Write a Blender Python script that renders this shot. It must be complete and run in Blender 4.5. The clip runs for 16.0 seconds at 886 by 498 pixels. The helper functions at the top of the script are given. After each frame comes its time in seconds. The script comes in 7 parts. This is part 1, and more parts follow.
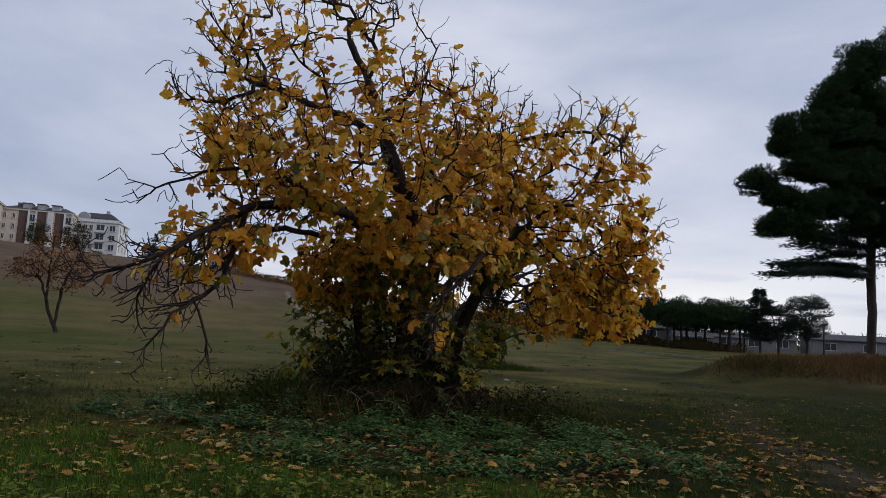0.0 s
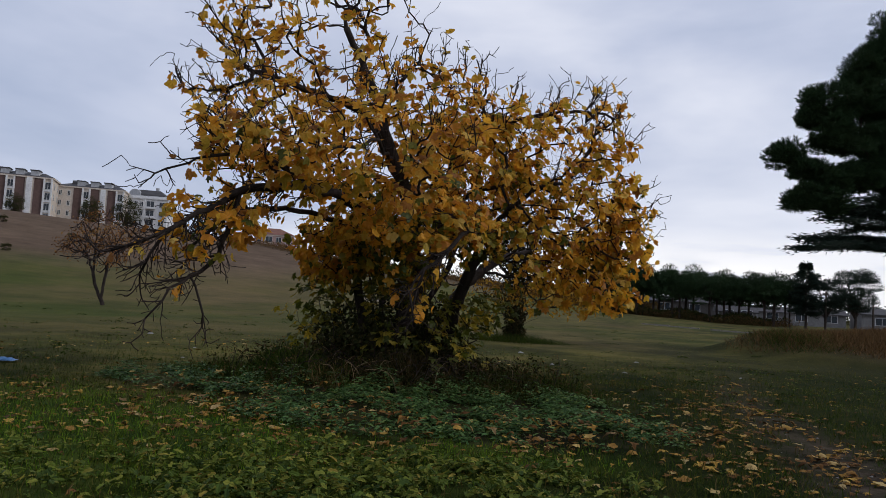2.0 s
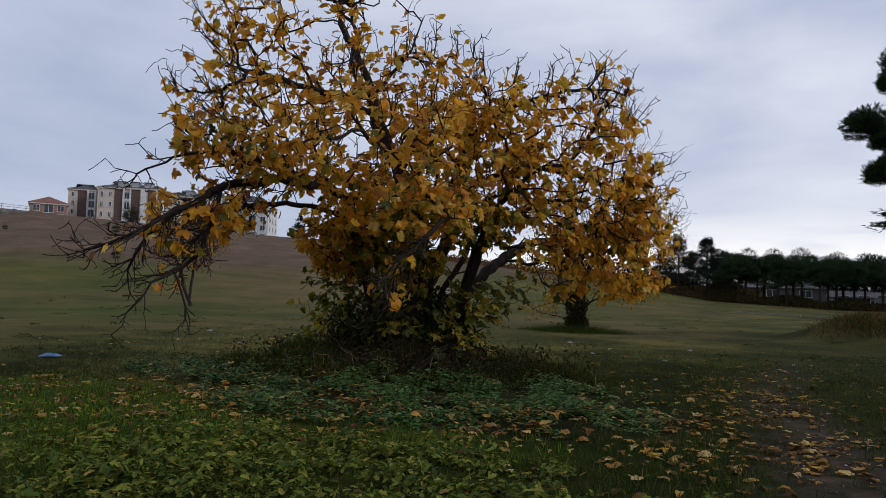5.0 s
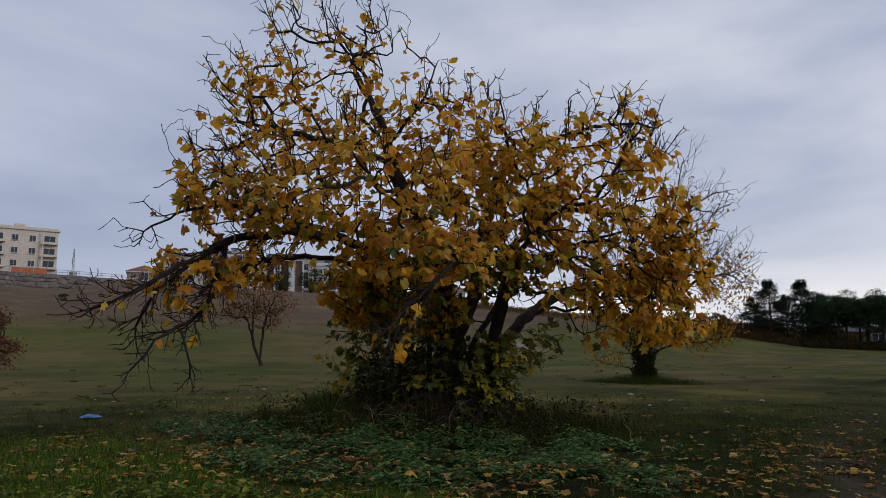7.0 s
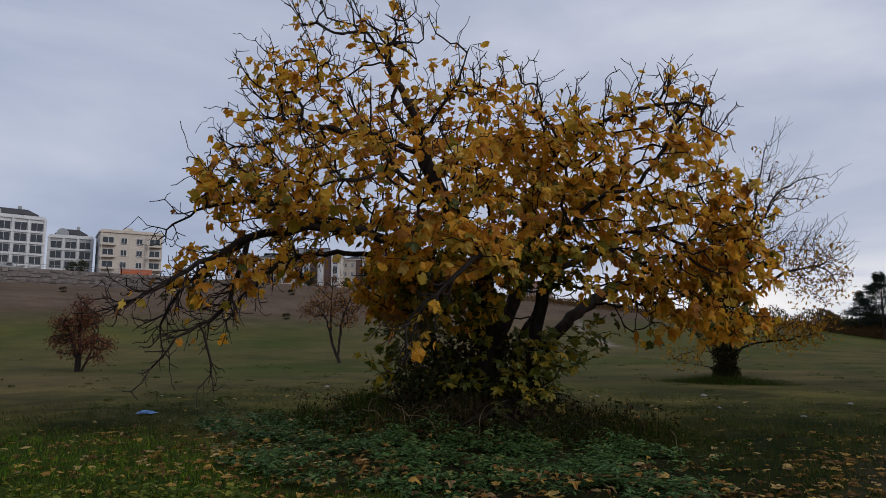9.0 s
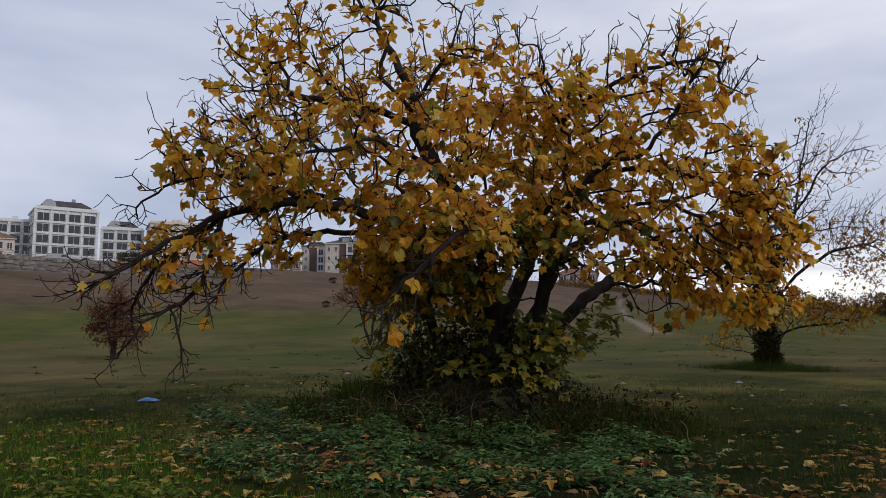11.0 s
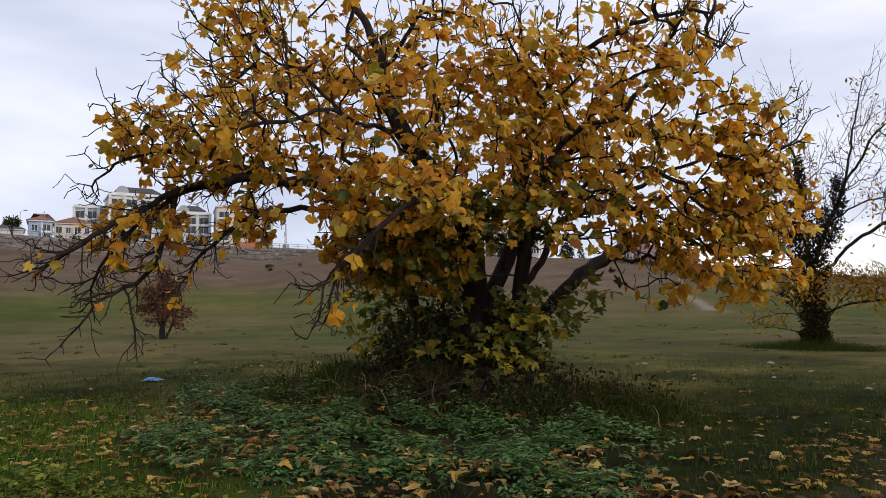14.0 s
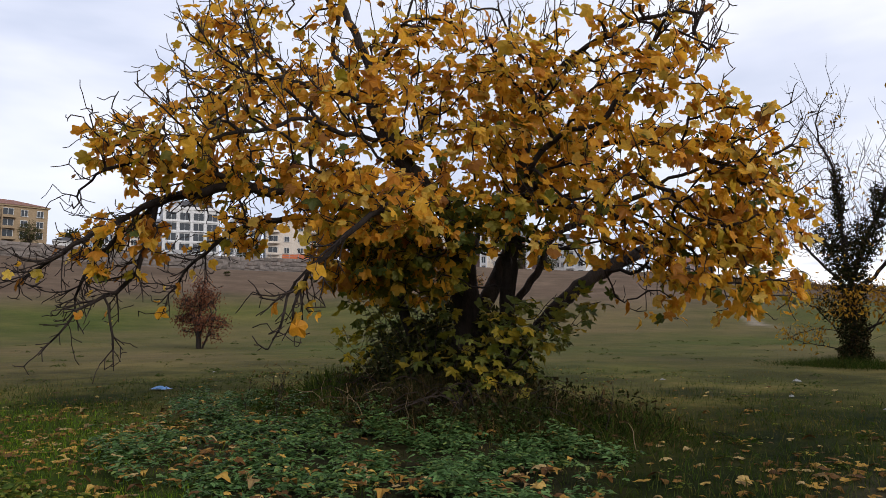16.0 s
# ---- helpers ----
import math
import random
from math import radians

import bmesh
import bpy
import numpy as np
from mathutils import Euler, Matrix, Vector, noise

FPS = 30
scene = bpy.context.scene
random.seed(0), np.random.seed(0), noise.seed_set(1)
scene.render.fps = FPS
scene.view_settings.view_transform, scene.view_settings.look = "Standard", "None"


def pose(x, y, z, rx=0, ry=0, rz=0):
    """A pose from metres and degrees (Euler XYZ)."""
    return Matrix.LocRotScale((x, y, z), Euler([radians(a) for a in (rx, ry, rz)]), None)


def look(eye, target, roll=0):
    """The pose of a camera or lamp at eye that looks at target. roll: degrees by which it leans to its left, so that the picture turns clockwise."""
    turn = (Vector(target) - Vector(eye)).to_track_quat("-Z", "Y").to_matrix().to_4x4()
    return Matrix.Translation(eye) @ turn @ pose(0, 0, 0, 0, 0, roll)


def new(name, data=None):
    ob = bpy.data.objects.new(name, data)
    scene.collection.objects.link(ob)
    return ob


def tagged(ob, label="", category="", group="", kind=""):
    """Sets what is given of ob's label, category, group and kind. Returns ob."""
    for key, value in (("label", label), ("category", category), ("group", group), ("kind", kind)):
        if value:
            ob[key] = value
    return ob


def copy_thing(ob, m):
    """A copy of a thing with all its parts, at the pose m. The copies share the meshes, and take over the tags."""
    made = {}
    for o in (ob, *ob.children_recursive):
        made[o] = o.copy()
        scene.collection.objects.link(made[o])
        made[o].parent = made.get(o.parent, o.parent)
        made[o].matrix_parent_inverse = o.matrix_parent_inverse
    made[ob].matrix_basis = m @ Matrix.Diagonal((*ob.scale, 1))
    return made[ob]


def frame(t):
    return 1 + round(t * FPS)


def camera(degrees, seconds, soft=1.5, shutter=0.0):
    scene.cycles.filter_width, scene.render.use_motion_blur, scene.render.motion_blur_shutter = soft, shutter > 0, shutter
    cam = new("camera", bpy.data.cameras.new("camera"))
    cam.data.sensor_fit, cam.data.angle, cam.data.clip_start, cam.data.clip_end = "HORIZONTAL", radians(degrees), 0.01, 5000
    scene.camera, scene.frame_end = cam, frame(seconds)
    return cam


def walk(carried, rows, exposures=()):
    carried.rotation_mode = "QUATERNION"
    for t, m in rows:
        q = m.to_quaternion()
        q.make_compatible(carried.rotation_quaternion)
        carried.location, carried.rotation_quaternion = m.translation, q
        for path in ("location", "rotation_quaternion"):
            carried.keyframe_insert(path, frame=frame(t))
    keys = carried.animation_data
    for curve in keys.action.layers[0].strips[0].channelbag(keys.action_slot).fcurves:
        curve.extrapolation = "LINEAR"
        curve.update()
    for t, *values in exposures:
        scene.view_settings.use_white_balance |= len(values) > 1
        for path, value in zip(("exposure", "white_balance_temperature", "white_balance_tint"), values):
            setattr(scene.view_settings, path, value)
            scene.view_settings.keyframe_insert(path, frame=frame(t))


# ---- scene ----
cam = camera(64.5, 16.0, soft=0.8)
PATH = [
    (0, (0.723, -0.205, 1.672), (0.501, 1.771, 1.892), 3.0),
    (0.5, (0.9, -0.317, 1.73), (0.649, 1.66, 1.896), 2.0),
    (1, (1.262, -0.389, 1.595), (0.944, 1.58, 1.744), 3.2),
    (1.5, (1.447, -0.491, 1.7), (1.092, 1.466, 1.904), 3.0),
    (2, (1.733, -0.676, 1.725), (1.39, 1.289, 1.865), 3.1),
    (2.5, (1.981, -0.699, 1.728), (1.692, 1.275, 1.864), 2.3),
    (3, (2.342, -0.577, 1.733), (2.049, 1.399, 1.84), 2.3),
    (3.5, (2.783, -0.63, 1.653), (2.359, 1.318, 1.809), 1.3),
    (4, (3.047, -0.468, 1.683), (2.552, 1.465, 1.807), 1.1),
    (4.2, (3.122, -0.384, 1.691), (2.614, 1.548, 1.797), 0.9),
    (6.3, (4.012, 0.503, 1.626), (3.231, 2.335, 1.814), 3.3),
    (6.5, (4.053, 0.648, 1.627), (3.279, 2.479, 1.844), 2.8),
    (7, (4.34, 0.752, 1.597), (3.514, 2.554, 1.865), -0.1),
    (7.5, (4.534, 0.962, 1.621), (3.55, 2.682, 1.885), 0.3),
    (8, (4.601, 1.173, 1.6), (3.563, 2.865, 1.845), -1.5),
    (8.5, (4.72, 1.603, 1.63), (3.737, 3.325, 1.889), -0.4),
    (9, (4.948, 1.688, 1.605), (3.899, 3.37, 1.866), -0.1),
    (9.5, (5.113, 1.932, 1.632), (3.989, 3.568, 1.878), 0.0),
    (10, (5.069, 2.214, 1.593), (3.943, 3.856, 1.784), -1.2),
    (10.2, (5.076, 2.356, 1.566), (3.97, 4.01, 1.768), -0.9),
    (12.3, (5.572, 3.483, 1.531), (4.293, 5.002, 1.771), 1.1),
    (12.5, (5.656, 3.555, 1.531), (4.384, 5.081, 1.765), 1.7),
    (13, (5.778, 3.771, 1.514), (4.5, 5.301, 1.673), 1.2),
    (13.5, (5.879, 3.994, 1.494), (4.603, 5.526, 1.651), 0.8),
    (14, (5.963, 4.197, 1.515), (4.655, 5.701, 1.685), -0.7),
    (14.5, (6.171, 4.378, 1.476), (4.752, 5.779, 1.629), -0.3),
    (15, (6.341, 4.577, 1.485), (4.941, 5.997, 1.632), 0.8),
    (15.5, (6.328, 4.798, 1.439), (4.937, 6.225, 1.609), 1.3),
    (16, (6.527, 5.016, 1.49), (5.12, 6.422, 1.697), -0.2),
]
EXPOSURES = [(0.0, -0.34, 6300, 10), (1.0, -0.17, 6350, 10), (1.5, -0.18, 6350, 10), (2.5, -0.18, 6350, 10), (3.5, -0.1, 6400, 10), (4.2, -0.15, 6350, 10), (6.3, -0.37, 6350, 10), (7.0, -0.45, 6350, 10), (9.0, -0.44, 6350, 10), (10.2, -0.3, 6400, 10),
             (12.3, 0.0, 6700, 10), (14.5, 0.33, 6800, 10), (16.0, 0.38, 6800, 10)]
walk(cam, [(t, look(eye, target, roll)) for t, eye, target, roll in PATH], EXPOSURES)


# ---- world, sun ----
SUN_ROT, SUN_EL = radians(88), radians(25)
world = bpy.data.worlds.new("overcast_sky")
scene.world = world
world.use_nodes = True
wt = world.node_tree
wt.nodes.clear()
w_out = wt.nodes.new("ShaderNodeOutputWorld")
w_bg = wt.nodes.new("ShaderNodeBackground")
w_sky = wt.nodes.new("ShaderNodeTexSky")
w_sky.sky_type, w_sky.sun_disc = "NISHITA", False
w_sky.sun_elevation, w_sky.sun_rotation = SUN_EL, SUN_ROT
w_tc = wt.nodes.new("ShaderNodeTexCoord")
w_map = wt.nodes.new("ShaderNodeMapping")
w_map.inputs["Scale"].default_value = (1.3, 1.3, 4.2)
w_map.inputs["Rotation"].default_value = (0.10, 0.06, 0.4)
w_n = wt.nodes.new("ShaderNodeTexNoise")
w_n.inputs["Scale"].default_value, w_n.inputs["Detail"].default_value = 1.15, 5.0
w_n.inputs["Roughness"].default_value, w_n.inputs["Distortion"].default_value = 0.52, 0.25
w_r = wt.nodes.new("ShaderNodeValToRGB")
w_r.color_ramp.elements[0].position, w_r.color_ramp.elements[0].color = 0.33, (0.46, 0.53, 0.71, 1)
w_r.color_ramp.elements[1].position, w_r.color_ramp.elements[1].color = 0.68, (0.93, 0.95, 1.06, 1)
w_e = w_r.color_ramp.elements.new(0.5)
w_e.color = (0.66, 0.71, 0.875, 1)
w_dim = wt.nodes.new("ShaderNodeMix")
w_dim.data_type = "RGBA"
w_dim.blend_type = "MULTIPLY"
w_dim.inputs["Factor"].default_value = 1.0
w_dim.inputs["B"].default_value = (0.10, 0.10, 0.10, 1)
w_mix = wt.nodes.new("ShaderNodeMix")
w_mix.data_type = "RGBA"
w_mix.inputs["Factor"].default_value = 0.9
wt.links.new(w_tc.outputs["Generated"], w_map.inputs["Vector"])
wt.links.new(w_map.outputs["Vector"], w_n.inputs["Vector"])
wt.links.new(w_n.outputs["Fac"], w_r.inputs["Fac"])
wt.links.new(w_sky.outputs["Color"], w_dim.inputs["A"])
wt.links.new(w_dim.outputs["Result"], w_mix.inputs["A"])
wt.links.new(w_r.outputs["Color"], w_mix.inputs["B"])
w_dir = wt.nodes.new("ShaderNodeVectorMath")
w_dir.operation = "DOT_PRODUCT"
w_dir.inputs[1].default_value = (0.02, 1.0, 0.0)
w_side = wt.nodes.new("ShaderNodeMapRange")
w_side.inputs["From Min"].default_value, w_side.inputs["From Max"].default_value = 0.86, 0.97
w_sep = wt.nodes.new("ShaderNodeSeparateXYZ")
w_low = wt.nodes.new("ShaderNodeMapRange")
w_low.inputs["From Min"].default_value, w_low.inputs["From Max"].default_value = 0.115, 0.05
w_map2 = wt.nodes.new("ShaderNodeMapping")
w_map2.inputs["Scale"].default_value = (5.0, 5.0, 34.0)
w_n2 = wt.nodes.new("ShaderNodeTexNoise")
w_n2.inputs["Scale"].default_value, w_n2.inputs["Detail"].default_value = 1.0, 4.0
w_gap = wt.nodes.new("ShaderNodeMapRange")
w_gap.inputs["From Min"].default_value, w_gap.inputs["From Max"].default_value = 0.32, 0.52
w_m1 = wt.nodes.new("ShaderNodeMath")
w_m2 = wt.nodes.new("ShaderNodeMath")
w_m1.operation = w_m2.operation = "MULTIPLY"
w_break = wt.nodes.new("ShaderNodeMix")
w_break.data_type = "RGBA"
w_break.inputs["B"].default_value = (1.25, 1.22, 1.20, 1)
wt.links.new(w_tc.outputs["Generated"], w_dir.inputs[0])
wt.links.new(w_tc.outputs["Generated"], w_sep.inputs["Vector"])
wt.links.new(w_tc.outputs["Generated"], w_map2.inputs["Vector"])
wt.links.new(w_map2.outputs["Vector"], w_n2.inputs["Vector"])
wt.links.new(w_dir.outputs["Value"], w_side.inputs["Value"])
wt.links.new(w_sep.outputs["Z"], w_low.inputs["Value"])
wt.links.new(w_n2.outputs["Fac"], w_gap.inputs["Value"])
wt.links.new(w_side.outputs["Result"], w_m1.inputs[0])
wt.links.new(w_low.outputs["Result"], w_m1.inputs[1])
wt.links.new(w_m1.outputs["Value"], w_m2.inputs[0])
wt.links.new(w_gap.outputs["Result"], w_m2.inputs[1])
wt.links.new(w_m2.outputs["Value"], w_break.inputs["Factor"])
wt.links.new(w_mix.outputs["Result"], w_break.inputs["A"])
wt.links.new(w_break.outputs["Result"], w_bg.inputs["Color"])
w_bg.inputs["Strength"].default_value = 1.0
wt.links.new(w_bg.outputs["Background"], w_out.inputs["Surface"])

sun_data = bpy.data.lights.new("sun", "SUN")
sun_data.energy, sun_data.angle, sun_data.color = 1.5, radians(22), (1.0, 0.96, 0.9)
sun = new("sun", sun_data)
sun.matrix_world = look((0, 0, 30), (-math.sin(SUN_ROT) * 30 * math.cos(SUN_EL), -math.cos(SUN_ROT) * 30 * math.cos(SUN_EL), 30 - 30 * math.sin(SUN_EL)))


# ---- materials ----
def ramp_of(tree, stops, fac):
    r = tree.nodes.new("ShaderNodeValToRGB")
    el = r.color_ramp.elements
    el[0].position, el[0].color = stops[0][0], (*stops[0][1], 1)
    el[1].position, el[1].color = stops[-1][0], (*stops[-1][1], 1)
    for p, c in stops[1:-1]:
        el.new(p).color = (*c, 1)
    tree.links.new(fac, r.inputs["Fac"])
    return r.outputs["Color"]


def noise_of(tree, scale, detail=4.0, rough=0.55, stretch=None, kind="Object"):
    tc = tree.nodes.new("ShaderNodeTexCoord")
    n = tree.nodes.new("ShaderNodeTexNoise")
    n.inputs["Scale"].default_value, n.inputs["Detail"].default_value, n.inputs["Roughness"].default_value = scale, detail, rough
    vec = tc.outputs[kind]
    if stretch:
        mp = tree.nodes.new("ShaderNodeMapping")
        mp.inputs["Scale"].default_value = stretch
        tree.links.new(vec, mp.inputs["Vector"])
        vec = mp.outputs["Vector"]
    tree.links.new(vec, n.inputs["Vector"])
    return n.outputs["Fac"]


def mixed(tree, a, b, fac, blend="MIX"):
    m = tree.nodes.new("ShaderNodeMix")
    m.data_type, m.blend_type = "RGBA", blend
    for sock, v in (("A", a), ("B", b)):
        if isinstance(v, tuple):
            m.inputs[sock].default_value = (*v, 1)
        else:
            tree.links.new(v, m.inputs[sock])
    if isinstance(fac, float):
        m.inputs["Factor"].default_value = fac
    else:
        tree.links.new(fac, m.inputs["Factor"])
    return m.outputs["Result"]


def start_mat(name, rough=0.8, metal=0.0, spec=0.3):
    m = bpy.data.materials.new(name)
    m.use_nodes = True
    b = m.node_tree.nodes["Principled BSDF"]
    b.inputs["Roughness"].default_value, b.inputs["Metallic"].default_value = rough, metal
    b.inputs["Specular IOR Level"].default_value = spec
    return m, m.node_tree, b


def bump_on(tree, bsdf, fac, strength=0.4, dist=0.02):
    bp = tree.nodes.new("ShaderNodeBump")
    bp.inputs["Strength"].default_value, bp.inputs["Distance"].default_value = strength, dist
    tree.links.new(fac, bp.inputs["Height"])
    tree.links.new(bp.outputs["Normal"], bsdf.inputs["Normal"])


def plain_mat(name, col, col2=None, scale=3.0, rough=0.8, metal=0.0, bump=0.2, dist=0.01, stretch=None, spec=0.3):
    """Two tones in coarse and fine noise, with a fine relief."""
    m, t, b = start_mat(name, rough, metal, spec)
    col2 = col2 or tuple(c * 0.72 for c in col)
    big = ramp_of(t, [(0.32, col2), (0.68, col)], noise_of(t, scale, 5, 0.6, stretch))
    fine = ramp_of(t, [(0.3, (0.72, 0.72, 0.72)), (0.7, (1.0, 1.0, 1.0))], noise_of(t, scale * 9, 3, 0.6, stretch))
    t.links.new(mixed(t, big, fine, 1.0, "MULTIPLY"), b.inputs["Base Color"])
    if bump:
        bump_on(t, b, noise_of(t, scale * 7, 4, 0.65, stretch), bump, dist)
    return m


def leaf_mat(name, stops, island=True, glow=0.42, rough=0.55, spec=0.35, blotch=18.0, stain=0.55):
    """Leaves: a colour of its own for each leaf, blotches, and light through the blade."""
    m, t, b = start_mat(name, rough, 0.0, spec)
    if island:
        src = t.nodes.new("ShaderNodeNewGeometry").outputs["Random Per Island"]
    else:
        src = t.nodes.new("ShaderNodeObjectInfo").outputs["Random"]
    col = ramp_of(t, stops, src)
    fl = ramp_of(t, [(0.35, (0.60, 0.50, 0.36)), (0.58, (1.0, 1.0, 1.0))], noise_of(t, blotch, 3, 0.6, kind="Object"))
    col = mixed(t, col, fl, stain, "MULTIPLY")
    t.links.new(col, b.inputs["Base Color"])
    tr = t.nodes.new("ShaderNodeBsdfTranslucent")
    t.links.new(col, tr.inputs["Color"])
    mx = t.nodes.new("ShaderNodeMixShader")
    mx.inputs["Fac"].default_value = glow
    t.links.new(b.outputs["BSDF"], mx.inputs[1])
    t.links.new(tr.outputs["BSDF"], mx.inputs[2])
    t.links.new(mx.outputs["Shader"], t.nodes["Material Output"].inputs["Surface"])
    return m


FIG_STOPS = [(0.0, (0.22, 0.090, 0.022)), (0.10, (0.48, 0.195, 0.024)), (0.26, (0.68, 0.305, 0.026)), (0.46, (0.77, 0.402, 0.036)),
             (0.64, (0.69, 0.390, 0.040)), (0.78, (0.51, 0.312, 0.030)), (0.88, (0.33, 0.245, 0.024)), (0.95, (0.78, 0.52, 0.10)), (1.0, (0.82, 0.57, 0.15))]
GREEN_STOPS = [(0.0, (0.050, 0.070, 0.009)), (0.35, (0.095, 0.112, 0.012)), (0.62, (0.20, 0.185, 0.016)), (0.88, (0.43, 0.30, 0.021)), (1.0, (0.10, 0.11, 0.011))]
M_FIG = leaf_mat("fig_leaf_yellow", FIG_STOPS, glow=0.55, rough=0.5, spec=0.25, stain=0.38)
M_FIG1 = leaf_mat("fig_leaf_single", FIG_STOPS, island=False, glow=0.55, rough=0.5, spec=0.25, stain=0.38)
M_FIGG = leaf_mat("fig_leaf_green", GREEN_STOPS)
M_FALLEN = leaf_mat("fallen_leaf", [(0.0, (0.07, 0.036, 0.016)), (0.35, (0.16, 0.080, 0.025)), (0.6, (0.28, 0.155, 0.036)), (0.78, (0.40, 0.25, 0.055)), (0.92, (0.42, 0.31, 0.14)), (1.0, (0.11, 0.065, 0.03))], glow=0.08, rough=0.85, spec=0.1)
M_FALLEN1 = leaf_mat("fallen_leaf_single", [(0.0, (0.08, 0.042, 0.018)), (0.35, (0.19, 0.095, 0.028)), (0.6, (0.32, 0.18, 0.04)), (0.78, (0.44, 0.28, 0.06)), (0.92, (0.46, 0.35, 0.16)), (1.0, (0.14, 0.085, 0.04))], island=False, glow=0.08, rough=0.85, spec=0.1)
M_HERB = leaf_mat("nettle_leaf", [(0.0, (0.022, 0.052, 0.011)), (0.4, (0.056, 0.122, 0.031)), (0.8, (0.108, 0.200, 0.064)), (1.0, (0.16, 0.20, 0.045))], glow=0.2, rough=0.6, spec=0.2, blotch=9.0)
M_HERB2 = leaf_mat("herb_leaf_light", [(0.0, (0.030, 0.056, 0.009)), (0.35, (0.070, 0.106, 0.013)), (0.7, (0.128, 0.158, 0.021)), (0.92, (0.20, 0.205, 0.032)), (1.0, (0.28, 0.21, 0.04))], glow=0.2, rough=0.7, spec=0.15, blotch=9.0)
M_GRASS = leaf_mat("grass_blade", [(0.0, (0.016, 0.032, 0.005)), (0.45, (0.031, 0.056, 0.007)), (0.8, (0.052, 0.078, 0.010)), (1.0, (0.12, 0.10, 0.026))], glow=0.25, rough=0.85, spec=0.08, blotch=2.0)
M_LUSH = leaf_mat("lush_blade", [(0.0, (0.06, 0.145, 0.007)), (0.5, (0.12, 0.23, 0.010)), (1.0, (0.22, 0.29, 0.017))], glow=0.3, rough=0.8, spec=0.1, blotch=2.0)
M_DRY = leaf_mat("dry_grass_blade", [(0.0, (0.06, 0.040, 0.016)), (0.5, (0.13, 0.085, 0.034)), (0.85, (0.21, 0.145, 0.06)), (1.0, (0.075, 0.08, 0.02))], glow=0.15, rough=0.85, spec=0.08, blotch=2.0)
M_TUFT = leaf_mat("tuft_blade", [(0.0, (0.052, 0.066, 0.006)), (0.6, (0.104, 0.106, 0.014)), (1.0, (0.17, 0.135, 0.026))], glow=0.25, rough=0.9, spec=0.05, blotch=2.0)
M_TUFT2 = leaf_mat("dry_tuft_blade", [(0.0, (0.09, 0.066, 0.016)), (0.6, (0.155, 0.112, 0.03)), (1.0, (0.21, 0.16, 0.055))], glow=0.25, rough=0.9, spec=0.05, blotch=2.0)
M_RUST = leaf_mat("rust_brush", [(0.0, (0.07, 0.042, 0.02)), (0.5, (0.135, 0.080, 0.036)), (1.0, (0.20, 0.125, 0.05))], glow=0.15, rough=0.9, spec=0.05, blotch=2.0)
M_REDL = leaf_mat("red_leaf", [(0.0, (0.07, 0.026, 0.017)), (0.5, (0.14, 0.05, 0.028)), (1.0, (0.19, 0.085, 0.04))], glow=0.2, rough=0.85, spec=0.08)
M_OLDL = leaf_mat("brown_leaf", [(0.0, (0.10, 0.045, 0.022)), (0.5, (0.20, 0.09, 0.03)), (1.0, (0.30, 0.17, 0.05))], glow=0.2, rough=0.85, spec=0.08)
M_YELL = leaf_mat("yellow_leaf", [(0.0, (0.20, 0.090, 0.012)), (0.5, (0.40, 0.20, 0.018)), (1.0, (0.48, 0.29, 0.035))], glow=0.3, rough=0.8, spec=0.1)
M_PINE = leaf_mat("pine_needles", [(0.0, (0.016, 0.036, 0.015)), (0.5, (0.032, 0.064, 0.026)), (1.0, (0.058, 0.098, 0.040))], glow=0.1, rough=0.7, spec=0.15, blotch=1.0)
M_CEDAR = leaf_mat("cedar_needles", [(0.0, (0.014, 0.028, 0.02)), (0.5, (0.026, 0.045, 0.034)), (1.0, (0.042, 0.064, 0.046))], glow=0.1, rough=0.7, spec=0.15, blotch=1.0)
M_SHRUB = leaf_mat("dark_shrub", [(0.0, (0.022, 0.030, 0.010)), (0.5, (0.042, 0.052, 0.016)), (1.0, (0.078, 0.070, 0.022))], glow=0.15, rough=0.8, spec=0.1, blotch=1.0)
# Crown shade is put into these dark tones; the bare tree's ivy shares them.
M_UNDER = leaf_mat("shaded_undergrowth_leaf", [(0.0, (0.014, 0.018, 0.006)), (0.4, (0.026, 0.030, 0.009)), (0.7, (0.045, 0.034, 0.014)), (1.0, (0.085, 0.055, 0.024))], glow=0.15, rough=0.9, spec=0.05, blotch=3.0)
M_BARK = plain_mat("fig_bark", (0.052, 0.040, 0.034), (0.016, 0.012, 0.011), 6.0, 0.9, spec=0.12, bump=0.9, dist=0.03, stretch=(1, 1, 0.35))
M_TWIG = plain_mat("twig_bark", (0.050, 0.036, 0.031), (0.020, 0.015, 0.013), 8.0, 0.85, spec=0.12, bump=0.3)
M_STRAW = plain_mat("dead_stalk", (0.28, 0.21, 0.12), (0.17, 0.12, 0.07), 6.0, 0.9, spec=0.1, bump=0.2)
M_PBARK = plain_mat("pine_bark", (0.075, 0.055, 0.042), (0.03, 0.023, 0.02), 2.5, 0.9, bump=0.7, dist=0.03, stretch=(1, 1, 0.3))
M_CONC = plain_mat("concrete", (0.24, 0.22, 0.205), (0.16, 0.148, 0.138), 0.6, 0.85)
M_STONE = plain_mat("wall_stone", (0.25, 0.215, 0.195), (0.15, 0.128, 0.115), 0.9, 0.9, bump=0.6, dist=0.06)
M_BLOCK, _t, _b = start_mat("wall_block", 0.9, 0.0, 0.15)
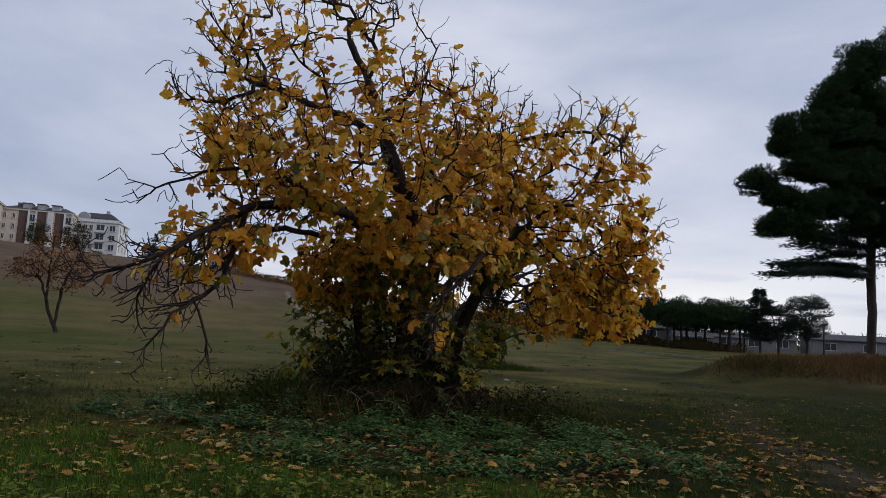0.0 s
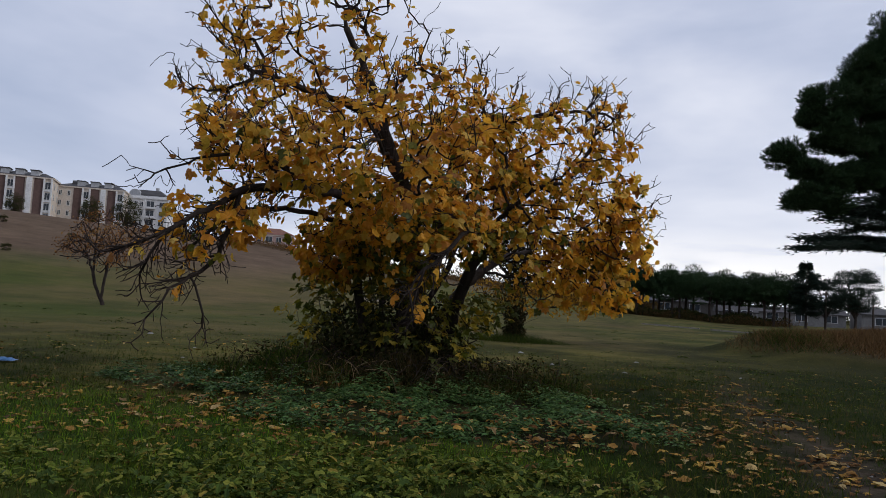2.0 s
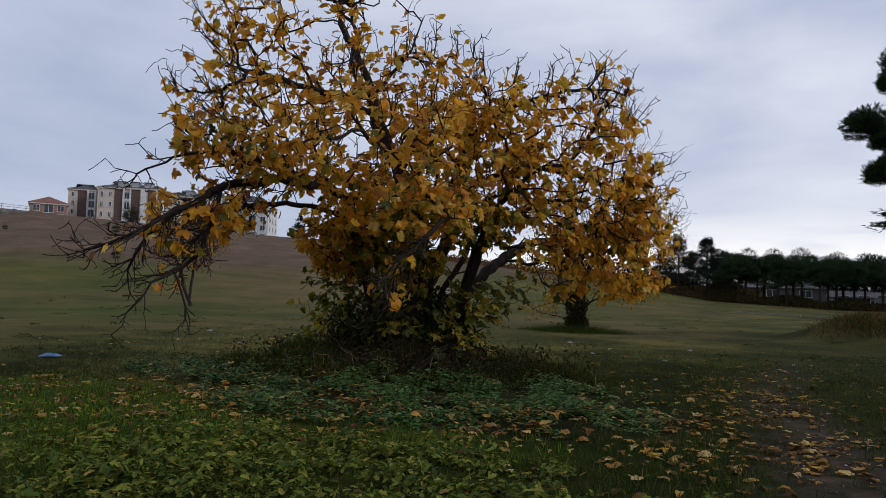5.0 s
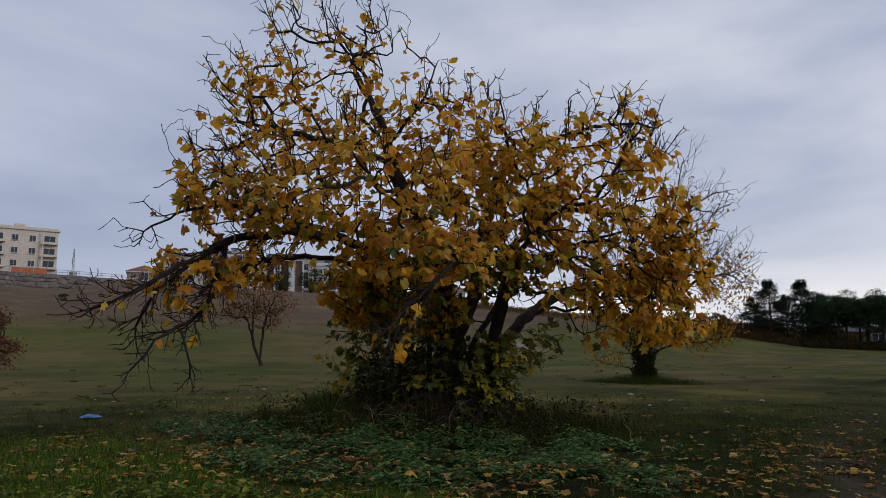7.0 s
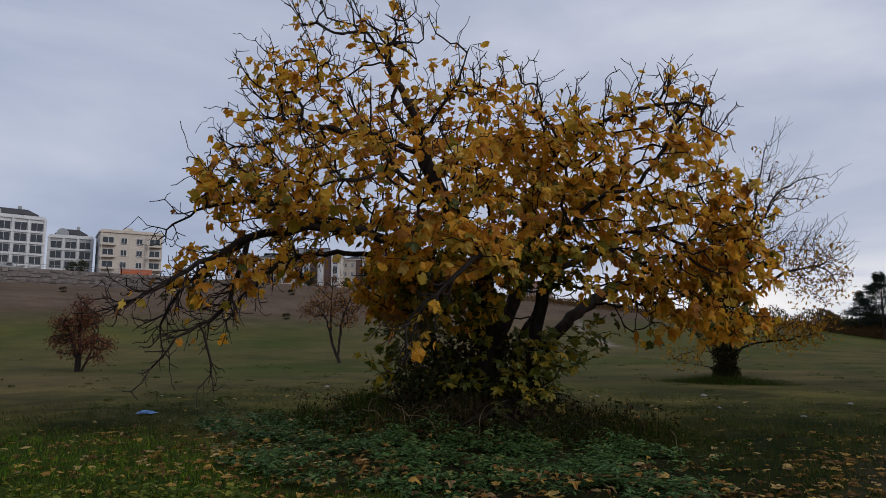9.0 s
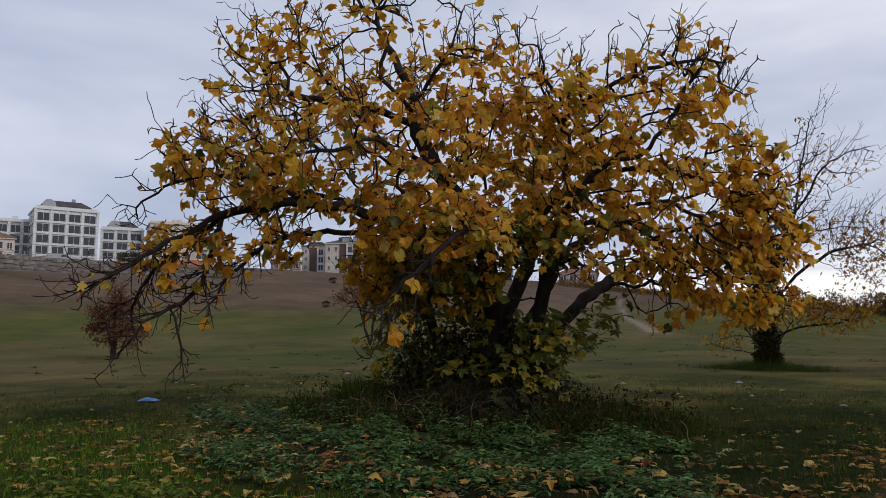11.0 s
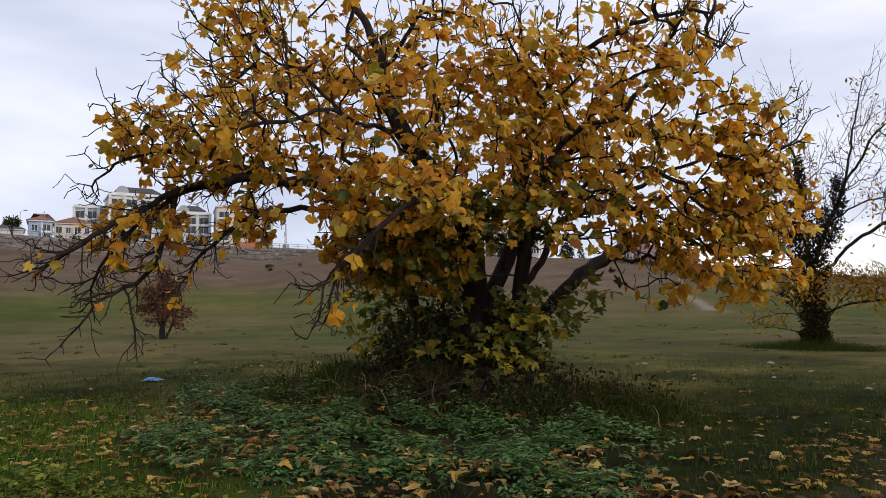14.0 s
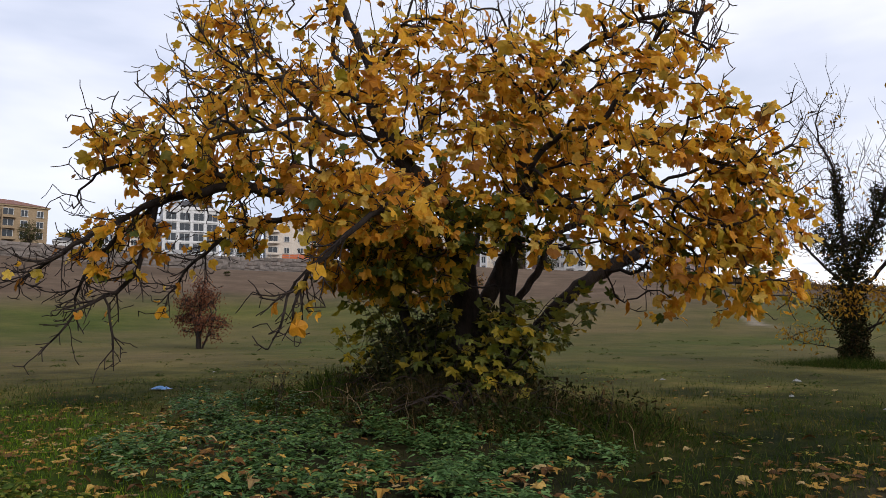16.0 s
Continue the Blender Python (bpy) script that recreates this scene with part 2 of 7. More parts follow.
_c = ramp_of(_t, [(0.0, (0.13, 0.112, 0.10)), (0.4, (0.19, 0.165, 0.15)), (0.8, (0.27, 0.235, 0.215)), (1.0, (0.18, 0.14, 0.12))], _t.nodes.new("ShaderNodeObjectInfo").outputs["Random"])
_t.links.new(mixed(_t, _c, ramp_of(_t, [(0.3, (0.6, 0.6, 0.6)), (0.7, (1.0, 1.0, 1.0))], noise_of(_t, 3.0, 4, 0.6)), 1.0, "MULTIPLY"), _b.inputs["Base Color"])
bump_on(_t, _b, noise_of(_t, 6.0, 4, 0.6), 0.6, 0.05)
M_BLUE = plain_mat("blue_plastic", (0.09, 0.25, 0.50), (0.06, 0.18, 0.40), 9.0, 0.35, spec=0.5)
M_LITTER = plain_mat("pale_litter", (0.32, 0.32, 0.30), (0.2, 0.2, 0.19), 7.0, 0.6)
M_STEEL = plain_mat("galvanised_steel", (0.38, 0.39, 0.40), None, 4.0, 0.5, 0.7, bump=0.05)
M_CREAM = plain_mat("cream_render", (0.66, 0.58, 0.50), (0.56, 0.49, 0.42), 0.25, 0.85, bump=0.1)
M_WHITE = plain_mat("white_render", (0.72, 0.72, 0.72), (0.60, 0.60, 0.61), 0.25, 0.8, bump=0.1)
M_BROWN = plain_mat("brown_cladding", (0.135, 0.085, 0.072), (0.10, 0.062, 0.054), 0.25, 0.8, bump=0.1)
M_GREYR = plain_mat("grey_render", (0.42, 0.43, 0.45), (0.34, 0.35, 0.37), 0.25, 0.8, bump=0.1)
M_DULL = plain_mat("weathered_render", (0.26, 0.25, 0.245), (0.17, 0.165, 0.16), 0.25, 0.85, bump=0.1)
M_SHED = plain_mat("dark_shed_render", (0.105, 0.095, 0.088), (0.07, 0.062, 0.057), 0.25, 0.85, bump=0.1)
M_OCHRE = plain_mat("ochre_render", (0.33, 0.245, 0.155), (0.27, 0.195, 0.12), 0.25, 0.85, bump=0.1)
M_BRICKR = plain_mat("red_render", (0.33, 0.185, 0.155), (0.26, 0.145, 0.12), 0.25, 0.85, bump=0.1)
M_PALEBLUE = plain_mat("pale_blue_render", (0.36, 0.46, 0.60), (0.30, 0.38, 0.50), 0.25, 0.85, bump=0.1)
M_PINK = plain_mat("pink_render", (0.50, 0.34, 0.30), (0.40, 0.27, 0.24), 0.25, 0.85, bump=0.1)
M_ROOF = plain_mat("dark_roof", (0.075, 0.07, 0.072), (0.045, 0.042, 0.044), 0.6, 0.7)
M_TILE = plain_mat("clay_roof", (0.26, 0.12, 0.085), (0.17, 0.08, 0.06), 0.8, 0.85)
M_FRAME = plain_mat("window_frame", (0.70, 0.70, 0.70), None, 2.0, 0.6, bump=0.0)
M_ORANGE = plain_mat("orange_mesh", (0.62, 0.16, 0.06), None, 2.0, 0.7)
M_CARPAINT = plain_mat("white_paint", (0.42, 0.42, 0.43), (0.36, 0.36, 0.37), 2.0, 0.3, bump=0.0, spec=0.5)
M_RUBBER = plain_mat("black_rubber", (0.03, 0.03, 0.03), None, 4.0, 0.8)
M_GLASS, _t, _b = start_mat("window_glass", 0.15, 0.0, 0.35)
_b.inputs["Base Color"].default_value = (0.035, 0.042, 0.05, 1)


# ---- mesh helpers ----
def mesh_of(name, verts, faces, mats, idx=None, smooth=False):
    me = bpy.data.meshes.new(name)
    me.from_pydata([tuple(v) for v in verts] if not isinstance(verts, np.ndarray) else verts.tolist(), [], faces)
    for mt in (mats if isinstance(mats, (list, tuple)) else [mats]):
        me.materials.append(mt)
    if idx is not None:
        me.polygons.foreach_set("material_index", idx)
    if smooth:
        me.polygons.foreach_set("use_smooth", [True] * len(me.polygons))
    me.update()
    return me


def thing(name, label, category, at=(0, 0, 0), group="", kind="", rz=0.0, scale=1.0):
    """An Empty at the base of a thing made of parts."""
    ob = new(name)
    ob.empty_display_size = 0.2
    ob.matrix_basis = Matrix.LocRotScale(Vector(at), Euler((0, 0, radians(rz))), Vector((scale, scale, scale)))
    return tagged(ob, label, category, group, kind)


def part(name, me, parent, label="", kind=""):
    ob = new(name, me)
    ob.parent = parent
    return tagged(ob, label, "", "", kind)


def box(vs, fs, x0, y0, z0, x1, y1, z1):
    n = len(vs)
    vs += [(x0, y0, z0), (x1, y0, z0), (x1, y1, z0), (x0, y1, z0), (x0, y0, z1), (x1, y0, z1), (x1, y1, z1), (x0, y1, z1)]
    fs += [(n, n + 3, n + 2, n + 1), (n + 4, n + 5, n + 6, n + 7), (n, n + 1, n + 5, n + 4), (n + 1, n + 2, n + 6, n + 5), (n + 2, n + 3, n + 7, n + 6), (n + 3, n, n + 4, n + 7)]


def box_mesh(name, mat, *boxes):
    vs, fs = [], []
    for b in boxes:
        box(vs, fs, *b)
    return mesh_of(name, vs, fs, mat)


def tube(vs, fs, pts, radii, sides=5, cap=True):
    """A tapered tube along a line of points."""
    pts = np.asarray(pts, float)
    n0, k = len(vs), len(pts)
    tang = np.gradient(pts, axis=0)
    tang /= np.linalg.norm(tang, axis=1)[:, None] + 1e-9
    ref = np.array((0.0, 0.0, 1.0)) if abs(tang[0][2]) < 0.9 else np.array((1.0, 0.0, 0.0))
    for i in range(k):
        u = np.cross(tang[i], ref)
        u /= np.linalg.norm(u) + 1e-9
        v = np.cross(tang[i], u)
        ref = np.cross(u, tang[i])
        for s in range(sides):
            a = 2 * math.pi * s / sides
            vs.append(tuple(pts[i] + radii[i] * (math.cos(a) * u + math.sin(a) * v)))
    for i in range(k - 1):
        for s in range(sides):
            a, b = n0 + i * sides + s, n0 + i * sides + (s + 1) % sides
            fs.append((a, b, b + sides, a + sides))
    if cap:
        fs.append(tuple(n0 + (k - 1) * sides + s for s in range(sides)))


def smooth_line(pts, step=0.15, wob=0.0, rng=None):
    """Catmull-Rom through the points, with an even step."""
    p = [np.array(q, float) for q in pts]
    p = [2 * p[0] - p[1]] + p + [2 * p[-1] - p[-2]]
    out = []
    for i in range(1, len(p) - 2):
        n = max(2, int(np.linalg.norm(p[i + 1] - p[i]) / step))
        for k in range(n):
            t = k / n
            out.append(0.5 * (2 * p[i] + (p[i + 1] - p[i - 1]) * t + (2 * p[i - 1] - 5 * p[i] + 4 * p[i + 1] - p[i + 2]) * t * t + (3 * p[i] - p[i - 1] - 3 * p[i + 1] + p[i + 2]) * t ** 3))
    out.append(p[-2])
    out = np.array(out)
    if wob and rng is not None:
        out[1:-1] += rng.normal(0, wob, (len(out) - 2, 3))
    return out


# ---- leaves ----
def leaf_shape(lobes, depth, narrow=1.0, cup=0.25, seed=0, fold=0.12):
    """A lobed leaf one unit long that lies in xy with its stalk at the origin and its tip along +y."""
    r = random.Random(seed)
    n = 25
    fingers = {5: ((0.0, 0.62, 0.36), (1.08, 0.56, 0.34), (2.05, 0.46, 0.36)), 3: ((0.0, 0.62, 0.45), (1.25, 0.54, 0.50)), 1: ((0.0, 0.56, 0.9),)}[lobes]
    vs = [(0, 0.40, 0.0)]
    for i in range(n):
        a = -math.pi + 2 * math.pi * (i + 0.5) / n
        low = 0.5 * (1 - depth)
        rad = max(low + max(0.0, L - low) * math.exp(-((abs(a) - c) / w) ** 2) for c, L, w in fingers)
        if abs(a) > 2.85:
            rad *= 0.6
        rad *= r.uniform(0.92, 1.08)
        x, y = math.sin(a) * rad * narrow, 0.40 + math.cos(a) * rad
        d = x * x + (y - 0.42) ** 2
        vs.append((x, y, -cup * d * 1.6 + fold * abs(x) + r.uniform(-0.03, 0.03)))
    fs = [(0, 1 + (i + 1) % n, 1 + i) for i in range(n)]
    return np.array(vs), fs


LOBED_SHAPES = [leaf_shape(5, 0.52, 1.1, 0.3, 11), leaf_shape(5, 0.46, 1.05, 0.5, 12), leaf_shape(3, 0.42, 1.1, -0.3, 13)]
FIG_SHAPES = [leaf_shape(5, 0.42, 1.1, 0.3, 1), leaf_shape(3, 0.36, 1.15, 0.5, 2), leaf_shape(5, 0.34, 1.05, -0.3, 3, 0.25), leaf_shape(3, 0.24, 1.0, 0.8, 4, 0.3), leaf_shape(5, 0.38, 0.95, 0.9, 5, 0.4), leaf_shape(3, 0.30, 1.1, -0.5, 6, -0.2)]


def frames_of(tip, normal):
    """Turns whose y axis is the tip's way and whose z axis lies near the normal."""
    y = tip / (np.linalg.norm(tip, axis=1)[:, None] + 1e-9)
    x = np.cross(y, normal)
    x /= np.linalg.norm(x, axis=1)[:, None] + 1e-9
    z = np.cross(x, y)
    return np.stack([x, y, z], axis=2)


def scatter(name, shapes, pos, rot, size, mat, pick):
    """Many small shapes in one mesh."""
    V, F, base = [], [], 0
    for k, (sv, sf) in enumerate(shapes):
        sel = np.where(pick == k)[0]
        if not len(sel):
            continue
        w = np.einsum("nij,kj->nki", rot[sel], sv) * size[sel][:, None, None] + pos[sel][:, None, :]
        m = len(sv)
        V.append(w.reshape(-1, 3))
        fl = len(sf[0])
        f = (np.array(sf)[None] + (np.arange(len(sel)) * m)[:, None, None] + base).reshape(-1, fl)
        F += f.tolist()
        base += m * len(sel)
    return mesh_of(name, np.concatenate(V), F, mat)


# ---- the lie of the land ----
HILL = [(-180, 0.0), (-130, 2.5), (-100, 5.2), (-76, 5.5), (-65, 5.0), (-53, 4.75), (-43, 4.3), (-33, 3.8), (-27, 3.6), (-20, 2.9), (-12, 2.0), (-5, 1.0), (3, 0.25), (12, 0.0), (180, 0.0)]
HX, HY = 4.0, 1.0
CREST = 165.0


def land(x, y):
    """The ground's height."""
    x, y = np.asarray(x, float), np.asarray(y, float)
    d = np.hypot(x - HX, y - HY)
    az = np.degrees(np.arctan2(x - HX, y - HY))
    top = np.interp(az, [h[0] for h in HILL], [h[1] for h in HILL])
    zt = CREST * np.tan(np.radians(top)) + np.where(top > 0.05, 1.55, 0.0) * np.clip(top / 1.0, 0, 1)
    s = np.clip((d - 38) / (CREST - 38), 0, 1)
    terrace = 2.9 * np.clip((-49.0 - az) / 4.0, 0, 1) * (az > -125)
    z = (zt - terrace) * s * s * (3 - 2 * s) + terrace * np.clip((d - CREST + 2.0) / 2.0, 0, 1)
    z = z + 0.012 * np.clip(d - CREST, 0, 60) * np.clip(top, 0, 6)
    near = np.clip(1 - d / 60, 0, 1)
    z = z + near * (0.03 * np.sin(x * 1.1 + 0.6 * y) * np.cos(y * 0.9 - 0.3 * x) + 0.02 * np.sin(2.3 * x + 1.7 * y))
    # a grassy bank beside the pine
    u, v = (x - 15.8 - 0.5 * np.sin(0.9 * y)) / 6.3, (y - 32.0 - 0.4 * np.sin(0.8 * x)) / 3.4
    z = z + (1.05 + 0.12 * np.sin(1.1 * x + 0.5 * y)) * np.exp(-(u ** 6 + np.abs(v) ** 2.6))
    # swelling round the fig's foot
    z = z + 0.16 * np.exp(-(((x + 1.6) / 2.6) ** 2 + ((y - 13.2) / 2.0) ** 2))
    # the land behind the row of pines lies a little lower
    return z


def land1(x, y):
    return float(land(x, y))


ME_R = [0.0]
_r = 0.35
while _r < 2600:
    ME_R.append(_r)
    _r += max(0.16, _r * 0.026)
AZS = np.concatenate([np.linspace(-95, 45, 430), np.linspace(45, 265, 90)[1:-1]])
NA = len(AZS)
gx, gy = [HX], [HY]
for r in ME_R[1:]:
    gx += list(HX + r * np.sin(np.radians(AZS)))
    gy += list(HY + r * np.cos(np.radians(AZS)))
gx, gy = np.array(gx), np.array(gy)
gz = land(gx, gy)
gf = [(0, 1 + (a + 1) % NA, 1 + a) for a in range(NA)]
for i in range(len(ME_R) - 2):
    b = 1 + i * NA
    gf += [(b + a, b + (a + 1) % NA, b + NA + (a + 1) % NA, b + NA + a) for a in range(NA)]

# the trodden path, as distance from a bent line
PATHLINE = np.array([(4.6, 1.0), (4.95, 6.5), (5.2, 9.6), (5.15, 12.7), (5.6, 16.0), (6.8, 22.0), (10.0, 40.0)])


def path_mask(x, y):
    best = np.full(np.shape(x), 1e9)
    for (ax, ay), (bx, by) in zip(PATHLINE[:-1], PATHLINE[1:]):
        dx, dy = bx - ax, by - ay
        t = np.clip(((x - ax) * dx + (y - ay) * dy) / (dx * dx + dy * dy), 0, 1)
        best = np.minimum(best, np.hypot(x - ax - t * dx, y - ay - t * dy))
    return np.clip(1.3 - best / 0.72, 0, 1) * np.clip(1.25 - (y - 6) / 14.0, 0, 1)


# a pale footpath worn into the slope
TRAIL = np.array([(-33.0, 100.0), (-30.0, 92.0), (-27.2, 85.0), (-24.0, 78.0), (-20.6, 72.5), (-17.6, 67.0), (-16.4, 64.6), (-14.4, 63.4)])


def trail_mask(x, y):
    best = np.full(np.shape(x), 1e9)
    for (ax, ay), (bx, by) in zip(TRAIL[:-1], TRAIL[1:]):
        dx, dy = bx - ax, by - ay
        t = np.clip(((x - ax) * dx + (y - ay) * dy) / (dx * dx + dy * dy), 0, 1)
        best = np.minimum(best, np.hypot(x - ax - t * dx, y - ay - t * dy))
    return 0.8 * np.clip(1.5 - best / np.clip(0.6 - (y - 63) / 70.0, 0.25, 0.6), 0, 1) * np.clip((x + 36.0) / 4.0, 0, 1) * np.clip((-13.8 - x) / 2.0, 0, 1)


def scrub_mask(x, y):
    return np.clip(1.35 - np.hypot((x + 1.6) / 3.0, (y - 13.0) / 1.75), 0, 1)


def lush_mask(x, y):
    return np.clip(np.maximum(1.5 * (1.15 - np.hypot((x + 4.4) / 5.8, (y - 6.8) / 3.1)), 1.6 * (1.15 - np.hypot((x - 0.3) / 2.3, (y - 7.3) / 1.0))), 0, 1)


def herb_mask(x, y):
    a = 2.2 * (1.25 - np.hypot((x - 0.1) / 3.2, (y - 9.6) / 1.9))
    b = 2.2 * (1.25 - np.hypot((x + 3.5) / 2.9, (y - 11.2) / 1.15))
    c = 2.0 * (1.2 - np.hypot((x - 0.9) / 1.7, (y - 11.4) / 1.2))
    return np.clip(np.maximum(np.maximum(a, b), c), 0, 1)


M_GROUND, gt, gb = start_mat("meadow_ground", 1.0, 0.0, 0.04)


def attr_of(tree, name):
    a = tree.nodes.new("ShaderNodeAttribute")
    a.attribute_name = name
    return a.outputs["Fac"]


g_n1 = noise_of(gt, 0.22, 6, 0.62)
g_n2 = noise_of(gt, 2.6, 6, 0.65)
g_n3 = noise_of(gt, 24.0, 4, 0.7)
g_n4 = noise_of(gt, 0.045, 5, 0.6)
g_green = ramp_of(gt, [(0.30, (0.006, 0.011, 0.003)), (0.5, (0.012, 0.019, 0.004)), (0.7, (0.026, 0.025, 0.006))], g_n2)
g_olive = ramp_of(gt, [(0.3, (0.062, 0.068, 0.011)), (0.5, (0.102, 0.092, 0.022)), (0.7, (0.140, 0.110, 0.036))], g_n2)
g_meadow = mixed(gt, g_green, g_olive, ramp_of(gt, [(0.40, (0, 0, 0)), (0.60, (1, 1, 1))], g_n1))
g_hill = ramp_of(gt, [(0.3, (0.100, 0.068, 0.046)), (0.7, (0.158, 0.110, 0.076))], g_n1)
g_hill = mixed(gt, g_hill, ramp_of(gt, [(0.35, (0.75, 0.75, 0.75)), (0.65, (1.05, 1.05, 1.05))], g_n4), 1.0, "MULTIPLY")
g_far = ramp_of(gt, [(0.38, (0.062, 0.074, 0.020)), (0.5, (0.095, 0.084, 0.032)), (0.62, (0.126, 0.096, 0.047))], g_n4)
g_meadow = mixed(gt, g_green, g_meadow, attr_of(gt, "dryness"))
g_col = mixed(gt, g_meadow, g_far, attr_of(gt, "strip"))
g_band = ramp_of(gt, [(0.3, (0.060, 0.078, 0.014)), (0.7, (0.094, 0.098, 0.022))], g_n4)
g_col = mixed(gt, g_col, g_band, attr_of(gt, "green_band"))
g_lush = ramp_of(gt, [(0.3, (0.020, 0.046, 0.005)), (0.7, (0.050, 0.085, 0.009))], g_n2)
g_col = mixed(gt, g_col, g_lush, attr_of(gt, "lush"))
g_col = mixed(gt, g_col, ramp_of(gt, [(0.38, (0.80, 0.84, 0.82)), (0.62, (1.14, 1.10, 1.08))], g_n1), 1.0, "MULTIPLY")
g_col = mixed(gt, g_col, g_hill, attr_of(gt, "hill"))
g_dirt = ramp_of(gt, [(0.3, (0.030, 0.022, 0.016)), (0.7, (0.085, 0.064, 0.050))], g_n2)
g_worn = gt.nodes.new("ShaderNodeMath")
g_worn.operation = "MULTIPLY"
gt.links.new(attr_of(gt, "trodden"), g_worn.inputs[0])
gt.links.new(ramp_of(gt, [(0.34, (0.25, 0.25, 0.25)), (0.56, (1, 1, 1))], noise_of(gt, 1.7, 5, 0.65)), g_worn.inputs[1])
g_col = mixed(gt, g_col, g_dirt, g_worn.outputs["Value"])
g_pale = ramp_of(gt, [(0.3, (0.20, 0.165, 0.13)), (0.7, (0.30, 0.255, 0.21))], g_n2)
g_col = mixed(gt, g_col, g_pale, attr_of(gt, "trail"))
# shade under fig, scrub and nettles, put into the soil's colour
g_shade_soil = ramp_of(gt, [(0.3, (0.014, 0.012, 0.008)), (0.7, (0.034, 0.027, 0.018))], g_n2)
g_col = mixed(gt, g_col, g_shade_soil, attr_of(gt, "scrub"))
g_col = mixed(gt, g_col, ramp_of(gt, [(0.3, (0.78, 0.78, 0.78)), (0.7, (1.1, 1.1, 1.1))], g_n3), 1.0, "MULTIPLY")
g_n5 = noise_of(gt, 0.75, 5, 0.6)
g_col = mixed(gt, g_col, ramp_of(gt, [(0.34, (0.66, 0.70, 0.66)), (0.66, (1.24, 1.18, 1.12))], g_n5), attr_of(gt, "near"), "MULTIPLY")
gt.links.new(g_col, gb.inputs["Base Color"])
bump_on(gt, gb, g_n3, 0.5, 0.03)
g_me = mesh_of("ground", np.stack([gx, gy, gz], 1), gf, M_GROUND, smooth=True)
g_d = np.hypot(gx - HX, gy - HY)
wob = np.array([noise.noise(Vector((x * 0.02, y * 0.02, 3.0))) for x, y in zip(gx, gy)])
for nm, val in (("hill", np.maximum(np.clip((gz - 2.9 - 1.6 * wob) / 2.2, 0, 1) * (g_d > 40), 0.8 * np.exp(-(((gx - 16.4) / 6.2) ** 2 + ((gy - 32) / 4.4) ** 2) ** 3))),
                ("strip", np.clip((g_d - 15 - np.clip(0.9 * gx + 2, 0, 10) + 8 * wob) / 20, 0, 1) * np.clip(0.8 - gx / 50.0, 0.4, 1)),
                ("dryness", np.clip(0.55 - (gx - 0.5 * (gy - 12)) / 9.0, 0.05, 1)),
                ("green_band", np.clip(1.6 - np.abs(gz - 1.9 - 1.2 * wob) / 0.9, 0, 1) * (g_d > 45) * np.clip(0.6 + 1.2 * wob, 0, 0.8) * (gx < 5)),
                ("near", 0.85 * np.clip(1.3 - g_d / 22.0, 0.38, 1)),
                ("trail", trail_mask(gx, gy)),
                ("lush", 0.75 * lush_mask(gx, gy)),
                ("trodden", 0.85 * path_mask(gx, gy)),
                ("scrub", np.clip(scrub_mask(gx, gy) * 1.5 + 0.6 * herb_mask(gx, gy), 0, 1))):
    at = g_me.attributes.new(nm, "FLOAT", "POINT")
    at.data.foreach_set("value", np.ascontiguousarray(val, dtype=np.float32))
ground = tagged(new("ground", g_me), "uneven autumn meadow of short green and brown grass rising to a dry slope", "ground", kind="structure")


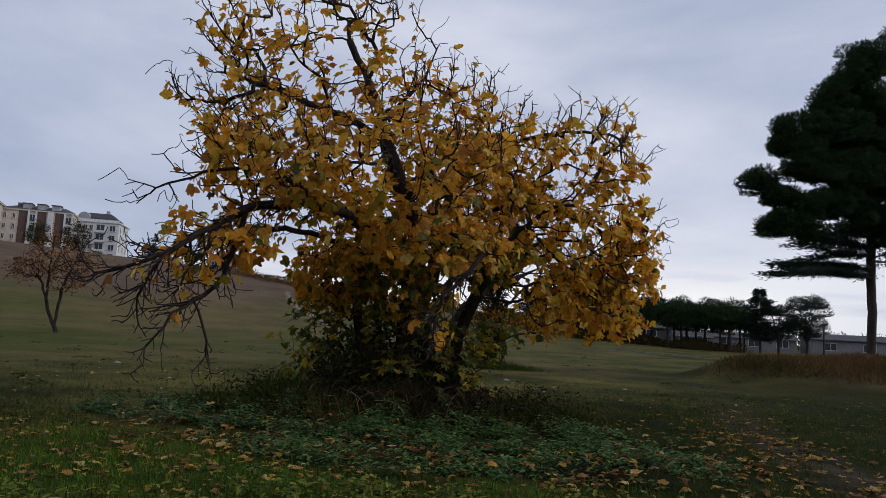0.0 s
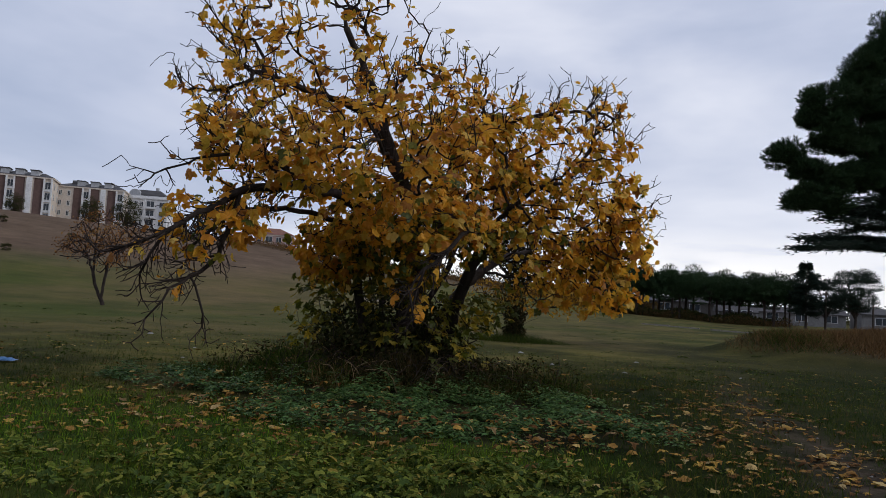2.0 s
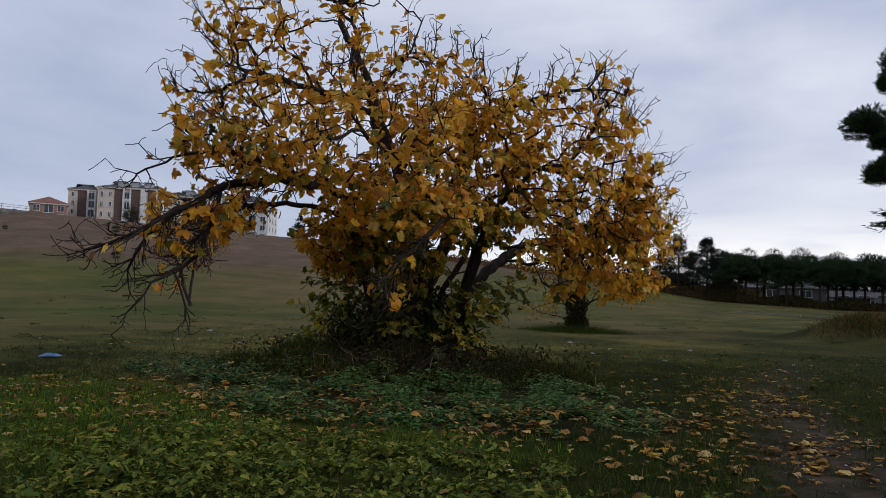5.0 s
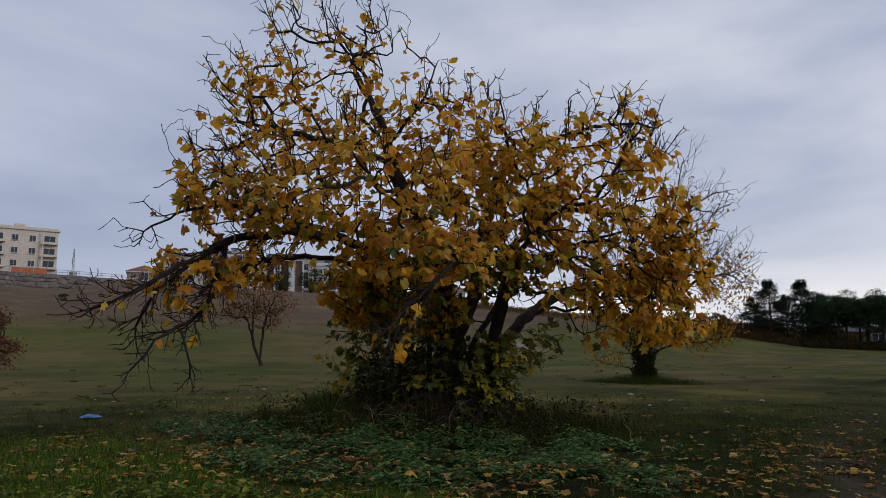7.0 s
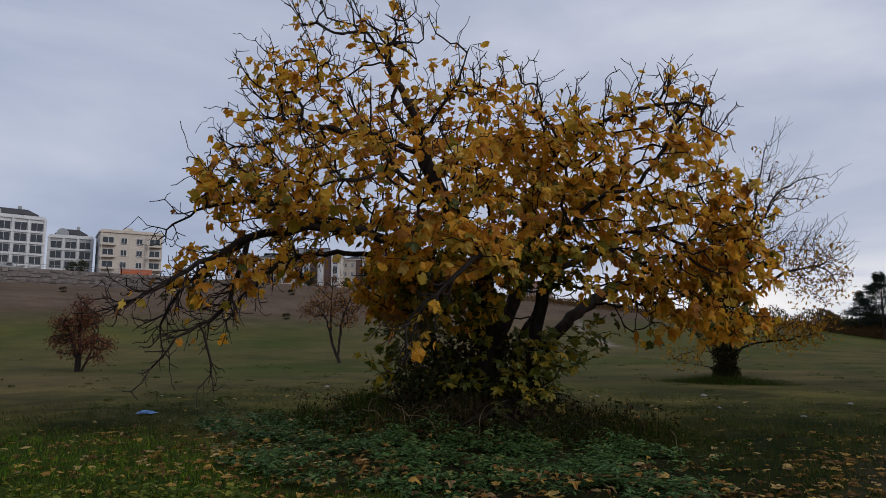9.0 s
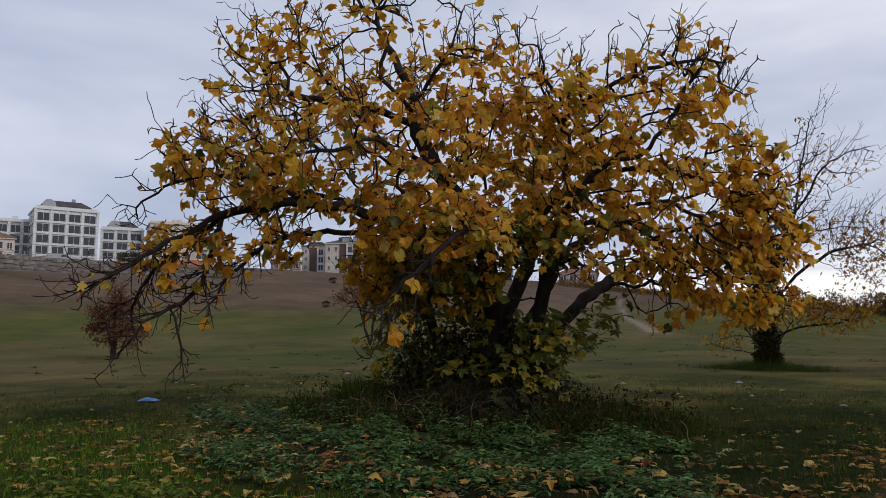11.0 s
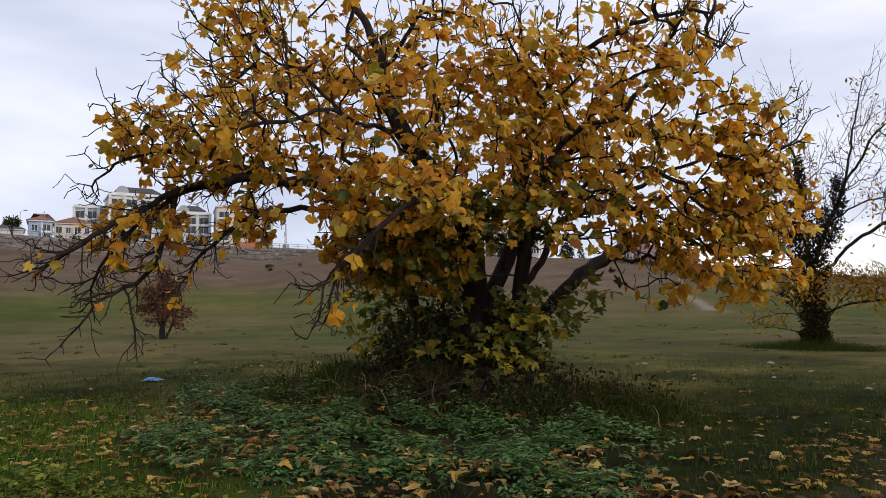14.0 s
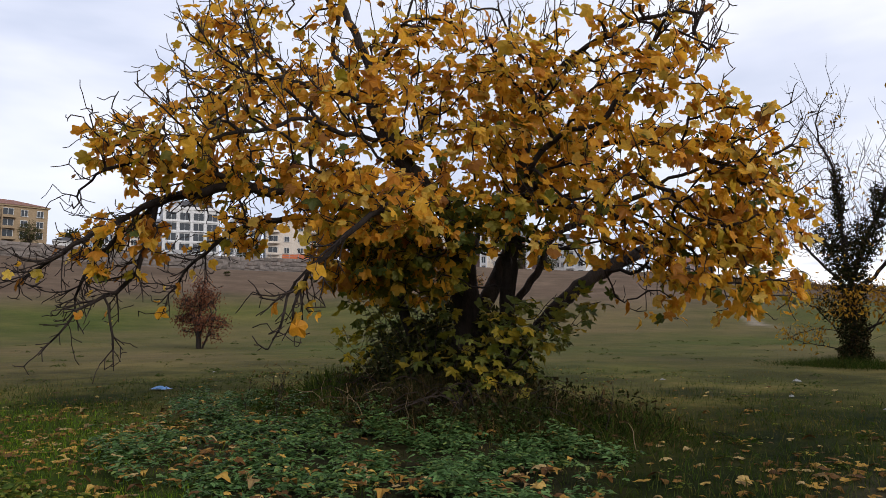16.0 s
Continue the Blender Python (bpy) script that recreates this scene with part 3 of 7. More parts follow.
# ---- branching ----
class Wood:
    """Branches grown from given limbs to points scattered in a crown."""

    def __init__(self, seed):
        self.rng = np.random.default_rng(seed)
        self.pos, self.par, self.way, self.run = [], [], [], []
        self.lines = []

    def limb(self, pts, step=0.15, wob=0.012, at=-1):
        line = smooth_line(pts, step, wob, self.rng)
        prev, ids = at, []
        for k, p in enumerate(line):
            w = line[min(k + 1, len(line) - 1)] - line[max(k - 1, 0)]
            self.pos.append(p)
            self.par.append(prev)
            self.way.append(w / (np.linalg.norm(w) + 1e-9))
            self.run.append(0.0 if prev < 0 else self.run[prev] + np.linalg.norm(p - self.pos[prev]))
            prev = len(self.pos) - 1
            ids.append(prev)
        self.lines.append(ids)
        return ids

    def nearest(self, p):
        return int(np.argmin(np.linalg.norm(np.array(self.pos) - np.array(p), axis=1)))

    def reach(self, targets, lift=0.35, bow=0.35, step=0.13, wob=0.016, weight=0.22):
        """Lead a branch to every target from the node that suits it best, the nearest first."""
        P = np.array(self.pos)
        T = np.array(targets)
        near = np.array([np.min(np.linalg.norm(P - q, axis=1)) for q in T])
        tips = []
        cap = len(P) + len(T) * 30
        buf, runs = np.zeros((cap, 3)), np.zeros(cap)
        buf[:len(P)], runs[:len(P)] = P, self.run
        for q in T[np.argsort(near)]:
            n = len(self.pos)
            dv = q - buf[:n]
            dist = np.linalg.norm(dv, axis=1)
            i = int(np.argmin(dist * (1 + 0.25 * (dv[:, 2] < -0.3)) + weight * runs[:n]))
            a, L = buf[i], dist[i]
            if L < 0.06:
                continue
            out = (q - a) / L
            w0 = 0.5 * out + 0.5 * self.way[i] + self.rng.normal(0, 0.15, 3)
            w1 = out + np.array((0, 0, lift)) + self.rng.normal(0, 0.25, 3)
            p1, p2 = a + w0 * L * bow, q - w1 / np.linalg.norm(w1) * L * bow
            k = max(2, int(L / step))
            prev, ids = i, [i]
            for s in range(1, k + 1):
                t = s / k
                p = (1 - t) ** 3 * a + 3 * (1 - t) ** 2 * t * p1 + 3 * (1 - t) * t * t * p2 + t ** 3 * q
                if s < k:
                    p = p + self.rng.normal(0, wob, 3)
                m = len(self.pos)
                if m >= cap:
                    break
                w = p - buf[prev]
                self.pos.append(p)
                self.par.append(prev)
                self.way.append(w / (np.linalg.norm(w) + 1e-9))
                self.run.append(self.run[prev] + np.linalg.norm(w))
                buf[m], runs[m] = p, self.run[-1]
                prev = m
                ids.append(m)
            self.lines.append(ids)
            tips.append(prev)
        return tips

    def spray(self, i, way, L, bend, depth, step=0.09, noise_by=0.10, fork=0.26, side_bend=None):
        """A bending shoot from node i, with side shoots; gives the tips."""
        way = np.array(way, float)
        way /= np.linalg.norm(way)
        p, prev, ids, tips, since = np.array(self.pos[i]), i, [i], [], 0.0
        n = max(3, int(L / step))
        for s in range(n):
            way = way + np.array(bend) * step + self.rng.normal(0, noise_by, 3) * 0.6
            way /= np.linalg.norm(way)
            p = p + way * step
            self.pos.append(p)
            self.par.append(prev)
            self.way.append(way)
            self.run.append(self.run[prev] + step)
            prev = len(self.pos) - 1
            ids.append(prev)
            since += step
            if depth and s > 1 and since > fork * self.rng.uniform(0.6, 1.4) and s < n - 1:
                since = 0.0
                side = np.cross(way, self.rng.normal(0, 1, 3))
                side /= np.linalg.norm(side) + 1e-9
                tips += self.spray(prev, way * 0.75 + side * 0.7, L * self.rng.uniform(0.25, 0.55) * (1 - 0.5 * s / n), side_bend or bend, depth - 1, step, noise_by, fork, side_bend)
        self.lines.append(ids)
        tips.append(prev)
        return tips

    def radii(self, tip=0.005, power=0.42):
        n = len(self.pos)
        load = np.zeros(n)
        kids = np.zeros(n, int)
        for p in self.par:
            if p >= 0:
                kids[p] += 1
        load[kids == 0] = 1
        for i in range(n - 1, -1, -1):
            if self.par[i] >= 0:
                load[self.par[i]] += load[i]
        return tip * np.maximum(load, 1) ** power

    def tubes(self, lines, rad, sides, thick=1.0, root=1.0):
        vs, fs = [], []
        for ids in lines:
            r = rad[ids].copy()
            if len(ids) > 1 and r[0] > r[1] * 1.6:
                r[0] = r[1] * 1.25
            tube(vs, fs, [self.pos[i] for i in ids], r * thick, sides)
        return vs, fs


def in_ellipsoids(rng, cells, count):
    """Points spread through ellipsoids (centre, radii, share), thicker towards the skin."""
    out = []
    tot = sum(c[2] for c in cells)
    for c, r, share in cells:
        n = int(count * share / tot)
        v = rng.normal(0, 1, (n, 3))
        v /= np.linalg.norm(v, axis=1)[:, None]
        rad = rng.uniform(0.12, 1.0, n) ** 0.42
        out.append(np.array(c) + v * rad[:, None] * np.array(r))
    return np.concatenate(out)


# ---- the fig tree ----
def build_fig():
    rng = np.random.default_rng(11)
    base = Vector((-1.5, 13.4, land1(-1.5, 13.4) - 0.08))
    fig = thing("fig_tree", "spreading old fig tree with many stems and yellow autumn leaves", "tree", base)
    w = Wood(5)
    limbs = [
        ("stem", [(-1.62, 13.25, 0.0), (-1.5, 13.45, 0.8), (-1.43, 13.53, 1.6), (-1.35, 13.36, 2.33), (-1.27, 12.9, 3.19), (-1.3, 12.2, 3.75), (-1.61, 11.78, 4.56), (-1.96, 11.8, 5.6), (-2.5, 11.7, 6.7)]),
        ("stem", [(-1.25, 13.7, 0.0), (-1.4, 13.65, 1.3), (-1.1, 14.2, 2.6), (-1.0, 14.35, 3.6), (-0.8, 14.3, 4.5), (-0.4, 14.1, 5.5)]),
        ("stem", [(-1.1, 14.0, 0.0), (-1.17, 14.2, 1.5), (-0.88, 14.57, 2.17), (-0.62, 14.95, 3.0), (0.05, 15.6, 3.41), (0.87, 15.9, 3.8), (1.7, 15.9, 4.0)]),
        ("stem", [(-2.0, 13.3, 0.0), (-2.15, 13.15, 0.9), (-2.3, 12.8, 1.9), (-2.2, 12.3, 2.9)]),
        ("stem", [(-1.9, 13.8, 0.0), (-2.1, 14.1, 1.2), (-2.3, 14.6, 2.6), (-2.3, 15.0, 3.8)]),
        ("stem", [(-0.95, 13.6, 0.0), (-0.6, 13.5, 0.8), (-0.3, 13.2, 1.8), (0.1, 12.9, 2.7)]),
        ("stem", [(-1.35, 14.15, 0.0), (-1.1, 14.35, 0.75), (-0.72, 14.9, 1.65), (-0.38, 15.5, 2.19), (0.16, 16.5, 2.76), (0.75, 17.2, 3.0), (1.2, 17.6, 3.3)]),
    ]
    trunks = []
    for kind, pts in limbs:
        trunks.append((kind, w.limb(pts, 0.16, 0.015)))
    # side limbs that leave the stems
    sides = [
        [(-1.5, 11.9, 4.2), (-1.43, 10.9, 4.2), (-1.4, 10.3, 4.25), (-1.5, 9.6, 3.95), (-1.9, 9.0, 3.8)],
        [(-0.95, 14.3, 3.5), (-0.5, 14.5, 3.95), (0.35, 14.6, 4.3), (1.1, 14.5, 4.25), (2.0, 14.3, 3.95), (2.6, 14.2, 3.6)],
        [(-1.35, 13.3, 2.5), (-1.75, 12.0, 3.0), (-2.05, 10.6, 3.35), (-2.55, 9.6, 3.35), (-3.05, 9.0, 3.12), (-3.25, 8.45, 2.78), (-3.6, 8.0, 2.42), (-4.0, 7.8, 2.2), (-4.35, 7.72, 2.1)],
        [(-2.3, 10.0, 3.35), (-2.6, 9.1, 3.62), (-3.05, 8.5, 3.62), (-3.55, 8.28, 3.44), (-3.95, 8.25, 3.27), (-4.25, 8.3, 3.12)],
        [(-3.05, 9.0, 3.12), (-3.15, 8.92, 2.55), (-3.3, 8.74, 2.05), (-3.52, 8.36, 1.78), (-3.66, 8.1, 1.5), (-3.76, 7.95, 1.24)],
        [(-3.42, 8.5, 1.9), (-3.32, 8.55, 1.55), (-3.27, 8.58, 1.14)],
        [(-1.35, 13.2, 2.4), (-2.3, 12.2, 3.0), (-3.3, 11.3, 3.18), (-4.04, 10.7, 2.98), (-4.3, 10.2, 2.5), (-4.4, 9.8, 1.95)],
        [(-3.05, 9.0, 3.1), (-3.6, 8.75, 2.75), (-4.0, 8.5, 2.3), (-4.15, 8.35, 1.85)],
        [(-1.7, 11.8, 4.8), (-2.5, 11.2, 5.2), (-3.4, 10.7, 5.4), (-4.2, 10.4, 5.6)],
        [(-0.6, 14.2, 5.0), (0.3, 13.8, 5.4), (1.3, 13.6, 5.6), (2.2, 13.6, 5.65), (2.7, 13.7, 5.5)],
        [(-1.28, 12.6, 3.4), (-2.4, 11.4, 3.6), (-3.3, 10.2, 3.7), (-3.9, 9.2, 3.5)],
        [(-0.85, 14.4, 4.3), (-1.4, 15.2, 4.8), (-2.1, 15.8, 5.2)],
        [(-1.3, 13.0, 3.0), (-0.7, 11.8, 3.3), (-0.2, 10.9, 3.1), (0.2, 10.3, 2.8)],
        [(-0.9, 14.5, 3.2), (0.0, 13.5, 3.5), (0.9, 12.8, 3.6), (1.7, 12.6, 3.5)],
        [(0.2, 10.3, 2.8), (-0.1, 9.9, 2.4), (-0.4, 9.65, 2.0), (-0.45, 9.54, 1.5)],
        [(-0.3, 9.7, 2.1), (-0.5, 9.5, 1.8), (-0.4, 9.34, 1.42)],
        [(-1.8, 11.8, 5.2), (-1.2, 11.9, 6.0), (-0.9, 12.0, 6.8)],
        [(0.0, 13.9, 5.2), (0.0, 13.0, 5.7), (0.1, 12.6, 6.2)],
    ]
    for pts in sides:
        i = w.nearest(pts[0])
        trunks.append(("limb", w.limb([w.pos[i]] + pts[1:], 0.16, 0.02, i)))
    n_limb = len(w.lines)
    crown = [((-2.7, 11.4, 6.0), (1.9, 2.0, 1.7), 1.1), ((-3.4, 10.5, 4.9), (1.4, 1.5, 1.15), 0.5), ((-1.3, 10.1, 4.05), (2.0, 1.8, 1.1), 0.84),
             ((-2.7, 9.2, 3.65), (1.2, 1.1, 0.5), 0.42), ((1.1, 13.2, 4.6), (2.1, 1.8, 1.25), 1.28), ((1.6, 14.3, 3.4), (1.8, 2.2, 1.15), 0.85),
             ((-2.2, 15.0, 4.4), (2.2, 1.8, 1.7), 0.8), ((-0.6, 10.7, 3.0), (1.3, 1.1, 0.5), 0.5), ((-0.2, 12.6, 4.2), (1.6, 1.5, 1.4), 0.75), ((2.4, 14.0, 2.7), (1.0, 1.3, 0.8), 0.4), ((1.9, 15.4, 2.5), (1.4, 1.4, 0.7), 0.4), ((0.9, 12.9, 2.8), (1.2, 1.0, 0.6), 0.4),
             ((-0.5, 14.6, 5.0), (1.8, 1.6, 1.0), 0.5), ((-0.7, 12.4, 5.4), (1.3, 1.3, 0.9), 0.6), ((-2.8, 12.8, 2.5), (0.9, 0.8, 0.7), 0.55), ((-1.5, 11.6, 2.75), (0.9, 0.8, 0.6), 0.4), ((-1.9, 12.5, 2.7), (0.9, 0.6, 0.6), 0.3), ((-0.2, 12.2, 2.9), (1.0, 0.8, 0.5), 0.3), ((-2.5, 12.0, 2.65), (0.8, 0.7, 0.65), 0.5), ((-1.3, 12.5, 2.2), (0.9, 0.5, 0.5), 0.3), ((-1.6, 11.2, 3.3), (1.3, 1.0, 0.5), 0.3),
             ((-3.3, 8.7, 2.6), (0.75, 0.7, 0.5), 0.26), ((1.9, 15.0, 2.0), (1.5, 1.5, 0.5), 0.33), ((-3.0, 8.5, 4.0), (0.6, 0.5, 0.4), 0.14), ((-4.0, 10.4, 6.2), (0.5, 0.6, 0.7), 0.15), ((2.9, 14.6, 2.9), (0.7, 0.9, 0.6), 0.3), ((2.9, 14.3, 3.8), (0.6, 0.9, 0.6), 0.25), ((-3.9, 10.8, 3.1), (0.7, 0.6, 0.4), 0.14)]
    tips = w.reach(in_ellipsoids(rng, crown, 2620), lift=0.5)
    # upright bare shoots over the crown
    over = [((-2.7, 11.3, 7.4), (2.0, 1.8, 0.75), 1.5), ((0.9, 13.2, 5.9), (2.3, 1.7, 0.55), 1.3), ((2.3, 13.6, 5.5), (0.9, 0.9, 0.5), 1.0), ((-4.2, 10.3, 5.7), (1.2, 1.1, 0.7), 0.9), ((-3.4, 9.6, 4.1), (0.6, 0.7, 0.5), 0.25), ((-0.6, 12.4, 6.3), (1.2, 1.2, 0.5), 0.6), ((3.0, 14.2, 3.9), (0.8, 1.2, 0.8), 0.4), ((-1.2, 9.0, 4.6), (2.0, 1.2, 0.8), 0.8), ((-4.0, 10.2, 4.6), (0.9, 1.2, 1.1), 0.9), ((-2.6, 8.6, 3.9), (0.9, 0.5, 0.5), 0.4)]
    bare = []
    cent = np.array((-0.9, 12.3, 3.4))
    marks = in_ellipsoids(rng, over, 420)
    tp = np.array([w.pos[i] for i in tips])
    for q in marks:
        i = tips[int(np.argmin(np.linalg.norm(tp - (q - np.array((0, 0, 0.25))), axis=1)))]
        if w.pos[i][0] < -3.4 and w.pos[i][1] < 9.6:
            continue
        o = w.pos[i] - cent
        o /= np.linalg.norm(o)
        bare += w.spray(i, o * 0.8 + np.array((0, 0, 0.55)) + rng.normal(0, 0.3, 3), rng.uniform(0.22, 0.55), (0, 0, 0.9), 1, 0.07, 0.10, 0.16)
    # drooping bare twigs under the low limbs
    hang = []
    low = [i for ids in (trunks[9][1][17:], trunks[11][1], trunks[12][1], trunks[13][1][14:], trunks[14][1], trunks[21][1], trunks[22][1]) for i in ids[3:]]
    for i in low:
        for again in range(rng.integers(2, 5)):
            side = np.cross(w.way[i], rng.normal(0, 1, 3))
            side[2] -= 0.35
            side /= np.linalg.norm(side) + 1e-9
            hang += w.spray(i, w.way[i] * 0.8 + side, rng.uniform(0.2, 0.6) * (0.55 if w.pos[i][2] < 1.7 else 1.0), (0, 0, rng.choice((-0.7, 0.2, 1.1))), 2, 0.05, 0.13, 0.13, (-0.1, -0.1, 1.2))
    for i in trunks[10][1][7:]:
        bare += w.spray(i, w.way[i] * 0.7 + np.array((0, 0, 0.5)) + rng.normal(0, 0.4, 3), rng.uniform(0.12, 0.45), (-0.2, 0, rng.choice((-0.6, 0.8, 1.2))), 1, 0.05, 0.16, 0.12)
    # short spurs along the outer wood
    ends = np.array([w.pos[i] for i in tips + bare + hang])
    outw = ends - np.array((-1.0, 12.4, 3.0))
    outw /= np.linalg.norm(outw, axis=1)[:, None]
    for rep in range(1):
        sel = rng.uniform(0, 1, len(ends)) < 0.8
        sp = ends[sel] + outw[sel] * rng.uniform(-0.05, 0.22, (sel.sum(), 1)) + rng.normal(0, 0.12, (sel.sum(), 3)) + np.array((0, 0, 0.05))
        w.reach(sp, lift=0.6, step=0.09, wob=0.012, weight=0.0)
    rad = w.radii(0.0057, 0.41)
    for i in hang:
        j, n = i, 0
        while j >= 0 and n < 14:
            rad[j] = max(rad[j], 0.0048 + 0.0004 * n)
            j, n = w.par[j], n + 1
    for k, (kind, ids) in enumerate(trunks):
        end = np.clip((len(ids) - np.arange(len(ids))) / (0.35 * len(ids)), 0.12, 1.0)
        full = rad.copy()
        full[ids] = np.maximum(rad[ids], ((0.011 if k in (10, 11, 12, 14, 21, 22) else 0.02) if kind == "limb" else (0.075 if k == 6 else 0.04)) * end) * (1.6 if kind == "stem" else 0.95)
        vs, fs = w.tubes([ids], full, 10)
        part(kind, mesh_of(kind, np.array(vs) - np.array(base), fs, M_BARK, smooth=True), fig)
    thin = [ids for ids in w.lines[n_limb:] if rad[ids[min(1, len(ids) - 1)]] < 0.012]
    thick = [ids for ids in w.lines[n_limb:] if rad[ids[min(1, len(ids) - 1)]] >= 0.012]
    thick.sort(key=lambda ids: -rad[ids[min(1, len(ids) - 1)]] * len(ids))
    for ids in thick[:240]:
        vs, fs = w.tubes([ids], rad, 7)
        part("branch", mesh_of("branch", np.array(vs) - np.array(base), fs, M_BARK, smooth=True), fig)
    vs, fs = w.tubes(thick[240:], rad, 6)
    part("branchwork", mesh_of("branchwork", np.array(vs) - np.array(base), fs, M_BARK, smooth=True), fig, kind="stuff")
    vs, fs = w.tubes(thin, rad, 4)
    part("twig_tangle", mesh_of("twig_tangle", np.array(vs) - np.array(base), fs, M_TWIG, smooth=True), fig, "dark thin curling twigs", kind="stuff")

    # leaves along the last stretch of each twig
    P, TIP, NRM, SZ = [], [], [], []
    mid = np.array((-1.0, 12.4, 3.6))
    for tset, lo, hi in ((tips, 2, 6), (bare, -4, 1), (hang, -4, 1)):
        for i in tset:
            cnt = max(0, rng.integers(lo, hi + 1))
            q = w.pos[i]
            if tset is hang and q[2] < 1.45:
                continue
            if tset is tips and q[2] > 5.2:
                cnt = max(1, cnt - 1)
            if tset is tips and q[2] > 6.4:
                cnt = min(cnt, rng.integers(1, 4))
            if tset is tips and q[2] > 7.0:
                cnt = min(cnt, rng.integers(0, 2))
            chain, j = [], i
            while j >= 0 and len(chain) < 5:
                chain.append(j)
                j = w.par[j]
            for c in range(cnt):
                node = chain[min(len(chain) - 1, int(abs(rng.normal(0, 0.95))))]
                p = w.pos[node]
                out = p - mid
                out = out / (np.linalg.norm(out) + 1e-9)
                stalk = rng.normal(0, 0.6, 3) + out * 0.6 + np.array((0, 0, 0.15))
                stalk /= np.linalg.norm(stalk)
                tip = stalk * 0.7 + np.array((0, 0, -0.75)) + rng.normal(0, 0.3, 3)
                nrm = out * 0.7 + np.array((0, 0, 0.75)) + rng.normal(0, 0.45, 3)
                P.append(p + stalk * rng.uniform(0.03, 0.11))
                TIP.append(tip)
                NRM.append(nrm)
                SZ.append(0.09 + 0.135 * rng.uniform(0, 1) ** 1.15)
    P, TIP, NRM, SZ = np.array(P), np.array(TIP), np.array(NRM), np.array(SZ)
    # few leaves over the low bare limb
    edge = (P[:, 0] < -3.3) & (P[:, 1] < 9.4) & (P[:, 2] < 2.8)
    stray = (P[:, 0] < -4.1) & (P[:, 1] < 9.2) & (P[:, 2] < 4.2)
    gone = (edge & (rng.uniform(0, 1, len(P)) < 0.5)) | stray | (np.linalg.norm((P - np.array((0.5, 13.8, 2.05))) / np.array((1.2, 1.9, 0.62)), axis=1) < 1) & (rng.uniform(0, 1, len(P)) < 0.8)
    P, TIP, NRM, SZ = P[~gone], TIP[~gone], NRM[~gone], SZ[~gone]
    rot = frames_of(TIP, NRM)
    pick = rng.integers(0, len(FIG_SHAPES), len(P))
    inner = ((P[:, 2] < 3.3) & (np.linalg.norm((P - np.array((-0.9, 13.2, 2.6))) / np.array((1.9, 2.3, 1.3)), axis=1) < 1.0) & (rng.uniform(0, 1, len(P)) < 0.6)) | ((P[:, 2] < 4.4) & (rng.uniform(0, 1, len(P)) < 0.09))
    order = np.argsort(P[:, 1] + rng.normal(0, 0.25, len(P)) + 10 * inner)
    single = order[:300]
    rest = np.setdiff1d(np.arange(len(P)), single)
    b = np.array(base)
    yel, grn = rest[~inner[rest]], rest[inner[rest]]
    part("leaves", scatter("leaves", FIG_SHAPES, P[yel] - b, rot[yel], SZ[yel], M_FIG, pick[yel]), fig, "golden yellow lobed leaves", kind="stuff")
    part("inner_leaves", scatter("inner_leaves", FIG_SHAPES, P[grn] - b, rot[grn], SZ[grn], M_FIGG, pick[grn]), fig, "olive green leaves inside the crown", kind="stuff")
    shared = [mesh_of("leaf", sv, sf, M_FIG1) for sv, sf in FIG_SHAPES]
    for i in single:
        ob = part("leaf", shared[pick[i]], fig)
        m = Matrix(rot[i].tolist()).to_4x4()
        ob.matrix_basis = Matrix.Translation(Vector((P[i] - b).tolist())) @ m @ Matrix.Diagonal((SZ[i], SZ[i], SZ[i], 1))

    # dark ivy, massed to stand in for the shade between the stems
    part("ivy_leaves", leaf_cloud(rng, [((-0.1, 0.1, 0.5), (1.1, 0.8, 0.6), 1.2), ((-0.6, -0.3, 0.5), (1.1, 0.7, 0.6), 0.6), ((-0.4, 0.4, 1.3), (0.8, 0.6, 0.7), 0.6), ((0.35, 0.5, 1.1), (0.5, 0.5, 0.6), 0.35), ((-0.9, -0.2, 0.8), (1.0, 0.7, 0.7), 0.7), ((0.7, 0.2, 0.45), (0.8, 0.7, 0.5), 0.7)], 9500, (0.08, 0.16), "ivy_leaves", M_SHRUB), fig, "dark ivy massed to fill in the shade between the stems", kind="stuff")

    # leafy suckers round the foot
    s = Wood(9)
    for k in range(30):
        a = rng.uniform(0, 2 * math.pi)
        rr = rng.uniform(0.2, 0.9)
        x, y = -1.75 + rr * 1.35 * math.cos(a), 13.2 + rr * math.sin(a)
        h, lean = rng.uniform(0.7, 2.1), rng.uniform(0.2, 0.9)
        z = land1(x, y) - 0.03
        s.limb([(x, y, z), (x + 0.3 * lean * math.cos(a), y + 0.3 * lean * math.sin(a), z + 0.5 * h), (x + lean * 1.2 * math.cos(a), y + lean * math.sin(a), z + h)], 0.18, 0.012)
    stems = list(s.lines)
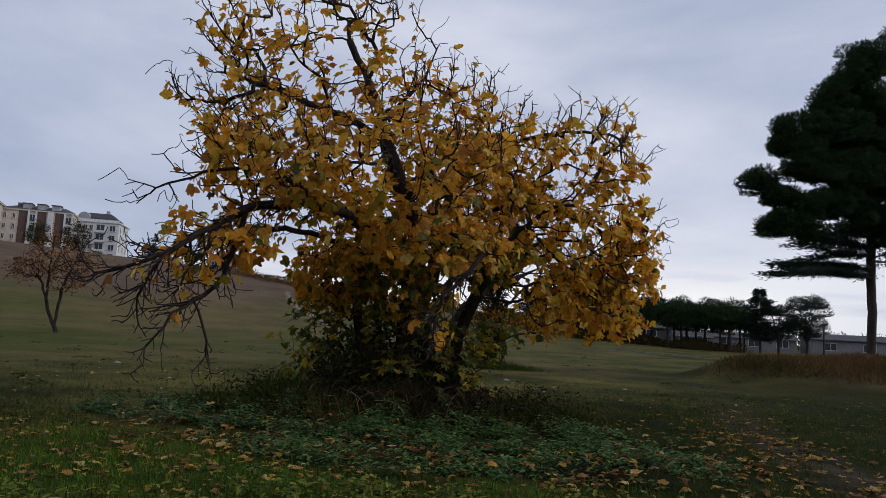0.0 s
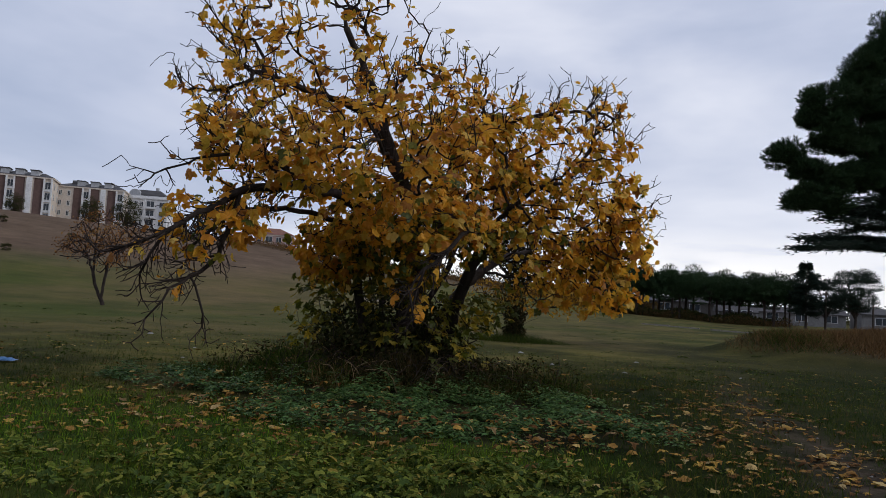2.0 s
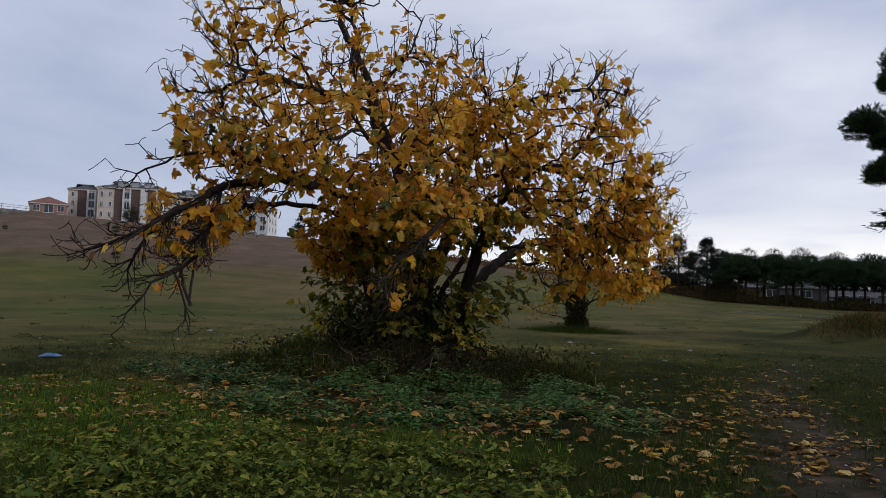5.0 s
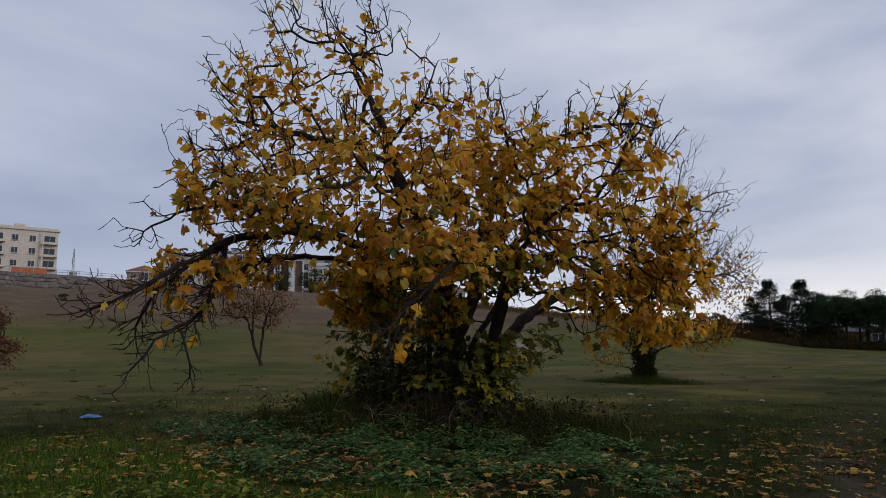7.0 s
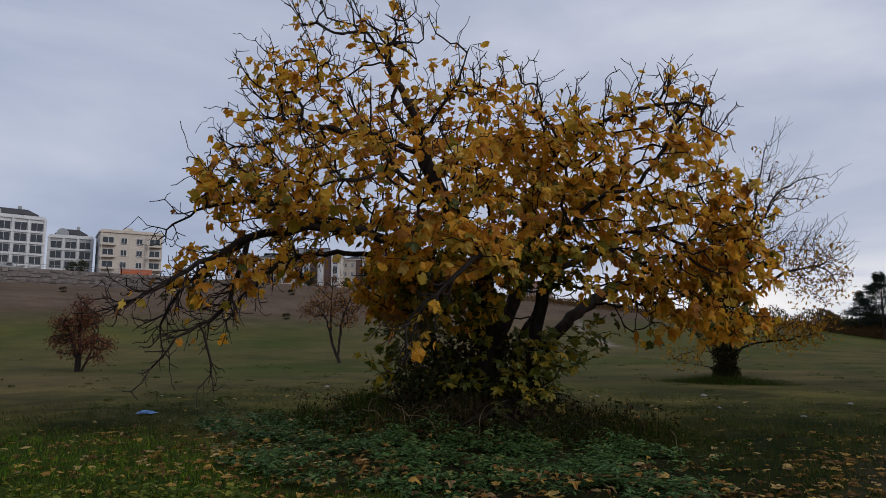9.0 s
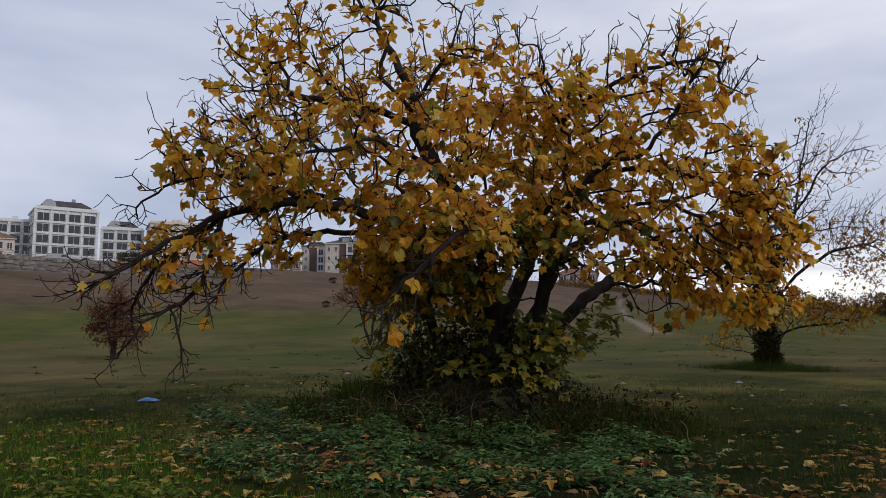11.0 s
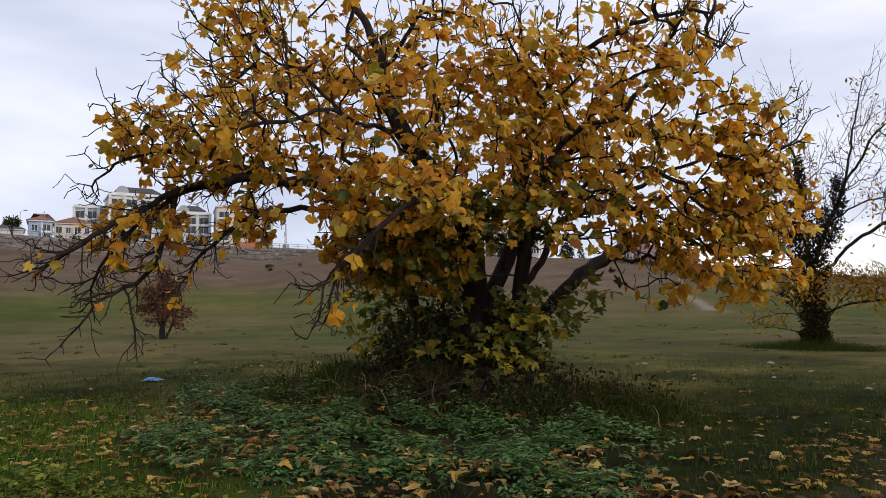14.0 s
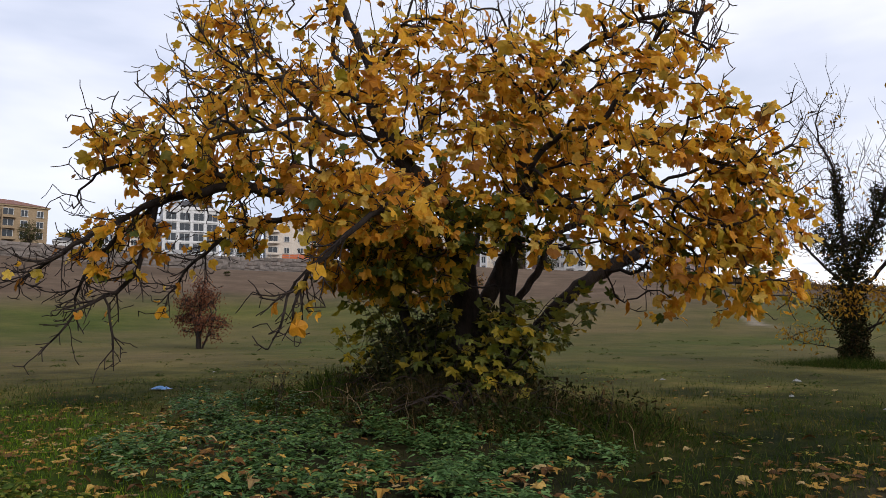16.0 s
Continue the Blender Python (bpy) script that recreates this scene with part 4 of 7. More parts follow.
    st = s.reach(in_ellipsoids(rng, [((-3.1, 13.0, 1.15), (0.8, 0.8, 0.6), 0.7), ((-2.9, 13.0, 1.85), (0.8, 0.7, 0.5), 0.8), ((-0.4, 13.0, 0.95), (0.8, 0.7, 0.5), 0.75), ((-0.1, 13.3, 1.45), (0.7, 0.6, 0.4), 0.5), ((-1.2, 12.5, 0.7), (0.9, 0.5, 0.35), 0.2), ((-1.7, 13.0, 1.4), (0.9, 0.5, 0.5), 0.4), ((-0.9, 14.2, 1.3), (0.9, 0.6, 0.6), 0.35), ((0.35, 13.9, 1.7), (0.5, 0.5, 0.35), 0.25)], 330), lift=0.3)
    srad = s.radii(0.004, 0.4)
    vs, fs = s.tubes(s.lines, srad, 4)
    part("sucker_growth", mesh_of("sucker_growth", np.array(vs) - b, fs, M_TWIG, smooth=True), fig, "thin shoots round the foot", kind="stuff")
    P, TIP, NRM, SZ = [], [], [], []
    for i in st:
        for c in range(rng.integers(1, 5)):
            p = s.pos[i] + rng.normal(0, 0.09, 3)
            out = p - np.array((-1.6, 13.4, 0.6))
            out /= np.linalg.norm(out) + 1e-9
            P.append(p)
            TIP.append(out * 0.6 + np.array((0, 0, -0.6)) + rng.normal(0, 0.4, 3))
            NRM.append(out * 0.6 + np.array((0, 0, 0.8)) + rng.normal(0, 0.4, 3))
            SZ.append(rng.uniform(0.13, 0.24))
    P, SZ = np.array(P), np.array(SZ)
    part("sucker_leaves", scatter("sucker_leaves", LOBED_SHAPES, P - b, frames_of(np.array(TIP), np.array(NRM)), SZ, M_FIGG, rng.integers(0, len(LOBED_SHAPES), len(P))), fig, "green and yellowing leaves low at the foot", kind="stuff")
    return fig




# ---- other broadleaf trees ----
OVAL = leaf_shape(1, 0.05, 0.75, 0.2, 7)
OVAL = (OVAL[0], OVAL[1])
DIAMOND = (np.array([(0, 0, 0), (0.22, 0.45, 0.04), (0, 1.0, -0.05), (-0.22, 0.45, 0.04)]), [(0, 1, 2), (0, 2, 3)])


def bushy_tree(name, label, at, limbs, cells, count, leaf, per, size, seed, tip=0.007, power=0.42, category="tree", bark=None, lift=0.6, shape=None, keep=None, scale=1.0, wob=0.03, bow=0.35, shoots=0):
    rng = np.random.default_rng(seed)
    base = Vector((at[0], at[1], land1(*at) - 0.05))
    ob = thing(name, label, category, base, scale=scale)
    w = Wood(seed + 1)
    for pts in limbs:
        i = w.nearest(pts[0]) if w.pos else -1
        if i >= 0 and np.linalg.norm(w.pos[i] - np.array(pts[0])) < 0.5 and pts[0][2] > 0.2:
            w.limb([w.pos[i]] + list(pts[1:]), 0.2, 0.02, i)
        else:
            w.limb(pts, 0.2, 0.02)
    nl = len(w.lines)
    tips = w.reach(in_ellipsoids(rng, cells, count), lift=lift, step=0.2, wob=wob, bow=bow)
    for k in range(shoots):
        i = tips[rng.integers(0, len(tips))]
        q = w.pos[i]
        if q[2] > 3.6:
            w.spray(i, np.array((0.3 * q[0], 0.3 * q[1], 1.0)) + rng.normal(0, 0.35, 3), rng.uniform(0.6, 1.5), (0, 0, 0.25), 1, 0.16, 0.06, 0.3)
    rad = w.radii(tip, power)
    vs, fs = w.tubes(w.lines[:nl], rad, 7)
    part("trunk", mesh_of("trunk", vs, fs, bark or M_BARK, smooth=True), ob)
    vs, fs = w.tubes(w.lines[nl:], rad, 4)
    part("twig_tangle", mesh_of("twig_tangle", vs, fs, M_TWIG, smooth=True), ob, kind="stuff")
    if leaf:
        P = []
        for i in tips:
            q = w.pos[i]
            if keep and rng.uniform() > keep(q):
                continue
            for c in range(rng.integers(per[0], per[1] + 1)):
                P.append(q + rng.normal(0, size[1] * 0.9, 3))
        P = np.array(P)
        n = len(P)
        tipw = rng.normal(0, 0.6, (n, 3)) + np.array((0, 0, -0.5))
        nr = rng.normal(0, 0.7, (n, 3)) + np.array((0, 0, 0.7))
        part("leaves", scatter("leaves", [shape or DIAMOND], P, frames_of(tipw, nr), rng.uniform(size[0], size[1], n), leaf, np.zeros(n, int)), ob, kind="stuff")
    return ob


# half-bare tree with ivy on its trunk, beyond the fig
bushy_tree("bare_tree", "half-bare tree with yellow leaves low down and an ivy-clad trunk", (-0.43, 31.0),
           [[(0, 0, 0), (0.05, 0, 1.2), (0.08, 0, 2.6), (0.0, 0, 3.6)],
            [(0.05, 0, 2.6), (-0.1, 0, 4.2), (-0.2, 0, 6.0), (-0.3, 0, 6.8), (-0.63, 0, 7.66), (-0.7, 0.1, 8.6), (-0.1, 0.1, 9.7)], [(-0.63, 0, 7.66), (-1.3, 0, 8.7), (-2.1, -0.1, 9.4)],
            [(0.08, 0, 2.6), (0.6, 0, 4.2), (1.2, 0, 5.6), (1.65, 0, 7.8), (2.0, 0.1, 9.4)], [(1.2, 0, 5.6), (1.7, 0, 6.3), (2.3, 0, 7.3), (3.2, 0, 7.7), (4.0, -0.1, 7.8)],
            [(0.6, 0, 4.2), (1.65, 0.1, 4.9), (2.95, 0.1, 5.05), (4.2, 0, 4.5)], [(0.1, 0, 2.3), (1.2, -0.2, 3.4), (2.3, -0.3, 4.1), (3.6, -0.3, 4.3), (4.1, -0.4, 3.6)],
            [(0.05, 0, 2.4), (-0.9, -0.1, 3.6), (-1.6, 0, 4.6), (-2.0, 0, 5.5)], [(0.05, 0, 1.0), (1.0, -0.2, 1.5), (2.4, -0.3, 1.7), (3.3, -0.3, 1.9)],
            [(0.05, 0, 0.9), (-0.9, -0.2, 1.25), (-2.1, -0.2, 0.9)], [(0.03, 0, 0.4), (0.6, -0.3, 0.9), (1.1, -0.4, 1.1)], [(0.03, 0, 0.3), (-0.6, -0.3, 0.7), (-1.4, -0.4, 0.75)],
            [(0.03, 0, 0.5), (0.7, 0.1, 1.4), (1.3, 0.1, 2.2)], [(0.03, 0, 0.5), (-0.6, 0.1, 1.4), (-1.1, 0.1, 2.0)], [(0.25, 0.1, 0), (0.28, 0.1, 1.2), (0.35, 0.1, 2.4)], [(-0.22, 0.05, 0), (-0.2, 0, 1.0), (-0.2, 0, 2.2)]],
           [((-0.6, 0, 8.3), (0.9, 0.8, 1.3), 0.35), ((-0.5, 0, 6.4), (1.2, 1.0, 1.3), 0.4), ((1.8, 0.1, 8.0), (0.7, 0.7, 1.4), 0.3), ((2.9, 0, 7.3), (1.3, 0.8, 0.8), 0.35), ((1.4, 0, 6.0), (1.3, 1.1, 1.2), 0.5),
            ((3.0, 0, 5.0), (1.4, 1.0, 0.9), 0.45), ((3.4, -0.3, 3.8), (1.2, 0.9, 0.9), 0.5), ((-1.3, 0, 4.8), (1.1, 0.9, 1.2), 0.45), ((-1.6, -0.1, 2.7), (1.2, 1.0, 0.8), 0.25), ((0.2, 0, 4.3), (1.3, 1.0, 1.2), 0.6),
            ((2.6, -0.3, 2.0), (1.4, 0.9, 0.6), 0.6), ((0.5, -0.5, 2.2), (1.5, 0.9, 0.6), 0.45), ((-1.3, -0.3, 1.1), (1.0, 0.7, 0.4), 0.12)], 1900,
           M_YELL, (2, 6), (0.11, 0.2), 31, tip=0.0052, power=0.45, wob=0.012, bow=0.22, shoots=260, lift=0.9, keep=lambda q: 0.9 if q[2] < 2.8 else (0.65 if q[0] > 1.9 and q[2] < 5.3 else 0.09))


def leaf_cloud(rng, cells, count, size, name, mat, shape=None, droop=-0.2):
    P = in_ellipsoids(rng, cells, count)
    n = len(P)
    tipw = rng.normal(0, 0.8, (n, 3)) + np.array((0, 0, droop))
    nr = rng.normal(0, 0.7, (n, 3)) + np.array((0, 0, 0.5))
    return scatter(name, [shape or DIAMOND], P, frames_of(tipw, nr), rng.uniform(size[0], size[1], n), mat, np.zeros(n, int))


build_fig()
_r0 = np.random.default_rng(77)
ivy = thing("ivy", "dark green ivy climbing the bare tree's trunk", "ivy", (-0.43, 31.0, land1(-0.43, 31.0)))
part("ivy_leaves", leaf_cloud(_r0, [((0.05, 0, 0.35), (0.55, 0.42, 0.5), 0.6), ((0.05, 0, 1.3), (0.5, 0.4, 1.1), 1.0), ((0.05, 0, 2.7), (0.62, 0.5, 0.8), 0.7), ((0.0, 0, 3.6), (0.8, 0.55, 0.7), 0.7), ((-0.55, 0, 4.2), (0.6, 0.45, 0.55), 0.35), ((0.55, 0, 4.2), (0.6, 0.45, 0.7), 0.5), ((-0.18, 0, 5.6), (0.22, 0.22, 1.2), 0.4), ((1.0, 0, 5.2), (0.24, 0.24, 0.8), 0.28), ((-0.6, -0.2, 1.9), (0.4, 0.3, 0.5), 0.12)], 11000, (0.08, 0.16), "ivy_leaves", M_UNDER), ivy, kind="stuff")

# russet shrub tree on the meadow
bushy_tree("russet_tree", "small russet-leaved tree standing on the meadow", (-31.9, 23.7),
           [[(0, 0, 0), (0.05, 0, 0.7), (0.0, 0, 1.5), (0.1, 0, 2.6)], [(0.0, 0, 0.5), (-0.5, 0, 1.2), (-0.9, 0, 1.9)], [(0.05, 0, 0.6), (0.6, 0, 1.2), (1.1, 0.1, 1.6)], [(0.1, 0.1, 0), (0.35, 0.3, 0.8), (0.5, 0.5, 1.7)]],
           [((-0.6, 0, 2.0), (0.9, 0.8, 0.35), 0.7), ((0.6, 0, 2.25), (0.7, 0.6, 0.35), 0.45), ((-1.2, 0, 1.35), (0.6, 0.6, 0.25), 0.4), ((1.15, 0, 1.15), (0.75, 0.7, 0.3), 0.6), ((0.0, 0, 2.8), (0.45, 0.4, 0.4), 0.22), ((0.2, 0, 1.5), (0.6, 0.6, 0.4), 0.25), ((-0.5, 0, 0.8), (0.7, 0.6, 0.25), 0.15), ((1.2, 0, 0.6), (0.5, 0.5, 0.2), 0.12)], 700, M_REDL, (4, 9), (0.07, 0.14), 41, tip=0.011, scale=1.32)
# leaning thin tree
bushy_tree("leaning_tree", "thin leaning two-stemmed tree, almost bare, with brown leaves", (-25.7, 37.9),
           [[(0, 0, 0), (-0.3, 0, 0.6), (-0.7, 0, 1.5), (-0.75, 0, 2.8), (-0.7, 0, 4.4), (-0.6, 0, 5.4)], [(-0.15, 0, 0.4), (-0.05, 0, 1.3), (0.1, 0, 2.4), (0.6, 0, 3.6), (1.1, 0, 4.3)], [(-0.7, 0, 1.8), (-1.4, 0.2, 2.8), (-2.0, 0.2, 3.5)]],
           [((-0.7, 0, 4.2), (1.5, 1.3, 1.2), 1.0), ((0.9, 0, 3.7), (1.4, 1.2, 0.9), 0.9), ((-1.9, 0, 3.3), (1.2, 1.1, 0.7), 0.7), ((0.2, 0, 2.7), (1.2, 1.0, 0.6), 0.4)], 520, M_OLDL, (3, 8), (0.09, 0.2), 43, tip=0.011, keep=lambda q: 0.8, scale=1.1)


# ---- conifers ----
SPRAY = (np.array([(0, 0, 0), (0.16, 0.5, 0.03), (0, 1.0, 0), (-0.16, 0.5, 0.03), (0, 0.4, 0.2), (0, 0.75, 0.14)]), [(0, 1, 2), (0, 2, 3), (0, 4, 5), (0, 5, 2)])


FINE = (np.array([(-0.11, 0, 0), (0.11, 0.1, 0), (0.02, 1.0, 0), (0, 0.1, -0.10), (0, 0, 0.12), (0.1, 0.9, 0.05)]), [(0, 1, 2), (3, 4, 5)])


def needle_clumps(rng, clumps, per, size, name, mat, flat=0.7, shape=None):
    """Rounded clumps of needle sprays that point outwards."""
    P, T = [], []
    for c, r in clumps:
        v = rng.normal(0, 1, (per, 3))
        v /= np.linalg.norm(v, axis=1)[:, None]
        v[:, 2] = np.where(v[:, 2] < -0.3, v[:, 2] * 0.4, v[:, 2])
        q = v * np.array((r, r, r * flat)) * (rng.uniform(0.25, 1.0, per) ** 0.5)[:, None]
        P.append(np.array(c) + q)
        T.append(v + rng.normal(0, 0.35, (per, 3)) + np.array((0, 0, 0.25)))
    P, T = np.concatenate(P), np.concatenate(T)
    n = len(P)
    return scatter(name, [shape or SPRAY], P, frames_of(T, rng.normal(0, 1, (n, 3))), rng.uniform(size[0], size[1], n), mat, np.zeros(n, int))


def big_pine():
    rng = np.random.default_rng(51)
    x, y = 16.5, 33.5
    base = Vector((x, y, land1(x, y) - 0.1))
    pine = thing("pine_tree", "tall dark pine with rounded clumps of needles", "tree", base)
    w = Wood(52)
    tr = w.limb([(0, 0, 0), (0.05, 0, 3), (0.1, 0, 7), (0.5, -0.2, 10.5), (0.9, -0.3, 13.4)], 0.5, 0.02)
    masses = [((-5.85, -2.3, 7.75), 0.65), ((-5.1, -2.3, 7.2), 0.75), ((-4.45, -2.3, 6.6), 0.9), ((-5.0, -2.2, 6.0), 0.5), ((-5.4, -2.2, 5.75), 0.28), ((-4.1, -2.2, 5.85), 0.55), ((-3.5, -2.1, 6.95), 0.85), ((-4.7, -2.3, 10.2), 0.7),
              ((-4.9, -2.3, 9.3), 0.45), ((-4.1, -2.2, 9.4), 0.8), ((-4.35, -2.2, 8.3), 0.7), ((-3.3, -2.0, 8.55), 1.05), ((-3.1, -2.0, 10.1), 1.05), ((-2.5, -1.8, 11.65), 0.9), ((-3.0, -2.0, 11.0), 0.6), ((-1.95, -1.6, 12.75), 0.95),
              ((-2.2, -1.6, 8.3), 1.3), ((-2.4, -1.8, 7.0), 0.9), ((-1.9, -1.5, 10.1), 1.2), ((-1.0, -1.2, 13.7), 1.1), ((-1.0, -1.2, 11.7), 1.3), ((0.8, -0.6, 14.4), 1.2), ((-0.4, -1.2, 8.3), 1.5), ((0.0, -0.6, 10.5), 1.7), ((1.4, -0.9, 12.2), 1.6),
              ((1.0, -1.4, 7.4), 1.2), ((2.2, -0.6, 9.5), 1.8), ((2.8, 0.2, 13.5), 1.4), ((3.4, 0.2, 11.5), 1.7), ((3.8, -0.4, 8.0), 1.5), ((4.6, 0.6, 9.7), 1.5), ((1.1, 1.6, 8.7), 1.8), ((-0.2, 1.6, 10.9), 1.5), ((2.6, 1.8, 11.7), 1.5), ((-0.9, 1.0, 7.8), 1.0), ((1.5, -0.8, 8.3), 1.7), ((0.2, -0.8, 6.5), 1.1), ((-1.2, -1.2, 6.7), 0.9), ((1.4, -0.6, 6.2), 0.9)]
    cells = []
    for c, r in masses:
        for k in range(int(19 * r + 4)):
            v = rng.normal(0, 1, 3)
            v /= np.linalg.norm(v)
            cells.append((np.array(c) + v * np.array((r, r, r * 0.95)) * rng.uniform(0.2, 1.0) + np.array((0.3, 0, 0)), rng.uniform(0.34, 0.62)))
    w.reach([c for c, r in cells], lift=0.4, step=0.4, wob=0.05, weight=0.35)
    rad = w.radii(0.022, 0.38)
    vs, fs = w.tubes([tr], np.clip(rad, 0.1, 0.19), 10)
    part("trunk", mesh_of("trunk", vs, fs, M_PBARK, smooth=True), pine)
    vs, fs = w.tubes(w.lines[1:], rad, 6)
    part("branches", mesh_of("branches", vs, fs, M_PBARK, smooth=True), pine, kind="stuff")
    part("crown", needle_clumps(rng, cells, 400, (0.10, 0.19), "crown", M_PINE, 0.8, FINE), pine, kind="stuff")
    # flat tiers of low boughs
    vs, fs, P, T = [], [], [], []
    for k in range(18):
        a = rng.uniform(-1.2, 2.2) if k > 11 else (3.5 + rng.uniform(-0.25, 0.25) if k < 4 else rng.uniform(2.9, 4.3))
        z, L = ((4.3, 4.15, 4.45, 4.0)[k], rng.uniform(4.0, 4.7)) if k < 4 else ((4.9, 5.4, 5.9)[k % 3] + rng.uniform(-0.12, 0.12), rng.uniform(2.2, 3.8))
        dv = np.array((math.cos(a), math.sin(a), 0))
        line = smooth_line([(0.05, 0, z), dv * L * 0.5 + np.array((0, 0, z + rng.uniform(-0.1, 0.4))), dv * L + np.array((0, 0, z + rng.uniform(-0.35, 0.15)))], 0.3, 0.03, rng)
        tube(vs, fs, line, np.linspace(0.05, 0.012, len(line)), 5)
        for p in line[2:]:
            n = 170 if k < 4 else 100
            off = rng.normal(0, 1, (n, 3)) * np.array((0.32, 0.32, 0.07))
            P.append(p + off)
            T.append(off * 1.2 + dv + np.array((0, 0, -0.15)))
    P, T = np.concatenate(P), np.concatenate(T)
    part("low_boughs", mesh_of("low_boughs", vs, fs, M_PBARK), pine, kind="stuff")
    part("low_needles", scatter("low_needles", [FINE], P, frames_of(T, np.tile((0, 0, 1.0), (len(P), 1)) + rng.normal(0, 0.3, (len(P), 3))), rng.uniform(0.12, 0.24, len(P)), M_CEDAR, np.zeros(len(P), int)), pine, kind="stuff")


big_pine()


def stone_pine(seed, h, spread):
    rng = np.random.default_rng(seed)
    ob = thing("stone_pine", "dark umbrella pine with a bare trunk in the row", "tree", (0, 0, 0), "row of umbrella pines")
    vs, fs = [], []
    lean = rng.uniform(-0.4, 0.4)
    tube(vs, fs, smooth_line([(0, 0, 0), (lean * 0.3, 0, h * 0.3), (lean, 0, h * 0.62)], 0.5), np.linspace(0.24, 0.15, len(smooth_line([(0, 0, 0), (lean * 0.3, 0, h * 0.3), (lean, 0, h * 0.62)], 0.5))), 7)
    part("trunk", mesh_of("trunk", vs, fs, M_PBARK, smooth=True), ob)
    vs, fs, cells = [], [], []
    for k in range(20):
        a, r = rng.uniform(0, 2 * math.pi), spread * math.sqrt(rng.uniform(0.02, 1))
        c = np.array((lean + r * math.cos(a), r * math.sin(a), h * (0.92 - 0.20 * (r / spread) ** 2) - rng.uniform(0, 0.38) * h))
        cells.append((c, rng.uniform(1.2, 1.75)))
        line = smooth_line([(lean * 0.9, 0, h * rng.uniform(0.36, 0.6)), (lean + c[0] * 0.4, c[1] * 0.5, h * 0.62), tuple(c)], 0.7)
        tube(vs, fs, line, np.linspace(0.1, 0.03, len(line)), 4)
    part("branches", mesh_of("branches", vs, fs, M_PBARK), ob, kind="stuff")
    part("crown", needle_clumps(rng, cells, 330, (0.26, 0.5), "crown", M_PINE, 0.85, FINE), ob, kind="stuff")
    return ob


def plant_row(proto, places):
    """The first place takes the built tree, the others its copies."""
    for k, (x, y, rz, s) in enumerate(places):
        m = Matrix.LocRotScale((x, y, land1(x, y) - 0.05), Euler((0, 0, radians(rz))), (s, s, s))
        if k == 0:
            proto.matrix_basis = m
        else:
            copy_thing(proto, m)


rp = random.Random(3)
row_a, row_b, row_c = [], [], []
for k in range(19):
    x = 13.0 + 26.5 * k / 18
    p = (x + rp.uniform(-0.4, 0.4), 131 - 0.16 * (x - 13) + rp.uniform(-3.0, 3.0), rp.uniform(0, 360), rp.uniform(0.9, 1.08))
    (row_a, row_b, row_c)[k % 3].append(p)
plant_row(stone_pine(61, 9.0, 3.1), row_a)
plant_row(stone_pine(62, 8.7, 3.4), row_b)
plant_row(stone_pine(63, 9.3, 2.9), row_c)


def tiered_conifer(name, label, seed, h, wide, mat, tiers, gap, group="", per=60, low=0.12, fine=1.0):
    """A conifer with tiers of level boughs."""
    rng = np.random.default_rng(seed)
    ob = thing(name, label, "tree", (0, 0, 0), group)
    vs, fs = [], []
    tube(vs, fs, [(0, 0, 0), (0, 0, h * 0.5), (0.1, 0, h)], [h * 0.02, h * 0.014, 0.03], 7)
    part("trunk", mesh_of("trunk", vs, fs, M_PBARK, smooth=True), ob)
    vs, fs, P, T = [], [], [], []
    for k in range(tiers):
        f = (k + rng.uniform(0, 0.6)) / tiers
        z = h * (low + (0.97 - low) * f)
        R = wide * (1 - f) ** gap * rng.uniform(0.75, 1.1) + 0.15
        for j in range(6):
            a = rng.uniform(0, 2 * math.pi)
            dv = np.array((math.cos(a), math.sin(a), 0.0))
            L = R * rng.uniform(0.6, 1.05)
            tube(vs, fs, [(0, 0, z), tuple(dv * L + np.array((0, 0, z + 0.06 * L)))], [0.05, 0.012], 4)
            q = rng.uniform(0.12, 1.0, per)
            off = rng.normal(0, 1, (per, 3)) * np.array((0.17 * L, 0.17 * L, 0.06 * h / tiers * 4))
            P.append(dv * (q * L)[:, None] + off + np.array((0, 0, z)))
            T.append(np.tile(dv, (per, 1)) + off * 0.8)
    P, T = np.concatenate(P), np.concatenate(T)
    part("boughs", mesh_of("boughs", vs, fs, M_PBARK), ob, kind="stuff")
    part("needles", scatter("needles", [SPRAY], P, frames_of(T, np.tile((0, 0, 1.0), (len(P), 1)) + rng.normal(0, 0.5, (len(P), 3))), rng.uniform(0.022, 0.045, len(P)) * h * fine, mat, np.zeros(len(P), int)), ob, kind="stuff")
    return ob


plant_row(tiered_conifer("cedar", "tall open cedar with level boughs", 71, 10.9, 5.0, M_CEDAR, 11, 0.85, "cedars by the pines", 190, 0.27, 0.72), [(5.0, 131, 0, 1.0), (9.8, 132, 130, 1.05), (7.5, 135, 60, 0.8), (1.8, 136, 200, 0.7), (12.8, 133, 20, 0.85)])
plant_row(tiered_conifer("cypress", "dense dark cypress beside the row of pines", 72, 11.0, 2.9, M_CEDAR, 15, 0.45, "", 130, 0.2), [(40.6, 122, 0, 1.0)])


